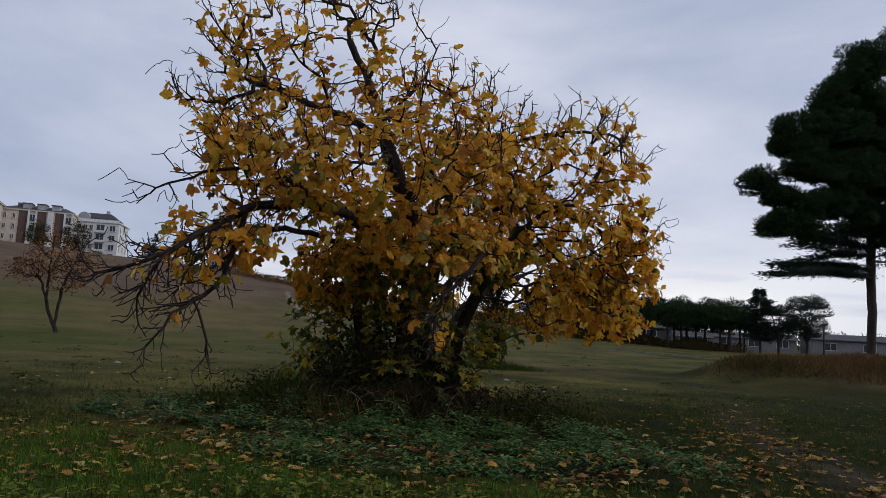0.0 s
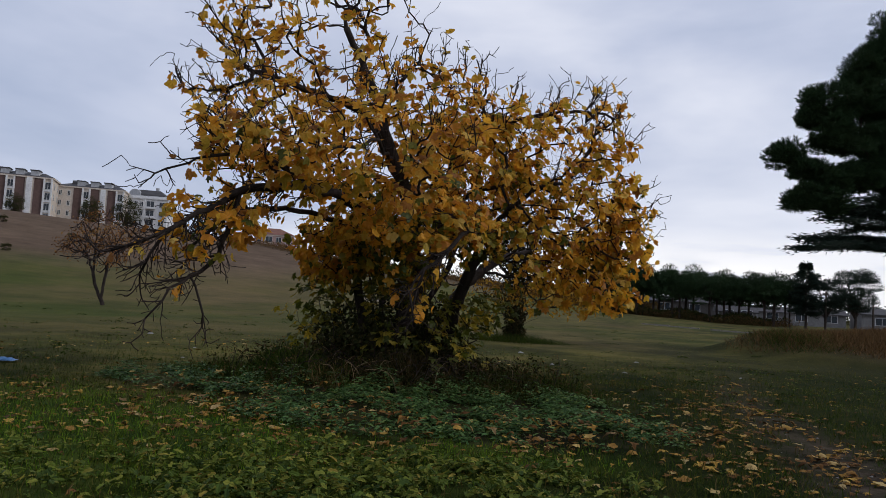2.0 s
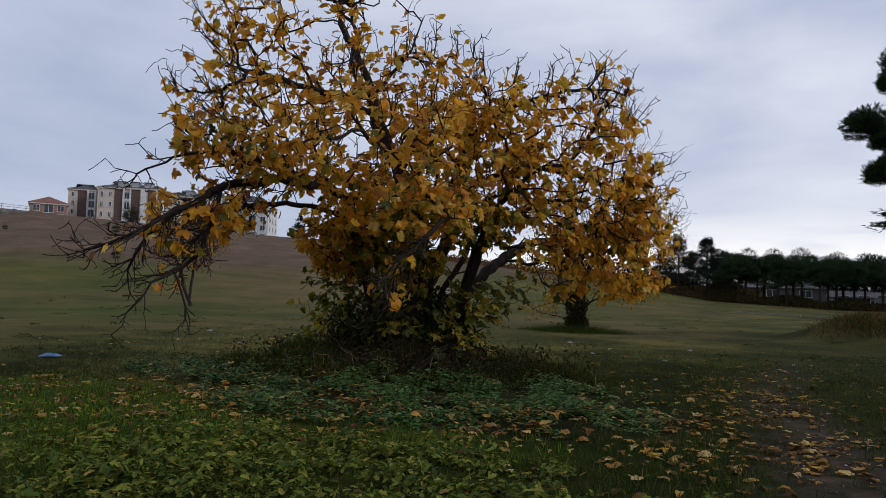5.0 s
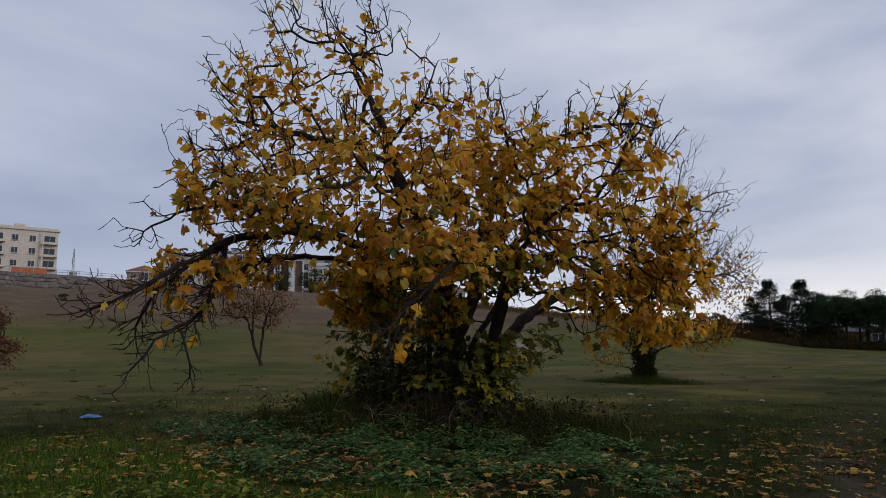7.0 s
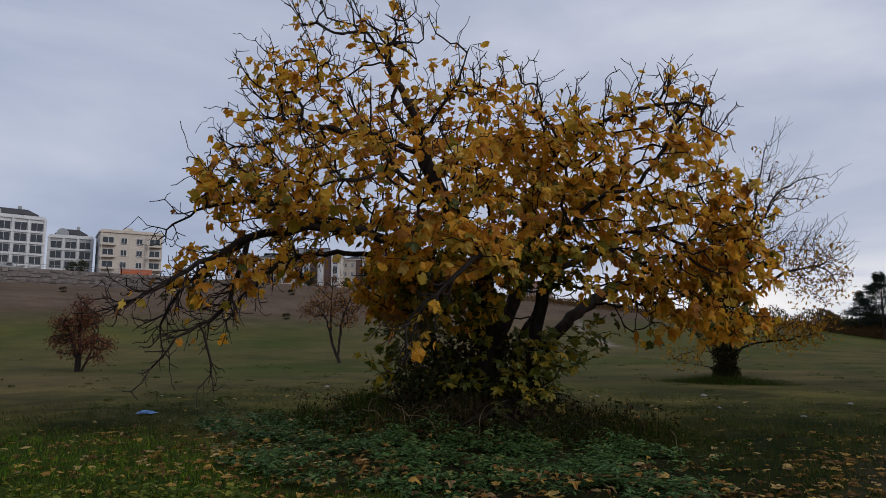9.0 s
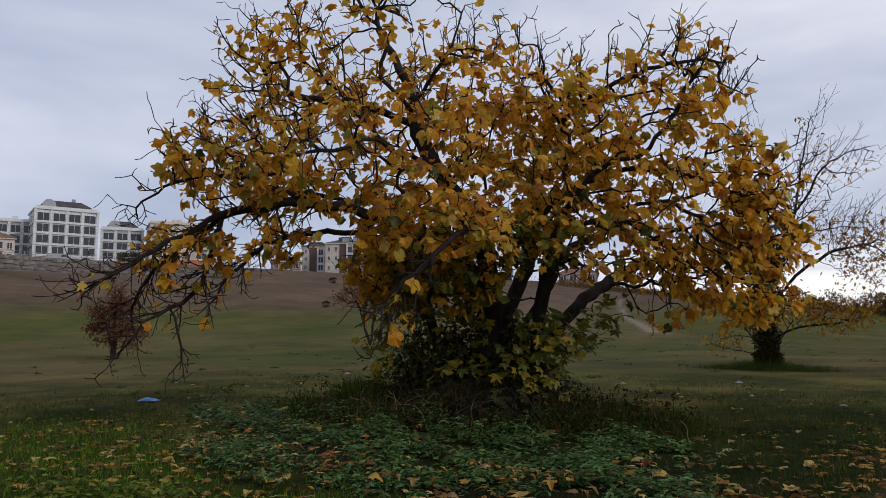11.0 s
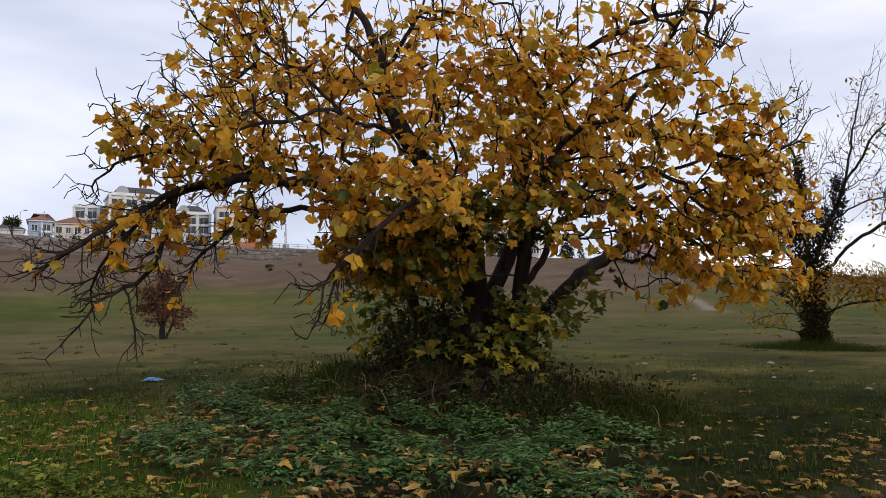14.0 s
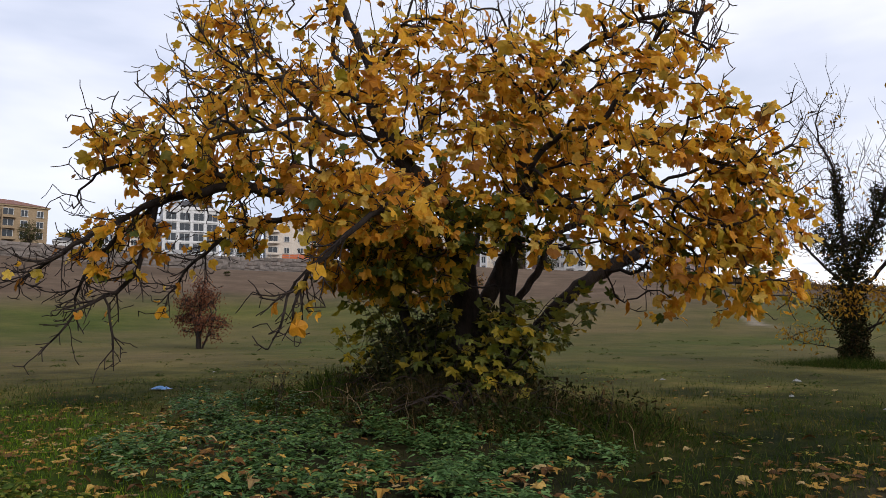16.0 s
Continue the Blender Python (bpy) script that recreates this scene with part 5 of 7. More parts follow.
def round_tree(name, label, seed, h, wide, mat, group="", per=230, size=(0.3, 0.6), low=0.25):
    rng = np.random.default_rng(seed)
    ob = thing(name, label, "tree", (0, 0, 0), group)
    vs, fs, cells = [], [], []
    tube(vs, fs, smooth_line([(0, 0, 0), (0.1, 0, h * 0.3), (0, 0.1, h * 0.6)], 0.5), np.linspace(h * 0.025, h * 0.01, len(smooth_line([(0, 0, 0), (0.1, 0, h * 0.3), (0, 0.1, h * 0.6)], 0.5))), 7)
    part("trunk", mesh_of("trunk", vs, fs, M_PBARK, smooth=True), ob)
    vs, fs = [], []
    for k in range(22):
        v = rng.normal(0, 1, 3)
        v /= np.linalg.norm(v)
        c = np.array((0, 0, h * (low + 1) / 2)) + v * np.array((wide, wide, h * (1 - low) / 2)) * 0.78
        cells.append((c, rng.uniform(0.14, 0.22) * h))
        tube(vs, fs, [(0, 0, h * low * 0.8), tuple(c * np.array((0.5, 0.5, 0.8))), tuple(c)], [h * 0.01, h * 0.006, 0.01], 4)
    part("branches", mesh_of("branches", vs, fs, M_PBARK), ob, kind="stuff")
    part("crown", needle_clumps(rng, cells, int(per * 2.4), (size[0] * 0.75, size[1] * 0.75), "crown", mat, 0.85, FINE), ob, kind="stuff")
    return ob


plant_row(round_tree("evergreen_tree", "broad dark evergreen tree with a rounded crown", 81, 9.8, 3.3, M_CEDAR), [(47.2, 120, 0, 1.0), (44.2, 124, 90, 0.85)])


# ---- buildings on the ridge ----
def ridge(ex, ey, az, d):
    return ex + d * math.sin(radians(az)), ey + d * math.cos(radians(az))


WINDOWS = {}


def window_mesh(kind, w, h):
    """Frame and pane of a window w by h, facing -y, its sill's middle at the origin."""
    key = (kind, round(w, 2), round(h, 2))
    if key not in WINDOWS:
        f = 0.09
        fr = box_mesh("window_frame", M_FRAME, (-w / 2, -0.10, 0, -w / 2 + f, 0.06, h), (w / 2 - f, -0.10, 0, w / 2, 0.06, h), (-w / 2 + f, -0.10, h - f, w / 2 - f, 0.06, h),
                      (-w / 2 - 0.08, -0.22, -0.10, w / 2 + 0.08, 0.06, 0), (-0.04, -0.07, 0, 0.04, 0.05, h - f))
        pn = box_mesh("pane", M_GLASS, (-w / 2 + f, -0.05, 0.0, -0.04, 0.02, h - f), (0.04, -0.05, 0.0, w / 2 - f, 0.02, h - f))
        WINDOWS[key] = (fr, pn)
    return WINDOWS[key]


def add_window(parent, x, y, z, w, h, turn=0.0, kind="w"):
    fr, pn = window_mesh(kind, w, h)
    ob = part("window", fr, parent)
    ob.matrix_basis = Matrix.Translation((x, y, z)) @ Matrix.Rotation(turn, 4, "Z")
    part("pane", pn, ob)


def apartment(name, label, eye, az0, az1, d, yaw, floors, fh, wall, bays, depth=13.0, roof="flat", trim=None, gable=None, sink=0.6, group="apartment blocks on the ridge", side_bays=3, lift=0.0, bands=False, tiles=None):
    """A block whose front spans two bearings. bays: kinds of bay from left to right: w window, b balcony with glass, n plain, d dark cladding with window."""
    xa, ya = ridge(*eye, az0, d)
    xb, yb = ridge(*eye, az1, d)
    W = math.hypot(xb - xa, yb - ya) / max(0.5, math.cos(radians(yaw)))
    rz = math.degrees(math.atan2(yb - ya, xb - xa)) + yaw
    base = Vector((xa, ya, min(land1(xa, ya), land1(xb, yb)) - sink + lift))
    ob = thing(name, label, "building", base, group, rz=rz)
    H = floors * fh + 0.6
    trim = trim or wall
    part("facade", box_mesh("facade", wall, (0, 0, 0, W, depth, H)), ob)
    if gable:
        part("gable", box_mesh("gable", gable, (-0.06, 0.02, 0, 0, depth - 0.02, H)), ob)
    part("cornice", box_mesh("cornice", trim, (-0.35, -0.35, H, W + 0.35, depth + 0.35, H + 0.35)), ob)
    if roof == "hip":
        e = 0.5
        vs = [(-e, -e, H + 0.35), (W + e, -e, H + 0.35), (W + e, depth + e, H + 0.35), (-e, depth + e, H + 0.35), (depth * 0.45, depth / 2, H + 2.4), (W - depth * 0.45, depth / 2, H + 2.4)]
        part("roof", mesh_of("roof", vs, [(0, 1, 5, 4), (1, 2, 5), (2, 3, 4, 5), (3, 0, 4), (3, 2, 1, 0)], tiles or M_ROOF), ob)
    elif roof == "attic":
        vs = [(0.7, 0.8, H + 0.35), (W - 0.7, 0.8, H + 0.35), (W - 0.7, depth - 0.8, H + 0.35), (0.7, depth - 0.8, H + 0.35), (1.3, 1.6, H + 1.5), (W - 1.3, 1.6, H + 1.5), (W - 1.3, depth - 1.6, H + 1.5), (1.3, depth - 1.6, H + 1.5),
              (3.2, 4.2, H + 3.0), (W - 3.2, 4.2, H + 3.0), (W - 3.2, depth - 4.2, H + 3.0), (3.2, depth - 4.2, H + 3.0)]
        fs = [(k + j, k + (j + 1) % 4, k + 4 + (j + 1) % 4, k + 4 + j) for k in (0, 4) for j in range(4)] + [(8, 9, 10, 11)]
        part("roof", mesh_of("roof", vs, fs, M_ROOF), ob, "dark set-back attic storey with a sloping roof")
        vs, fs = [], []
        tube(vs, fs, [(3.0, 0.9, H + 1.3), (3.0, 4.0, H + 1.3)], [1.5, 1.5], 12)
        part("dormer", mesh_of("dormer", vs, fs + [tuple(range(11, -1, -1))], M_GREYR, smooth=False), ob, "rounded grey dormer")
        part("chimney", box_mesh("chimney", M_GREYR, (W * 0.62, 5.0, H + 2.9, W * 0.62 + 0.8, 5.8, H + 3.9)), ob)
        part("parapet", box_mesh("parapet", trim, (0, 0.0, H + 0.35, W, 0.2, H + 0.9)), ob)
    elif roof == "ridge":
        vs = [(-0.4, -0.4, H + 0.35), (W + 0.4, -0.4, H + 0.35), (W + 0.4, depth + 0.4, H + 0.35), (-0.4, depth + 0.4, H + 0.35), (W * 0.18, depth / 2, H + 2.2), (W * 0.82, depth / 2, H + 2.2)]
        part("roof", mesh_of("roof", vs, [(0, 1, 5, 4), (1, 2, 5), (2, 3, 4, 5), (3, 0, 4), (3, 2, 1, 0)], M_ROOF), ob)
        for k in range(3):
            x = W * (0.28 + 0.2 * k)
            part("dormer", box_mesh("dormer", M_GREYR, (x, 1.2, H + 0.35, x + 1.8, 4.5, H + 2.0)), ob)
            part("dormer_roof", box_mesh("dormer_roof", M_ROOF, (x - 0.2, 1.0, H + 2.0, x + 2.0, 4.7, H + 2.2)), ob)
    elif roof == "flat":
        part("parapet", box_mesh("parapet", trim, (0.0, 0.0, H + 0.35, W, 0.25, H + 0.8)), ob)
        part("parapet", box_mesh("parapet", trim, (0.0, depth - 0.25, H + 0.35, W, depth, H + 0.8)), ob)
        part("stair_head", box_mesh("stair_head", trim, (W * 0.4, depth * 0.4, H + 0.35, W * 0.55, depth * 0.7, H + 2.2)), ob)
    bw = W / len(bays)
    if bands:
        for f in range(floors):
            z = f * fh + 0.05
            part("floor_band", box_mesh("floor_band", trim, (-0.3, -0.35, z, W + 0.3, -0.004, z + 0.5), (-0.3, -0.004, z, -0.004, depth, z + 0.5), (W + 0.004, -0.004, z, W + 0.3, depth, z + 0.5)), ob)
        for k in range(len(bays) + 1):
            x = k * bw
            part("pilaster", box_mesh("pilaster", trim, (x - 0.3, -0.3, 0, x + 0.3, -0.003, H - 0.02)), ob)
    if roof == "ridge":
        for k in range(3):
            x = W * (0.16 + 0.27 * k)
            heater = part("solar_heater", box_mesh("solar_heater", M_ROOF, (x, 4.6, H + 1.5, x + 1.3, 5.0, H + 2.3)), ob)
            vs, fs = [], []
            tube(vs, fs, [(x - 0.1, 5.2, H + 2.45), (x + 1.4, 5.2, H + 2.45)], [0.22, 0.22], 8)
            part("tank", mesh_of("tank", vs, fs + [tuple(range(7, -1, -1))], M_GREYR), heater)
    for f in range(floors):
        z = f * fh + 0.9
        for k, kind in enumerate(bays):
            x = (k + 0.5) * bw
            if kind == "w":
                add_window(ob, x, -0.02, z + 0.1, min(1.5, bw * 0.55), 1.5)
            elif kind == "s":
                add_window(ob, x, -0.02, z + 0.25, 0.75, 1.25)
            elif kind == "f":
                if f == 0:
                    part("fin", box_mesh("fin", M_WHITE, (x - bw * 0.3, -0.5, 0, x + bw * 0.3, -0.003, H)), ob, "white upright fin")
            elif kind == "k":
                if f == 0:
                    part("cladding", box_mesh("cladding", M_BROWN, (k * bw, -0.12, 0, (k + 1) * bw, -0.003, H)), ob, "dark brown cladding")
            elif kind == "p":
                add_window(ob, x - bw * 0.24, -0.02, z + 0.1, min(1.0, bw * 0.3), 1.4)
                add_window(ob, x + bw * 0.24, -0.02, z + 0.1, min(1.0, bw * 0.3), 1.4)
            elif kind == "g":
                add_window(ob, x, -0.02, z - 0.3, bw * 0.78, fh - 0.75 if bands else 2.15, kind="g")
            elif kind == "c":
                if f == 0:
                    part("bay_frame", box_mesh("bay_frame", M_WHITE, (k * bw, -0.45, 0, k * bw + 0.35, -0.003, H), ((k + 1) * bw - 0.35, -0.45, 0, (k + 1) * bw, -0.003, H)), ob, "white bay frame")
                add_window(ob, x, -0.10, z - 0.2, bw - 0.75, 1.75, kind="g")
                part("bay_slab", box_mesh("bay_slab", M_WHITE, (k * bw + 0.352, -0.40, f * fh + 0.1, (k + 1) * bw - 0.352, -0.004, f * fh + 0.5)), ob)
            elif kind == "d":
                if f == 0:
                    part("cladding", box_mesh("cladding", M_BROWN, (k * bw, -0.12, 0, (k + 1) * bw, -0.003, H)), ob, "dark brown cladding")
                add_window(ob, x, -0.14, z + 0.1, min(1.3, bw * 0.45), 1.4)
            elif kind == "b":
                add_window(ob, x, -0.02, z - 0.45, bw * 0.7, 2.2, kind="g")
                part("balcony", box_mesh("balcony", trim, (k * bw + 0.15, -1.3, f * fh + 0.35, (k + 1) * bw - 0.15, -0.003, f * fh + 0.55), (k * bw + 0.15, -1.3, f * fh + 0.55, (k + 1) * bw - 0.15, -1.2, f * fh + 0.95),
                                          (k * bw + 0.15, -1.3, f * fh + 0.95, k * bw + 0.40, -1.05, (f + 1) * fh + 0.35)), ob)
        for k in range(side_bays):
            y = depth * (k + 0.5) / side_bays
            add_window(ob, -0.08 if gable else -0.02, y, z + 0.1, 1.0, 1.4, -math.pi / 2)
            add_window(ob, W + 0.02, y, z + 0.1, 1.0, 1.4, math.pi / 2)
    return ob


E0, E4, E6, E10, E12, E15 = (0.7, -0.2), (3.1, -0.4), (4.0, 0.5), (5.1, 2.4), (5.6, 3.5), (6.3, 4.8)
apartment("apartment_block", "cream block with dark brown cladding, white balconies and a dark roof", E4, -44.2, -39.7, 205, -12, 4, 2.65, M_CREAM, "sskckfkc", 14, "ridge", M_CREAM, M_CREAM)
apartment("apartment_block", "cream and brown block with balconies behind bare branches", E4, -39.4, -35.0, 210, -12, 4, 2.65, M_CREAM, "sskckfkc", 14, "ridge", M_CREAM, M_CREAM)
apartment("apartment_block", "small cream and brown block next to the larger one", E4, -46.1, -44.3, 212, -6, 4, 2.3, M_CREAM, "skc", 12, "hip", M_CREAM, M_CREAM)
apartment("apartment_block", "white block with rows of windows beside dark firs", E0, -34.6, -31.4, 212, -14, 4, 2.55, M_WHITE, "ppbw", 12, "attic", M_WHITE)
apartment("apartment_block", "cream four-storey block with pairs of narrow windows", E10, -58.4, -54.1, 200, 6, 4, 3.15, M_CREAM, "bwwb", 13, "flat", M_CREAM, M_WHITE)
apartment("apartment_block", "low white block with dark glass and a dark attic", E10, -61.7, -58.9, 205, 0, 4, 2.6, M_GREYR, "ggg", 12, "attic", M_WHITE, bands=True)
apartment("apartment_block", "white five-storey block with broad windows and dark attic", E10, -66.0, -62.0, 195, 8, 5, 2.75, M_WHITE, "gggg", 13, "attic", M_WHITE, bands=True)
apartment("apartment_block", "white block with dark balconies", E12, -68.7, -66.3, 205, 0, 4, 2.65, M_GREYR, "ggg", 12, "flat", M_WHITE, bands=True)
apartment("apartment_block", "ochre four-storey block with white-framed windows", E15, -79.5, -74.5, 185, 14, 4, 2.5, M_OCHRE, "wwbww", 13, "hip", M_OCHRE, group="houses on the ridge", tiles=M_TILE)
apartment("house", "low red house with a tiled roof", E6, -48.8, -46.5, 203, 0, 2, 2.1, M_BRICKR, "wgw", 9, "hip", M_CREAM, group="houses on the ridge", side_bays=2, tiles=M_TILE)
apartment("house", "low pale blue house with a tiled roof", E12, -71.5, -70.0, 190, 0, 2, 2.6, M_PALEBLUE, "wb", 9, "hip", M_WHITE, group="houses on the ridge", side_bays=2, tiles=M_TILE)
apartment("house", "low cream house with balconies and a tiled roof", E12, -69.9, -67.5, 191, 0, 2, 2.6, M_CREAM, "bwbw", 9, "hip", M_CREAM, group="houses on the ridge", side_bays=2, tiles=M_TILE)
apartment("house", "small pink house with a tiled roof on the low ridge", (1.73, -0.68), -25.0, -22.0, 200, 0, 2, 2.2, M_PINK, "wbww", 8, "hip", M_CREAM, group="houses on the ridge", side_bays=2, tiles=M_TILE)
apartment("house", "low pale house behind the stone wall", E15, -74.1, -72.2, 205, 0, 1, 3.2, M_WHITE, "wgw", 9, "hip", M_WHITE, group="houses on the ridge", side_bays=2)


# ---- the stone wall along the ridge ----
def ridge_wall():
    wall = thing("wall_ridge", "rough stone retaining wall along the ridge", "wall", (0, 0, 0), kind="structure")
    rng = random.Random(17)
    vs, fs, tv, tf = [], [], [], []
    pts = []
    for k in range(61):
        az = -92 + 43.5 * k / 60
        x, y = ridge(HX, HY, az, CREST - 3.0)
        xb, yb = ridge(HX, HY, az, CREST + 3.0)
        pts.append((x, y, land1(xb, yb)))
    for (x0, y0, z0), (x1, y1, z1) in zip(pts[:-1], pts[1:]):
        n = len(vs)
        dx, dy = x1 - x0, y1 - y0
        L = math.hypot(dx, dy)
        nx, ny = -dy / L * 0.5, dx / L * 0.5
        for (px, py, pz) in ((x0, y0, z0), (x1, y1, z1)):
            for sx in (-1, 1):
                for h in (-4.0, 0.25):
                    vs.append((px + sx * nx, py + sx * ny, pz + h))
        fs += [(n, n + 4, n + 5, n + 1), (n + 2, n + 3, n + 7, n + 6), (n + 1, n + 5, n + 7, n + 3)]
    part("core", mesh_of("core", vs, fs, M_STONE), wall)
    # single rough blocks, proud of the core, on the face towards the meadow
    protos = []
    for k in range(4):
        r = random.Random(k)
        v = []
        for z in (-0.26, 0.26):
            for sx, sy in ((-0.55, -0.2), (0.55, -0.2), (0.55, 0.2), (-0.55, 0.2)):
                v.append((sx * r.uniform(0.8, 1.05), sy * r.uniform(0.8, 1.1), z * r.uniform(0.8, 1.1)))
        protos.append(mesh_of("stone", v, [(0, 3, 2, 1), (4, 5, 6, 7), (0, 1, 5, 4), (1, 2, 6, 5), (2, 3, 7, 6), (3, 0, 4, 7)], M_BLOCK))
    cnt = 0
    for (x0, y0, z0), (x1, y1, z1) in zip(pts[12:-1], pts[13:]):
        dx, dy = x1 - x0, y1 - y0
        L = math.hypot(dx, dy)
        a = math.atan2(dy, dx)
        for row in range(3):
            for c in range(2):
                if cnt >= 290:
                    break
                u = (c + 0.5 * (row % 2) + rng.uniform(0.1, 0.4)) / 2.2
                ob = part("stone", protos[rng.randrange(4)], wall)
                px, py = x0 + dx * u + 0.55 * dy / L, y0 + dy * u - 0.55 * dx / L
                ob.matrix_basis = Matrix.Translation((px, py, z0 + (z1 - z0) * u - 0.25 - 0.95 * row + rng.uniform(-0.2, 0.2))) @ Matrix.Rotation(a + rng.uniform(-0.1, 0.1), 4, "Z") @ Matrix.Rotation(rng.uniform(-0.12, 0.12), 4, "Y") @ Matrix.Diagonal((rng.uniform(0.5, 1.2), rng.uniform(0.6, 1.0), rng.uniform(0.6, 1.5), 1))
                cnt += 1
    # railing
    rail = thing("railing", "grey steel railing on the ridge wall", "railing", (0, 0, 0))
    for k, (x, y, z) in enumerate(pts[28:]):
        part("post", box_mesh("post", M_STEEL, (x - 0.04, y - 0.04, z + 0.2, x + 0.04, y + 0.04, z + 1.25)), rail)
    for h in (0.75, 1.2):
        vs, fs = [], []
        tube(vs, fs, [(x, y, z + h) for x, y, z in pts[28:]], [0.035] * len(pts[28:]), 4)
        part("rail", mesh_of("rail", vs, fs, M_STEEL), rail)


ridge_wall()


def mast(x, y, h):
    z = land1(x, y)
    ob = thing("mast", "thin grey lattice antenna mast on the ridge", "mast", (x, y, z))
    vs, fs = [], []
    for sx, sy in ((-0.3, -0.2), (0.3, -0.2), (0, 0.3)):
        tube(vs, fs, [(sx, sy, -0.2), (sx * 0.35, sy * 0.35, h)], [0.07, 0.05], 5)
    part("legs", mesh_of("legs", vs, fs, M_STEEL), ob)
    vs, fs = [], []
    for k in range(10):
        f0, f1 = k / 10, (k + 1) / 10
        s0, s1 = 1 - 0.65 * f0, 1 - 0.65 * f1
        tube(vs, fs, [(-0.3 * s0, -0.2 * s0, h * f0), (0.3 * s1, -0.2 * s1, h * f1)], [0.03, 0.03], 4)
        tube(vs, fs, [(0.3 * s0, -0.2 * s0, h * f0), (0, 0.3 * s1, h * f1)], [0.03, 0.03], 4)
    part("bracing", mesh_of("bracing", vs, fs, M_STEEL), ob)
    part("cabinet", box_mesh("cabinet", M_GREYR, (-0.7, -0.5, 0, 0.7, 0.5, 2.2)), ob)
    part("antenna", box_mesh("antenna", M_WHITE, (-0.25, -0.35, h * 0.55, 0.25, -0.15, h * 0.72)), ob)
    return ob


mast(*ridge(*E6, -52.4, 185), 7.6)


def street_lamp(x, y, h, rz):
    ob = thing("street_lamp", "thin grey street lamp on the ridge road", "street lamp", (x, y, land1(x, y)), "street lamps", rz=rz)
    vs, fs = [], []
    tube(vs, fs, smooth_line([(0, 0, -0.2), (0, 0, h * 0.7), (0, 0, h - 0.3), (0.5, 0, h), (1.5, 0, h + 0.1)], 0.5), np.linspace(0.09, 0.04, len(smooth_line([(0, 0, -0.2), (0, 0, h * 0.7), (0, 0, h - 0.3), (0.5, 0, h), (1.5, 0, h + 0.1)], 0.5))), 6)
    part("pole", mesh_of("pole", vs, fs, M_STEEL, smooth=True), ob)
    part("lamp_head", box_mesh("lamp_head", M_GREYR, (1.3, -0.14, h + 0.02, 2.1, 0.14, h + 0.18)), ob)


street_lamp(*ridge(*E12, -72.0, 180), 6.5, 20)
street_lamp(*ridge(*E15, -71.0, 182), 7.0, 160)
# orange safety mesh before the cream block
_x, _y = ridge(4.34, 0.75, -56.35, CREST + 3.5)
fence_ob = thing("safety_fence", "orange plastic safety fence on the ridge", "fence", (_x, _y, land1(_x, _y)), rz=55)
part("netting", box_mesh("netting", M_ORANGE, (0, 0, 0.1, 6.4, 0.05, 1.8)), fence_ob)
for k in range(5):
    part("post", box_mesh("post", M_STEEL, (k * 1.58, 0.055, -0.1, k * 1.58 + 0.08, 0.13, 2.0)), fence_ob)

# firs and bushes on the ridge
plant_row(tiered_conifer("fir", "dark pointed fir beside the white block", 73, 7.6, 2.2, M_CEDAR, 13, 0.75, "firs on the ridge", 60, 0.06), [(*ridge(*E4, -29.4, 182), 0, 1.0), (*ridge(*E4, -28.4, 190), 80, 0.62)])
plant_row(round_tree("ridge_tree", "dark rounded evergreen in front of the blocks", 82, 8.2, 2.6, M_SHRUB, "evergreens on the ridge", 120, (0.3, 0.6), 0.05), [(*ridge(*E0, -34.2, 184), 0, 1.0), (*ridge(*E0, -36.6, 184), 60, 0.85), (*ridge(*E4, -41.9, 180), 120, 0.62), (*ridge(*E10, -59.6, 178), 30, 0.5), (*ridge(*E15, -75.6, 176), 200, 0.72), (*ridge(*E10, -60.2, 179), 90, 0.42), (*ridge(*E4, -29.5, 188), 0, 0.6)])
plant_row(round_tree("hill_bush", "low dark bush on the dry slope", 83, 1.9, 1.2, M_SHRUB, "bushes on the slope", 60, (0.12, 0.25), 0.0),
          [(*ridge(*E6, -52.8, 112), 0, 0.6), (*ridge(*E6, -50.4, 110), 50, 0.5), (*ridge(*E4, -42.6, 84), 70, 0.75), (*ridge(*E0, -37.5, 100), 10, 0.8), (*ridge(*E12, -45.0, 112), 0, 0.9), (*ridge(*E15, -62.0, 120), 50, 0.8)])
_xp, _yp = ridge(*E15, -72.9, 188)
palm = thing("palm_tree", "small bushy palm beside the low house", "tree", (_xp, _yp, land1(_xp, _yp)))
_v, _f = [], []
tube(_v, _f, [(0, 0, -0.2), (0, 0, 3.8)], [0.3, 0.25], 7)
part("trunk", mesh_of("trunk", _v, _f, M_PBARK), palm)
part("fronds", needle_clumps(np.random.default_rng(5), [(np.array((0, 0, 4.3)), 1.7), (np.array((0.6, 0, 4.0)), 1.2), (np.array((-0.7, 0, 4.0)), 1.2)], 130, (0.5, 1.0), "fronds", M_SHRUB), palm, kind="stuff")


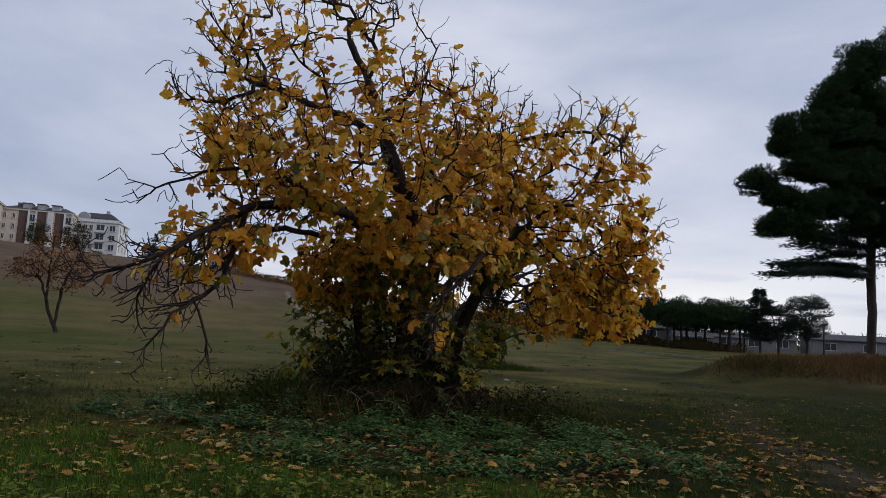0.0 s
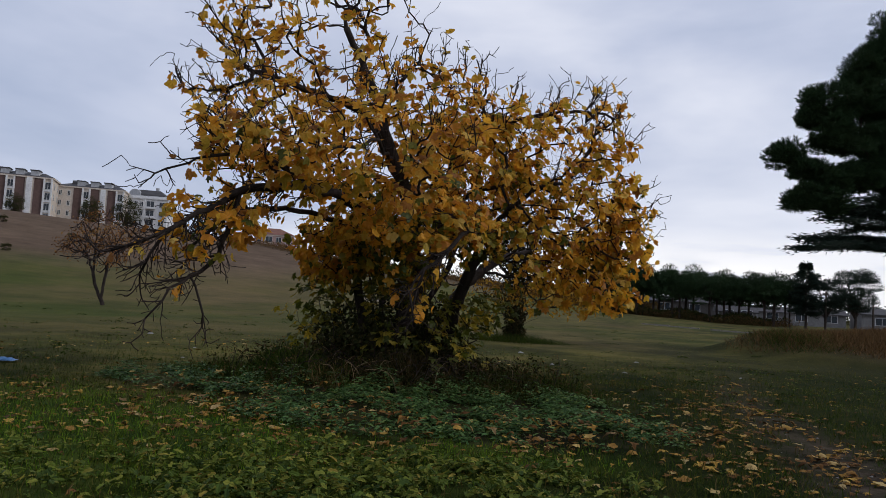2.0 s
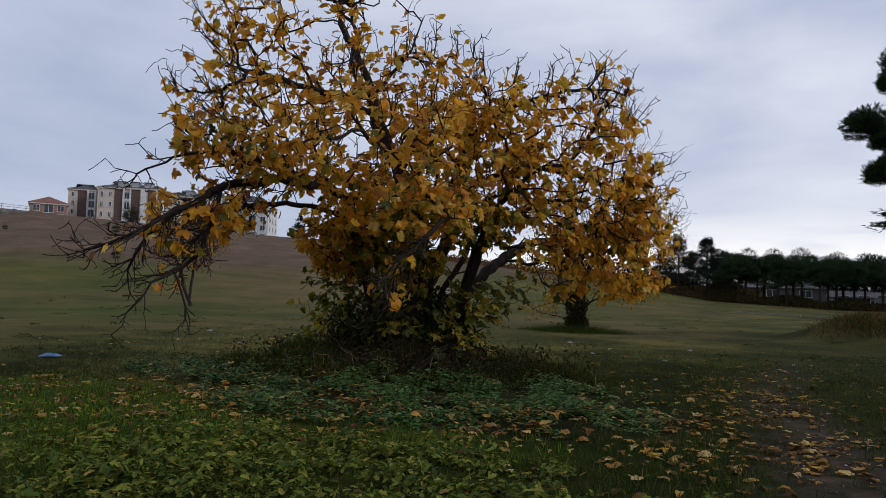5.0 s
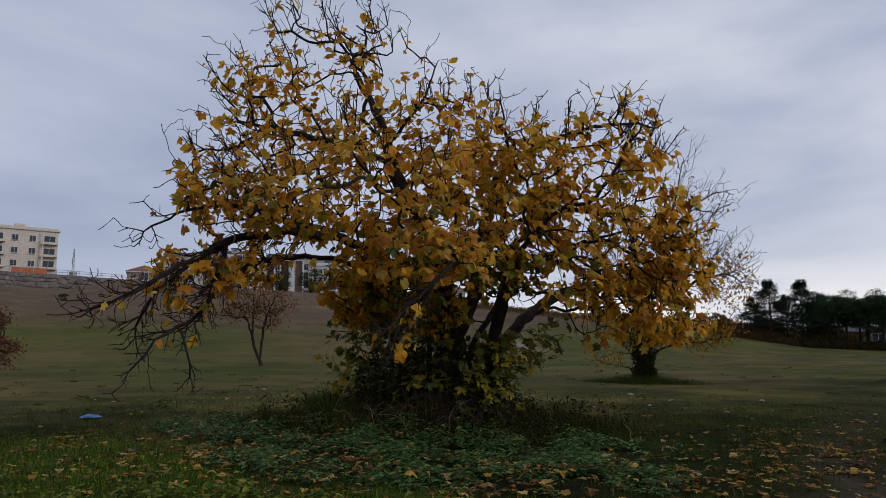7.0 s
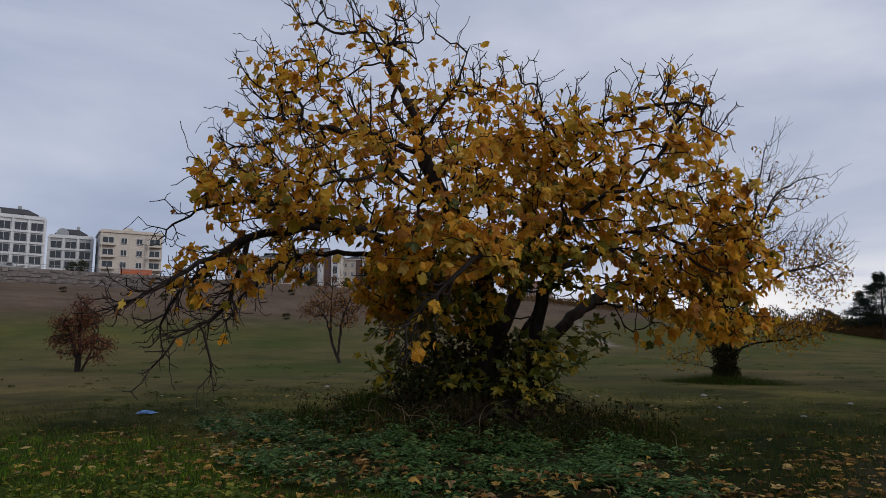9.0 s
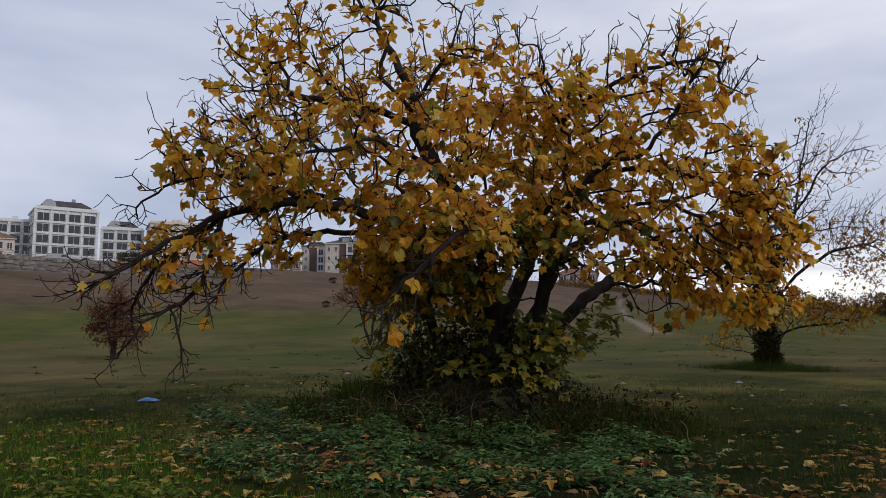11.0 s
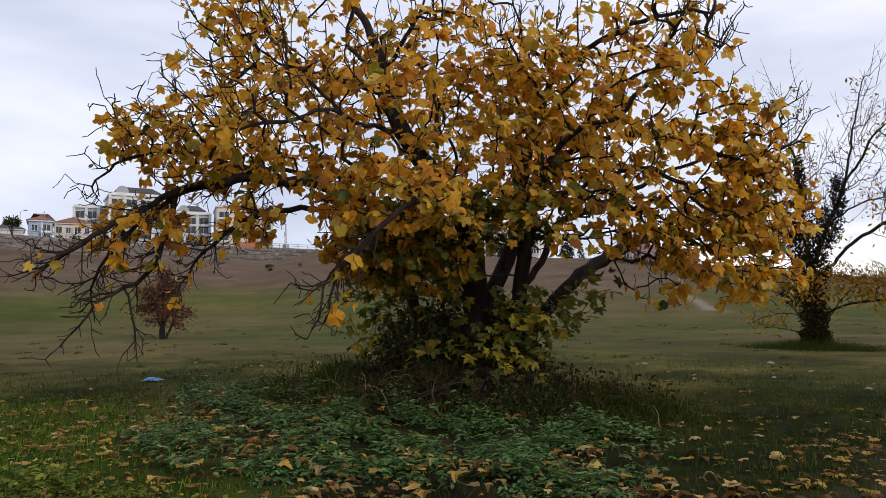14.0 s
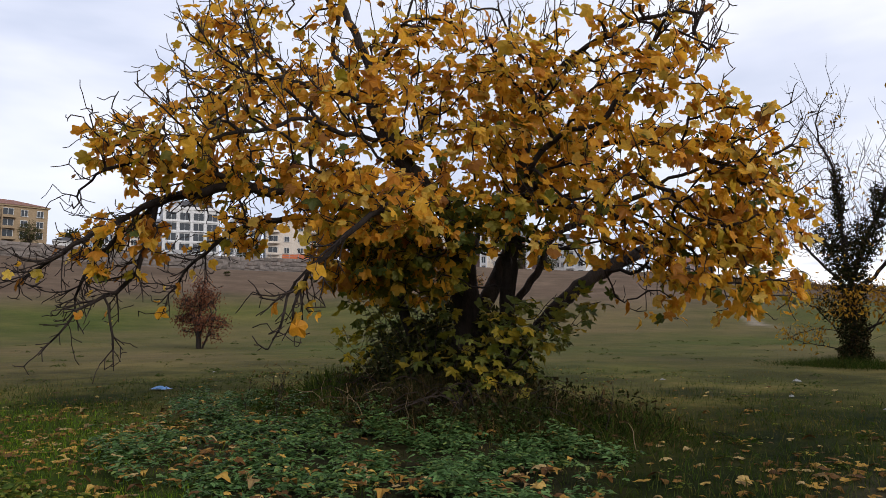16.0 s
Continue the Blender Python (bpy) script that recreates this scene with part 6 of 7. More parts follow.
def van(x, y, rz, name="van", label="", tall=1.0):
    ob = thing(name, label, "car", (x, y, land1(x, y)), rz=rz)
    ob.scale = (1, 1, tall)
    prof = [(-2.4, 0.35), (2.3, 0.35), (2.4, 0.9), (2.1, 1.2), (1.5, 1.95), (-2.4, 2.0)]
    vs = [(px, -0.9, pz) for px, pz in prof] + [(px, 0.9, pz) for px, pz in prof]
    n = len(prof)
    fs = [tuple(range(n - 1, -1, -1)), tuple(range(n, 2 * n))] + [(i, (i + 1) % n, n + (i + 1) % n, n + i) for i in range(n)]
    fs = [tuple(reversed(f)) for f in fs]
    body = part("body", mesh_of("body", vs, fs, M_CARPAINT), ob)
    part("side_window", box_mesh("side_window", M_GLASS, (0.6, -0.93, 1.2, 1.6, -0.901, 1.75)), body)
    part("side_window", box_mesh("side_window", M_GLASS, (0.6, 0.901, 1.2, 1.6, 0.93, 1.75)), body)
    for wx in (-1.5, 1.5):
        for wy in (-0.9, 0.9):
            vs, fs = [], []
            tube(vs, fs, [(wx, wy - 0.11, 0.33), (wx, wy + 0.11, 0.33)], [0.33, 0.33], 14)
            fs.append(tuple(range(13, -1, -1)))
            part("wheel", mesh_of("wheel", vs, fs, M_RUBBER), ob)


van(37.9, 132.5, 78, "car", "white car parked by the low buildings", 0.68)
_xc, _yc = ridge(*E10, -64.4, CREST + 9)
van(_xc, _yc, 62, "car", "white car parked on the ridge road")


# ---- low buildings behind the pines ----
def low_building(x, y, W, D, H, rz, wall, label, n):
    ob = thing("low_building", label, "building", (x, y, land1(x, y) - 0.3), "low buildings behind the pines", rz=rz)
    part("facade", box_mesh("facade", wall, (0, 0, 0, W, D, H)), ob)
    vs = [(-0.5, -0.5, H), (W + 0.5, -0.5, H), (W + 0.5, D + 0.5, H), (-0.5, D + 0.5, H), (-0.5, D / 2, H + 1.3), (W + 0.5, D / 2, H + 1.3)]
    part("roof", mesh_of("roof", vs, [(0, 1, 5, 4), (2, 3, 4, 5), (1, 2, 5), (3, 0, 4), (3, 2, 1, 0)], M_ROOF), ob)
    part("gutter", box_mesh("gutter", M_ROOF, (-0.5, -0.62, H - 0.12, W + 0.5, -0.503, H + 0.06)), ob)
    for k in range(n):
        add_window(ob, W * (k + 0.5) / n, -0.02, 1.3, min(2.4, W / n * 0.6), 1.5)
    return ob


low_building(15, 168, 26, 10, 3.2, -4, M_SHED, "long low dark building behind the trunks", 4)
low_building(43, 160, 17, 9, 2.9, -6, M_DULL, "low pale building with a dark roof", 3)
low_building(62, 156, 22, 10, 3.4, -8, M_DULL, "long low pale grey building with dark openings", 3)
low_building(33, 150, 7, 6, 2.4, -4, M_DULL, "small white outbuilding with two windows", 2)


# pale kerb stones across the far meadow
def kerb_line(x0, y0, x1, y1):
    kerb = thing("kerb", "broken line of pale concrete kerb stones in the meadow", "kerb", (0, 0, 0))
    rng = random.Random(29)
    L = math.hypot(x1 - x0, y1 - y0)
    stone = box_mesh("kerb_stone", M_CONC, (0, -0.09, -0.1, 0.94, 0.09, 0.14))
    for k in range(int(L)):
        if rng.random() < 0.22:
            continue
        x, y = x0 + (x1 - x0) * k / L, y0 + (y1 - y0) * k / L
        ob = part("kerb_stone", stone, kerb)
        ob.matrix_basis = Matrix.Translation((x, y, land1(x, y) + rng.uniform(-0.05, 0.0))) @ Matrix.Rotation(math.atan2(y1 - y0, x1 - x0) + rng.uniform(-0.05, 0.05), 4, "Z")


kerb_line(9.8, 74.4, 20.0, 68.4)


def pole(x, y, h):
    ob = thing("utility_pole", "dark wooden pole before the low buildings", "pole", (x, y, land1(x, y)), "poles by the pines")
    vs, fs = [], []
    tube(vs, fs, [(0, 0, -0.2), (0, 0, h)], [0.16, 0.12], 7)
    part("shaft", mesh_of("shaft", vs, fs, M_PBARK, smooth=True), ob)
    part("crossarm", box_mesh("crossarm", M_PBARK, (-0.5, -0.06, h - 0.5, 0.5, 0.06, h - 0.38)), ob)


pole(43.4, 121.5, 6.2)
pole(49.4, 119.0, 5.5)
pole(39.3, 126.0, 8.5)

# low hedge of brown scrub under the pines
def scrub_line(name, label, pts, wide, high, count, size, mat, seed):
    rng = np.random.default_rng(seed)
    line = smooth_line([(x, y, 0) for x, y in pts], 1.0)
    q = line[rng.integers(0, len(line), count)] + rng.normal(0, 1, (count, 3)) * np.array((wide, wide, 0))
    h = high * rng.uniform(0, 1, count) ** 1.3 * (0.6 + 0.5 * np.sin(q[:, 0] * 0.35) ** 2)
    q[:, 2] = land(q[:, 0], q[:, 1]) + h
    tipw = rng.normal(0, 0.5, (count, 3)) + np.array((0, 0, 0.9))
    ob = new(name, scatter(name, [SPRAY], q, frames_of(tipw, rng.normal(0, 1, (count, 3))), rng.uniform(size[0], size[1], count), mat, np.zeros(count, int)))
    return tagged(ob, label, "hedge", kind="stuff")


scrub_line("scrub_hedge", "dark brown scrub under the row of pines", [(-14, 140), (0, 134), (14, 130), (28, 128), (38, 126)], 1.6, 1.3, 16000, (0.18, 0.42), M_RUST, 91)
scrub_line("scrub_hedge", "dark shrubs under the pines", [(10, 130), (24, 128), (37, 127)], 1.2, 1.6, 6000, (0.3, 0.6), M_SHRUB, 92)
scrub_line("scrub_hedge", "brown brush along the foot of the slope", [(-52, 120), (-36, 118), (-20, 126), (-6, 134)], 3.0, 1.0, 11000, (0.18, 0.42), M_RUST, 93)
scrub_line("scrub_slope", "brown brush rising behind the cedars", [(-3, 144), (5, 142), (17, 140)], 1.6, 3.3, 16000, (0.4, 0.8), M_DRY, 95)
scrub_line("far_woods", "distant line of dark trees", [(-40, 230), (-10, 240), (20, 245), (70, 235), (130, 205)], 5.0, 5.5, 18000, (0.45, 1.0), M_SHRUB, 94)

# ---- plants on the ground ----
def ground_scatter(rng, n, region):
    """Points kept by the chance that region(x, y) gives."""
    x, y = rng.uniform(-13, 13, n), rng.uniform(2.5, 24, n)
    keep = rng.uniform(0, 1, n) < region(x, y)
    return x[keep], y[keep]


def patchy(x, y, s, seed):
    return np.array([0.5 + 0.9 * noise.noise(Vector((a * s + seed, b * s, seed))) for a, b in zip(x, y)])


BLADE = (np.array([(-0.5, 0, 0), (0.5, 0, 0), (-0.35, 0.05, 0.5), (0.35, 0.05, 0.5), (0, 0.25, 1.0)]) * np.array((0.06, 1, 1)), [(0, 1, 3), (0, 3, 2), (2, 3, 4)])
BLADE2 = (np.array([(-0.5, 0, 0), (0.5, 0, 0), (-0.35, 0.2, 0.45), (0.35, 0.2, 0.45), (0.1, 0.7, 0.7)]) * np.array((0.06, 1, 1)), [(0, 1, 3), (0, 3, 2), (2, 3, 4)])


def upright(rng, n, tilt=0.3):
    a = rng.uniform(0, 2 * math.pi, n)
    up = np.stack([rng.normal(0, tilt, n), rng.normal(0, tilt, n), np.ones(n)], 1)
    return frames_of(np.cross(up, np.stack([np.cos(a), np.sin(a), np.zeros(n)], 1)), up)


MID = [(b[0] * np.array((0.65, 1, 1)), b[1]) for b in (BLADE, BLADE2)]
THIN = [(b[0] * np.array((0.42, 1, 1)), b[1]) for b in (BLADE, BLADE2)]


def blades(name, label, region, n, size, mat, seed, tilt=0.3, clump=3, spread=0.05, shapes=None):
    rng = np.random.default_rng(seed)
    x, y = ground_scatter(rng, n, region)
    x, y = np.repeat(x, clump), np.repeat(y, clump)
    x, y = x + rng.normal(0, spread, len(x)), y + rng.normal(0, spread, len(y))
    m = len(x)
    pos = np.stack([x, y, land(x, y) - 0.01], 1)
    sz = rng.uniform(size[0], size[1], m)
    return tagged(new(name, scatter(name, shapes or [BLADE, BLADE2], pos, upright(rng, m, tilt), sz, mat, rng.integers(0, 2, m))), label, "grass", kind="stuff")


def lawn(x, y):
    d = np.hypot(x - 4, y - 1)
    return np.clip(1.25 - d / 17, 0.05, 1) * (1 - 0.92 * path_mask(x, y)) * (1 - 0.75 * herb_mask(x, y)) * (1 - 0.6 * scrub_mask(x, y)) * np.clip(patchy(x, y, 0.5, 4.0) + 0.35, 0.1, 1)


def ring_grass():
    """Rank grass round the bare tree's foot."""
    rng = np.random.default_rng(106)
    n = 9000
    x, y = rng.normal(-0.4, 1.5, n), rng.normal(30.6, 0.55, n)
    pos = np.stack([x, y, land(x, y) - 0.02], 1)
    sz = rng.uniform(0.1, 0.5, n) * np.exp(-(((x + 0.4) / 2.8) ** 2))
    tagged(new("rank_grass", scatter("rank_grass", THIN, pos, upright(rng, n, 0.6), sz, M_GRASS, rng.integers(0, 2, n))), "rank green grass round the bare tree's foot", "grass", kind="stuff")


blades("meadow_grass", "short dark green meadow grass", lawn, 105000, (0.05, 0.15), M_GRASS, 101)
blades("grass_tufts", "coarse tufts of taller green grass in the meadow", lambda x, y: lawn(x, y) * np.clip(2.2 * (patchy(x, y, 0.45, 33.0) - 0.2), 0, 1), 5200, (0.10, 0.22), M_GRASS, 107, 0.5, 14, 0.06, THIN)
blades("grass_tufts", "coarse tufts of pale grass in the meadow", lambda x, y: 0.6 * lawn(x, y) * np.clip(2.2 * (patchy(x, y, 0.4, 43.0) - 0.25), 0, 1), 3600, (0.08, 0.2), M_TUFT, 108, 0.55, 14, 0.07, THIN)
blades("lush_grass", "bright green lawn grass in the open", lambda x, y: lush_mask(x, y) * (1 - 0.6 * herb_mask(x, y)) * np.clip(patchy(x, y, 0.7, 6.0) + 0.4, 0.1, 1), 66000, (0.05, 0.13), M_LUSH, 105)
blades("dry_grass", "thin dry grass among the green", lambda x, y: 0.35 * lawn(x, y) * np.clip(patchy(x, y, 0.35, 9.0), 0, 1), 30000, (0.06, 0.16), M_DRY, 102)
blades("rank_grass", "rank brown grass round the fig's foot", lambda x, y: np.clip(scrub_mask(x, y) * 1.2, 0, 1) * np.clip(patchy(x, y, 0.9, 2.0) + 0.3, 0.15, 1), 12000, (0.16, 0.52), M_DRY, 103, 0.6, 4, 0.07, THIN)
blades("rank_grass", "rank green grass round the fig's foot", lambda x, y: np.clip(scrub_mask(x, y), 0, 1) * 0.7, 24000, (0.16, 0.48), M_GRASS, 104, 0.6, 4, 0.07, THIN)
ring_grass()


def bank_brush(name, label, mat, n, seed, size, x0, wide):
    rng = np.random.default_rng(seed)
    x, y = rng.normal(x0, wide, n), rng.normal(31.4, 2.4, n)
    keep = (np.hypot((x - 15.8) / 6.8, (y - 32) / 4.0) < rng.uniform(0.6, 1.08, n))
    x, y = x[keep], y[keep]
    m = len(x)
    pos = np.stack([x, y, land(x, y) - 0.02], 1)
    sz = rng.uniform(size[0], size[1], m)
    return tagged(new(name, scatter(name, [BLADE, BLADE2], pos, upright(rng, m, 0.75), sz, mat, rng.integers(0, 2, m))), label, "brush", kind="stuff")


bank_brush("bank_brush", "rusty brown brush on the bank", M_RUST, 80000, 111, (0.14, 0.48), 16.2, 3.6)
bank_brush("bank_grass", "green grass on the bank", M_GRASS, 16000, 112, (0.12, 0.40), 11.3, 0.8)


def tufts(name, label, mat, seed, n, size):
    """Grass further out over the meadow."""
    rng = np.random.default_rng(seed)
    d, az = 14 + 50 * rng.uniform(0, 1, n) ** 1.5, np.radians(rng.uniform(-75, 32, n))
    x, y = HX + d * np.sin(az), HY + d * np.cos(az)
    keep = rng.uniform(0, 1, n) < np.clip(patchy(x, y, 0.16, seed) + 0.15, 0.08, 1)
    x, y = np.repeat(x[keep], 3), np.repeat(y[keep], 3)
    x, y = x + rng.normal(0, 0.1, len(x)), y + rng.normal(0, 0.1, len(x))
    m = len(x)
    return tagged(new(name, scatter(name, [BLADE, BLADE2], np.stack([x, y, land(x, y) - 0.01], 1), upright(rng, m, 0.35), rng.uniform(size[0], size[1], m), mat, rng.integers(0, 2, m))), label, "grass", kind="stuff")


tufts("meadow_tufts", "green tufts over the far meadow", M_TUFT, 121, 16000, (0.03, 0.10))
tufts("dry_tufts", "dry tufts over the far meadow", M_TUFT2, 122, 16000, (0.03, 0.11))

HLEAF = (np.array([(0, 0, 0), (0.26, 0.24, 0.06), (0.14, 0.50, 0.04), (0.22, 0.70, 0.02), (0, 1.0, -0.10), (-0.22, 0.70, 0.02), (-0.14, 0.50, 0.04), (-0.26, 0.24, 0.06)]), [(0, 1, 2), (0, 2, 4), (2, 3, 4), (0, 4, 6), (4, 5, 6), (0, 6, 7)])


def herbs(name, label, region, n, mat, seed, high, size, per=9, loose=1.0):
    """Leafy plants: rings of toothed leaves round short stems."""
    rng = np.random.default_rng(seed)
    x, y = ground_scatter(rng, n, region)
    g = len(x)
    hh = (high[0] + (high[1] - high[0]) * rng.uniform(0, 1, g) * np.clip(1.7 * (patchy(x, y, 1.9, 7.0) - 0.15), 0.12, 1)) * (0.6 + 0.7 * np.clip(patchy(x, y, 0.8, 7.0), 0, 1))
    P, T = [], []
    for k in range(per):
        a = rng.uniform(0, 2 * math.pi, g)
        r = rng.uniform(0.01, 0.05, g)
        z = hh * (1 - (0.06 if k < per - 3 else 0.5) * rng.uniform(0.3, 1.3, g))
        P.append(np.stack([x + r * np.cos(a), y + r * np.sin(a), land(x, y) + np.maximum(z, 0.01)], 1))
        T.append(np.stack([np.cos(a), np.sin(a), rng.normal(-0.06, 0.14 * loose, g)], 1))
    P, T = np.concatenate(P), np.concatenate(T)
    m = len(P)
    nr = np.stack([rng.normal(0, 0.2 * loose, m), rng.normal(0, 0.2 * loose, m), np.ones(m)], 1)
    return tagged(new(name, scatter(name, [HLEAF], P, frames_of(T, nr), rng.uniform(size[0], size[1], m), mat, np.zeros(m, int))), label, "herbs", kind="stuff")


herbs("nettle_patch", "dense dark green nettles before the fig", lambda x, y: np.clip(1.6 * herb_mask(x, y) * (0.25 + 1.1 * patchy(x, y, 0.55, 25.0)) - 0.25, 0, 1) * np.clip(3.4 * (patchy(x, y, 1.5, 5.0) - 0.3), 0.03, 1) * (1 - path_mask(x, y)), 105000, M_HERB, 131, (0.03, 0.36), (0.04, 0.10), 8)
herbs("weed_patch", "lighter broad-leaved weeds on the open grass", lambda x, y: np.clip(2.0 * (0.65 + 0.9 * patchy(x, y, 0.8, 8.0) - np.hypot((x - 0.1) / 3.5, (y - 5.5) / 1.5)), 0, 1) * np.clip(2.6 * (patchy(x, y, 1.6, 18.0) - 0.18), 0.12, 1), 90000, M_HERB2, 132, (0.02, 0.24), (0.035, 0.11), 8, 2.8)
herbs("small_weeds", "scattered small weeds in the grass", lambda x, y: 0.12 * np.clip(patchy(x, y, 0.4, 3.0), 0, 1) * (1 - path_mask(x, y)), 16000, M_HERB2, 133, (0.02, 0.08), (0.03, 0.07), 6)


def meadow_clumps():
    """Low dark rosettes of weeds scattered over the open meadow."""
    rng = np.random.default_rng(135)
    n = 300
    d, az = 11 + 42 * rng.uniform(0, 1, n) ** 1.2, np.radians(rng.uniform(-80, 34, n))
    cx, cy = HX + d * np.sin(az), HY + d * np.cos(az)
    P, T, S = [], [], []
    for x, y in zip(cx, cy):
        k = rng.integers(12, 46)
        r = rng.uniform(0.10, 0.42)
        a, q = rng.uniform(0, 2 * math.pi, k), r * rng.uniform(0, 1, k) ** 0.6
        px, py = x + q * np.cos(a), y + q * np.sin(a) * rng.uniform(0.5, 1.0)
        P.append(np.stack([px, py, land(px, py) + 0.02 + 0.10 * rng.uniform(0, 1, k) * (1 - q / (r + 0.01))], 1))
        T.append(np.stack([np.cos(a), np.sin(a), rng.normal(0.15, 0.25, k)], 1))
        S.append(rng.uniform(0.04, 0.10, k))
    P, T, S = np.concatenate(P), np.concatenate(T), np.concatenate(S)
    m = len(P)
    nr = np.stack([rng.normal(0, 0.35, m), rng.normal(0, 0.35, m), np.ones(m)], 1)
    tagged(new("meadow_weeds", scatter("meadow_weeds", [HLEAF], P, frames_of(T, nr), S, M_GRASS, np.zeros(m, int))), "low dark green weed rosettes over the meadow", "weeds", kind="stuff")


meadow_clumps()


# ---- dead stems and brambles at the foot ----
def brambles():
    rng = np.random.default_rng(141)
    vs, fs = [], []
    for k in range(220):
        a = rng.uniform(0, 2 * math.pi)
        r = rng.uniform(0.2, 1.0)
        x, y = -1.8 + 2.3 * r * math.cos(a), 12.8 + 1.2 * r * math.sin(a)
        z = land1(x, y)
        b = rng.uniform(0, 2 * math.pi)
        L, h = rng.uniform(0.6, 1.6), rng.uniform(0.15, 0.8)
        line = smooth_line([(x, y, z), (x + 0.4 * L * math.cos(b), y + 0.4 * L * math.sin(b), z + 0.7 * h), (x + L * math.cos(b), y + L * math.sin(b), z + h * rng.uniform(0.0, 0.6))], 0.15, 0.012, rng)
        tube(vs, fs, line, np.linspace(0.009, 0.004, len(line)), 3)
    tagged(new("brambles", mesh_of("brambles", vs, fs, M_TWIG)), "tangle of thin dead stems round the fig's foot", "brambles", kind="stuff")


brambles()


def dead_stalks():
    """Pale bent stalks among the rank grass."""
    rng = np.random.default_rng(143)
    for k in range(26):
        x, y = -1.3 + rng.normal(0, 1.1), 11.9 + rng.normal(0, 0.45)
        b, L, h = rng.uniform(0, 2 * math.pi), rng.uniform(0.15, 0.6), rng.uniform(0.35, 0.85)
        line = smooth_line([(0, 0, -0.03), (0.3 * L * math.cos(b), 0.3 * L * math.sin(b), 0.6 * h), (L * math.cos(b), L * math.sin(b), h * rng.uniform(0.5, 1.0))], 0.12, 0.012, rng)
        vs, fs = [], []
        tube(vs, fs, line, np.linspace(0.006, 0.003, len(line)), 4)
        ob = tagged(new("dead_stalk", mesh_of("dead_stalk", vs, fs, M_STRAW)), "pale dead stalk bent over the rank grass", "stalk", "dead stalks at the fig's foot")
        ob.matrix_basis = Matrix.Translation((x, y, land1(x, y)))


dead_stalks()


def grass_mound(x0, y0, rx, ry, n, mat, seed, label, high):
    """A soft heap of rank grass."""
    rng = np.random.default_rng(seed)
    x, y = rng.normal(x0, rx, n), rng.normal(y0, ry, n)
    d = np.hypot((x - x0) / rx, (y - y0) / ry)
    sz = rng.uniform(0.35, 1.0, n) * high * np.exp(-0.18 * d * d) * np.clip(patchy(x, y, 1.3, seed) + 0.35, 0.3, 1.1)
    tagged(new("rank_grass", scatter("rank_grass", MID, np.stack([x, y, land(x, y) - 0.02], 1), upright(rng, n, 0.85), sz, mat, rng.integers(0, 2, n))), label, "grass", kind="stuff")


grass_mound(-3.2, 12.3, 0.95, 0.6, 17000, M_GRASS, 171, "rank green grass beside the fig's foot", 0.75)
grass_mound(-2.4, 12.0, 1.1, 0.45, 3500, M_DRY, 172, "straw-coloured rank grass beside the fig's foot", 0.55)
grass_mound(0.4, 13.4, 0.95, 0.8, 9000, M_UNDER, 173, "rank grass behind the nettles, coloured dark for the crown's shade", 0.6)
grass_mound(0.5, 13.2, 1.0, 0.8, 9000, M_GRASS, 175, "soft green rank grass behind the nettles", 0.62)
grass_mound(-1.4, 12.4, 1.3, 0.45, 17000, M_UNDER, 174, "rank grass at the fig's foot, coloured dark for the crown's shade", 0.7)


# low leaves round the foot, in the tones darkened for the crown's shade
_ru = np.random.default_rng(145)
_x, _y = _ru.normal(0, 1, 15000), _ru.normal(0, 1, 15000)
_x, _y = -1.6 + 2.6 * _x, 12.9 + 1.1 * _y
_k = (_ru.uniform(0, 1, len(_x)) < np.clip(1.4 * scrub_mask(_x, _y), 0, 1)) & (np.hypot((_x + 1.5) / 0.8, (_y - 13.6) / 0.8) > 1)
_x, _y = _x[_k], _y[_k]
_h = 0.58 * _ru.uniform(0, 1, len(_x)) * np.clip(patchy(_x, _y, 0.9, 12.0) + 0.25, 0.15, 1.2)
undergrowth = tagged(new("undergrowth", scatter("undergrowth", [HLEAF], np.stack([_x, _y, land(_x, _y) + _h], 1), frames_of(_ru.normal(0, 0.7, (len(_x), 3)), _ru.normal(0, 0.5, (len(_x), 3)) + np.array((0, 0, 0.8))), _ru.uniform(0.05, 0.11, len(_x)), M_UNDER, np.zeros(len(_x), int))), "low undergrowth round the fig's foot, coloured dark for the crown's shade", "undergrowth", kind="stuff")


def path_clods():
    """Small stones and clods of earth on the trodden path."""
    rng = np.random.default_rng(147)
    x, y = ground_scatter(rng, 9000, lambda x, y: np.clip(path_mask(x, y) - 0.35, 0, 1) * (y < 17))
    m = len(x)
    ball = np.array([(1, 0, 0), (-0.9, 0.2, 0), (0.1, 0.8, 0.1), (0, -0.9, 0), (0.1, 0, 0.6), (0, 0, -0.4)])
    tri = [(0, 2, 4), (2, 1, 4), (1, 3, 4), (3, 0, 4), (2, 0, 5), (1, 2, 5), (3, 1, 5), (0, 3, 5)]
    a = rng.uniform(0, 2 * math.pi, m)
    rot = frames_of(np.stack([np.cos(a), np.sin(a), rng.normal(0, 0.15, m)], 1), np.tile((0, 0, 1.0), (m, 1)))
    sz = 0.008 + 0.022 * rng.uniform(0, 1, m) ** 2.5
    tagged(new("path_stones", scatter("path_stones", [(ball, tri)], np.stack([x, y, land(x, y) + 0.004], 1), rot, sz, M_CONC, np.zeros(m, int))), "small pale stones and clods on the trodden path", "stones", kind="stuff")


path_clods()


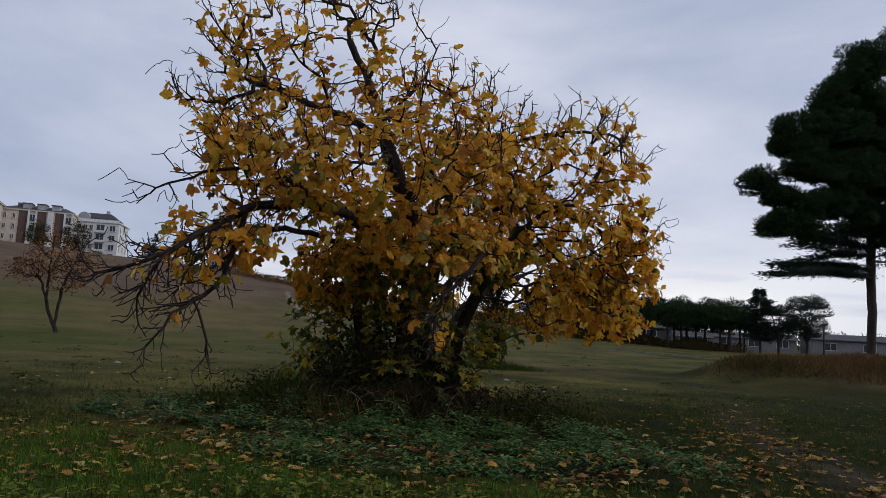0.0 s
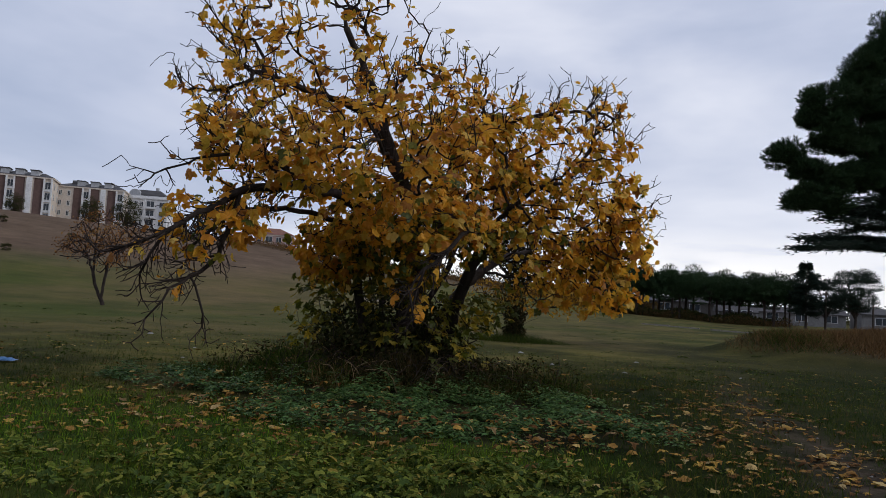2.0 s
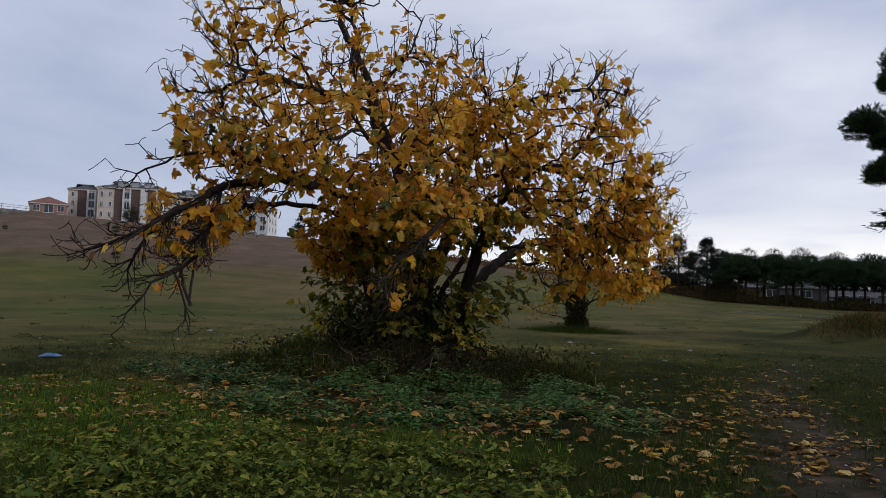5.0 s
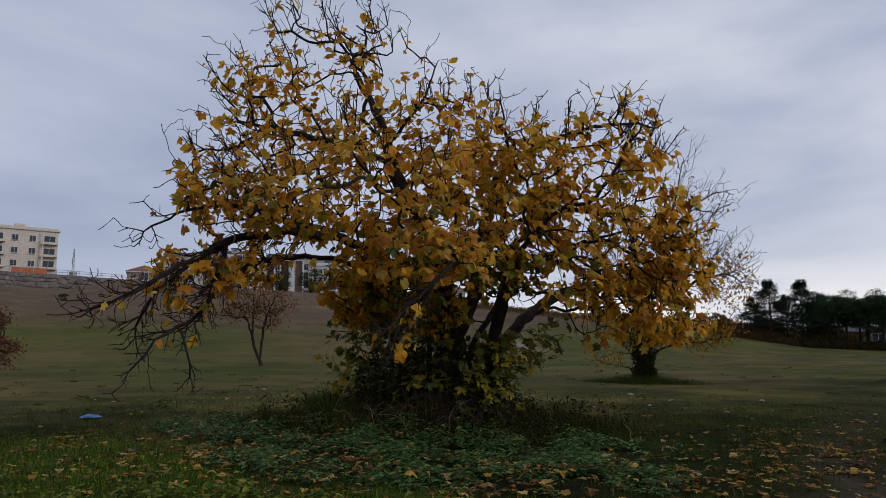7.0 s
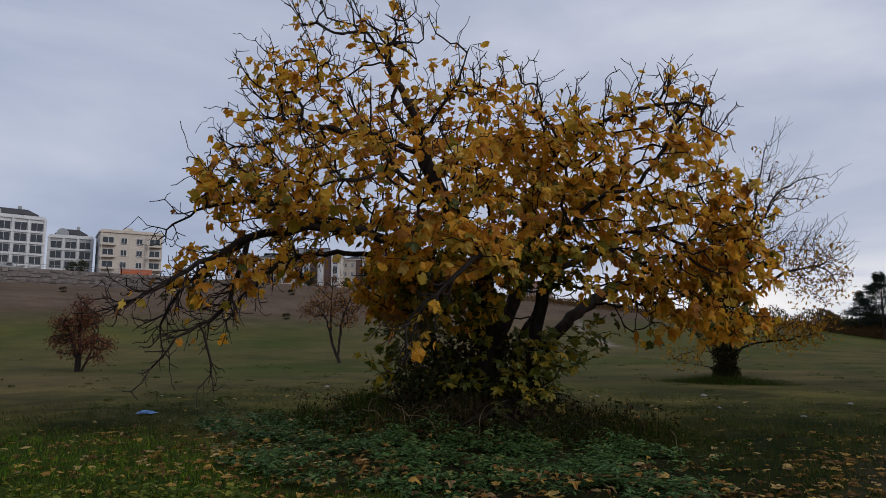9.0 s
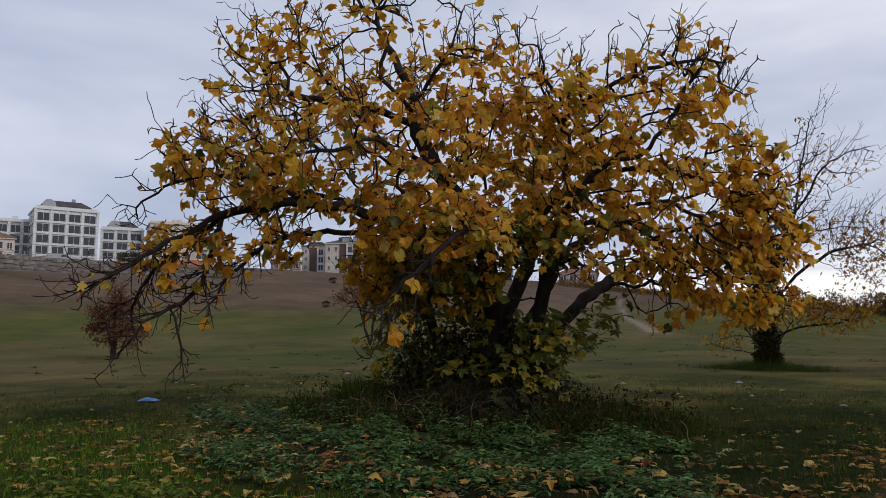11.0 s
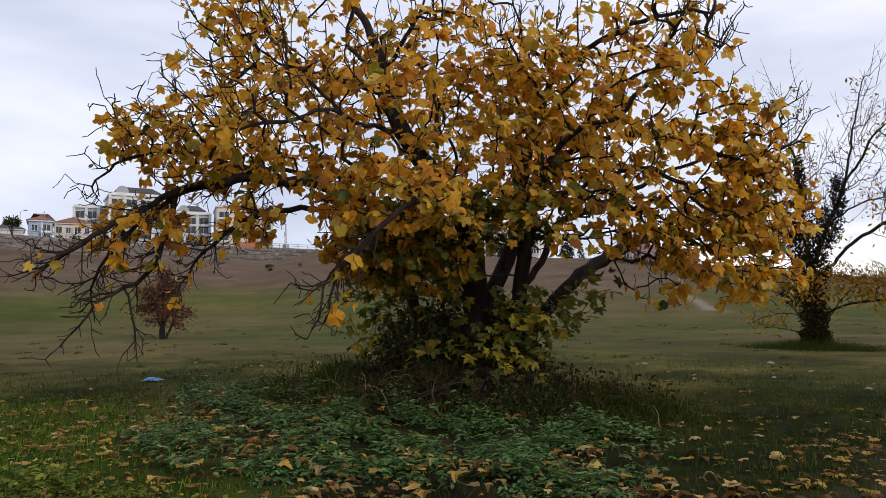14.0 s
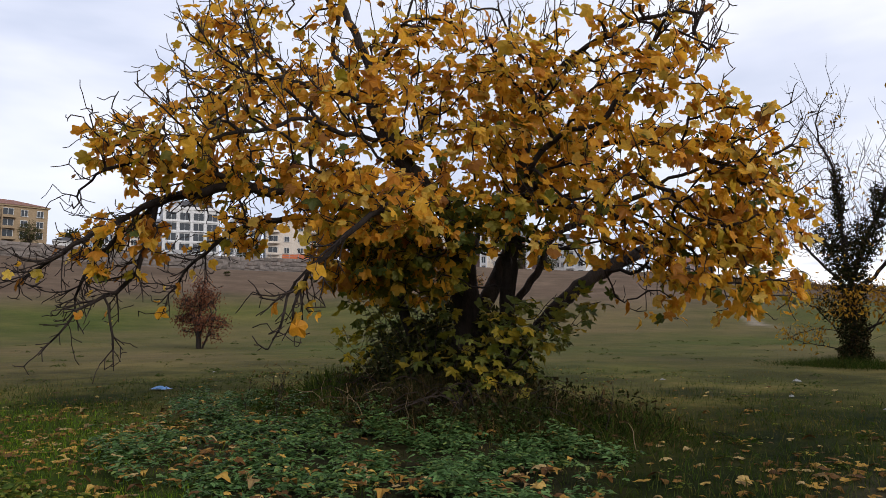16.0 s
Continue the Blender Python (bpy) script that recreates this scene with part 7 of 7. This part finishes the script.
def tall_weed(x, y, h, seed):
    rng = np.random.default_rng(seed)
    ob = thing("tall_weed", "single dry tall weed with seed heads", "weed", (x, y, land1(x, y)), "dry tall weeds")
    vs, fs, P = [], [], []
    main = smooth_line([(0, 0, 0), (0.05, 0, h * 0.5), (0.12, 0.02, h)], 0.1, 0.01, rng)
    tube(vs, fs, main, np.linspace(0.008, 0.003, len(main)), 4)
    for k in range(6):
        p = main[rng.integers(len(main) // 3, len(main))]
        q = p + np.array((rng.normal(0, 0.14), rng.normal(0, 0.1), rng.uniform(0.05, 0.2)))
        tube(vs, fs, [tuple(p), tuple((p + q) / 2 + np.array((0, 0, 0.02))), tuple(q)], [0.004, 0.003, 0.002], 3)
        P.append(q)
    part("stalk", mesh_of("stalk", vs, fs, M_TWIG), ob)
    P = np.repeat(np.array(P), 5, 0) + rng.normal(0, 0.02, (30, 3))
    part("seed_spray", scatter("seed_spray", [DIAMOND], P, frames_of(rng.normal(0, 1, (30, 3)), rng.normal(0, 1, (30, 3))), rng.uniform(0.03, 0.06, 30), M_DRY, np.zeros(30, int)), ob, kind="stuff")


for k, (x, y, h) in enumerate([(-3.1, 11.0, 0.75), (-3.5, 11.3, 0.6), (-2.8, 10.8, 0.65), (-4.3, 11.6, 0.6), (1.2, 13.2, 0.5), (1.6, 12.8, 0.55), (-3.9, 10.9, 0.5)]):
    tall_weed(x, y, h, 150 + k)


# ---- fallen leaves ----
def fallen(x, y):
    left = 2.0 * np.exp(-(((x + 3.2) / 2.5) ** 2 + ((y - 8.5) / 1.5) ** 2))
    near = 0.9 * np.exp(-(((x - 2.6) / 2.0) ** 2 + ((y - 8.6) / 1.8) ** 2))
    way = 1.4 * np.exp(-(((x - 4.6 - 0.1 * (y - 9)) / 1.2) ** 2 + ((y - 11.5) / 3.6) ** 2))
    under = 0.10 * np.exp(-(((x + 0.5) / 5.5) ** 2 + ((y - 12.5) / 5.0) ** 2))
    fore = 0.9 * np.exp(-(((x - 0.2) / 2.2) ** 2 + ((y - 7.5) / 1.0) ** 2))
    return np.clip((left + near + way + under + fore) * np.clip(2.2 * (patchy(x, y, 0.9, 15.0) - 0.18), 0.08, 1.4) + 0.015, 0, 1)


def litter_leaves():
    rng = np.random.default_rng(161)
    x, y = ground_scatter(rng, 34000, fallen)
    m = len(x)
    up = np.stack([rng.normal(0, 0.14, m), rng.normal(0, 0.14, m), np.ones(m)], 1)
    a = rng.uniform(0, 2 * math.pi, m)
    rot = frames_of(np.stack([np.cos(a), np.sin(a), rng.normal(0, 0.08, m)], 1), up)
    lift = rng.uniform(0.015, 0.05, m) + 0.14 * herb_mask(x, y) * rng.uniform(0.2, 1, m)
    pos = np.stack([x, y, land(x, y) + lift], 1)
    sz = 0.045 + 0.125 * rng.uniform(0, 1, m) ** 1.8
    shapes = [leaf_shape(5, 0.26, 0.95, 0.6, 21, 0.25), leaf_shape(3, 0.2, 0.85, 0.8, 22, 0.5), leaf_shape(3, 0.14, 0.6, 0.9, 23, 0.6), leaf_shape(5, 0.3, 1.0, -0.25, 24, -0.15)]
    pick = rng.integers(0, 4, m)
    order = np.argsort(np.hypot(x - 4.0, y - 4.0))
    one, rest = order[:280], order[280:]
    tagged(new("leaf_litter", scatter("leaf_litter", shapes, pos[rest], rot[rest], sz[rest], M_FALLEN, pick[rest])), "scattered fallen brown and yellow fig leaves", "leaf litter", kind="stuff")
    shared = [mesh_of("fallen_leaf", sv, sf, M_FALLEN1) for sv, sf in shapes]
    for i in one:
        ob = tagged(new("fallen_leaf", shared[pick[i]]), "dry curled fig leaf lying on the grass", "leaf", "fallen fig leaves")
        ob.matrix_basis = Matrix.Translation(Vector(pos[i].tolist())) @ Matrix(rot[i].tolist()).to_4x4() @ Matrix.Diagonal((sz[i], sz[i], sz[i], 1))


litter_leaves()


# ---- litter ----
def crumpled(name, label, category, x, y, w, l, h, mat, seed, rz, group=""):
    r = random.Random(seed)
    n = 9
    vs, fs = [], []
    for j in range(n):
        for i in range(n):
            u, v = 2 * i / (n - 1) - 1, 2 * j / (n - 1) - 1
            e = max(0.0, 1 - (abs(u) ** 3 + abs(v) ** 3))
            vs.append((u * w / 2 * r.uniform(0.85, 1.05), v * l / 2 * r.uniform(0.8, 1.05), h * (0.12 + e * r.uniform(0.25, 1.0))))
    for j in range(n - 1):
        for i in range(n - 1):
            a = j * n + i
            fs.append((a, a + 1, a + n + 1, a + n))
    rim = [i for i in range(n)] + [j * n + n - 1 for j in range(1, n)] + [(n - 1) * n + i for i in range(n - 2, -1, -1)] + [j * n for j in range(n - 2, 0, -1)]
    fs.append(tuple(reversed(rim)))
    ob = tagged(new(name, mesh_of(name, vs, fs, mat)), label, category, group)
    ob.matrix_basis = Matrix.Translation((x, y, land1(x, y) + 0.035)) @ Matrix.Rotation(radians(rz), 4, "Z")


crumpled("plastic_bag", "crumpled bright blue plastic bag on the grass", "bag", -9.2, 11.8, 0.44, 0.28, 0.075, M_BLUE, 1, 25)
for k, (x, y, s) in enumerate([(-11.5, 20.5, 0.32), (-6.9, 14.5, 0.12), (-4.8, 19.5, 0.18), (1.5, 19.6, 0.22), (3.4, 18.4, 0.2), (-2.2, 21.5, 0.2), (6.4, 19.0, 0.18), (-13.0, 15.0, 0.15), (4.1, 22.5, 0.25), (0.4, 23.2, 0.3), (-8.0, 17.0, 0.14)]):
    crumpled("paper_scrap", "small pale scrap of paper or plastic in the grass", "litter", x, y, s * 0.7, s * 0.4, s * 0.2, M_LITTER, 10 + k, 40 * k, "scraps in the grass")
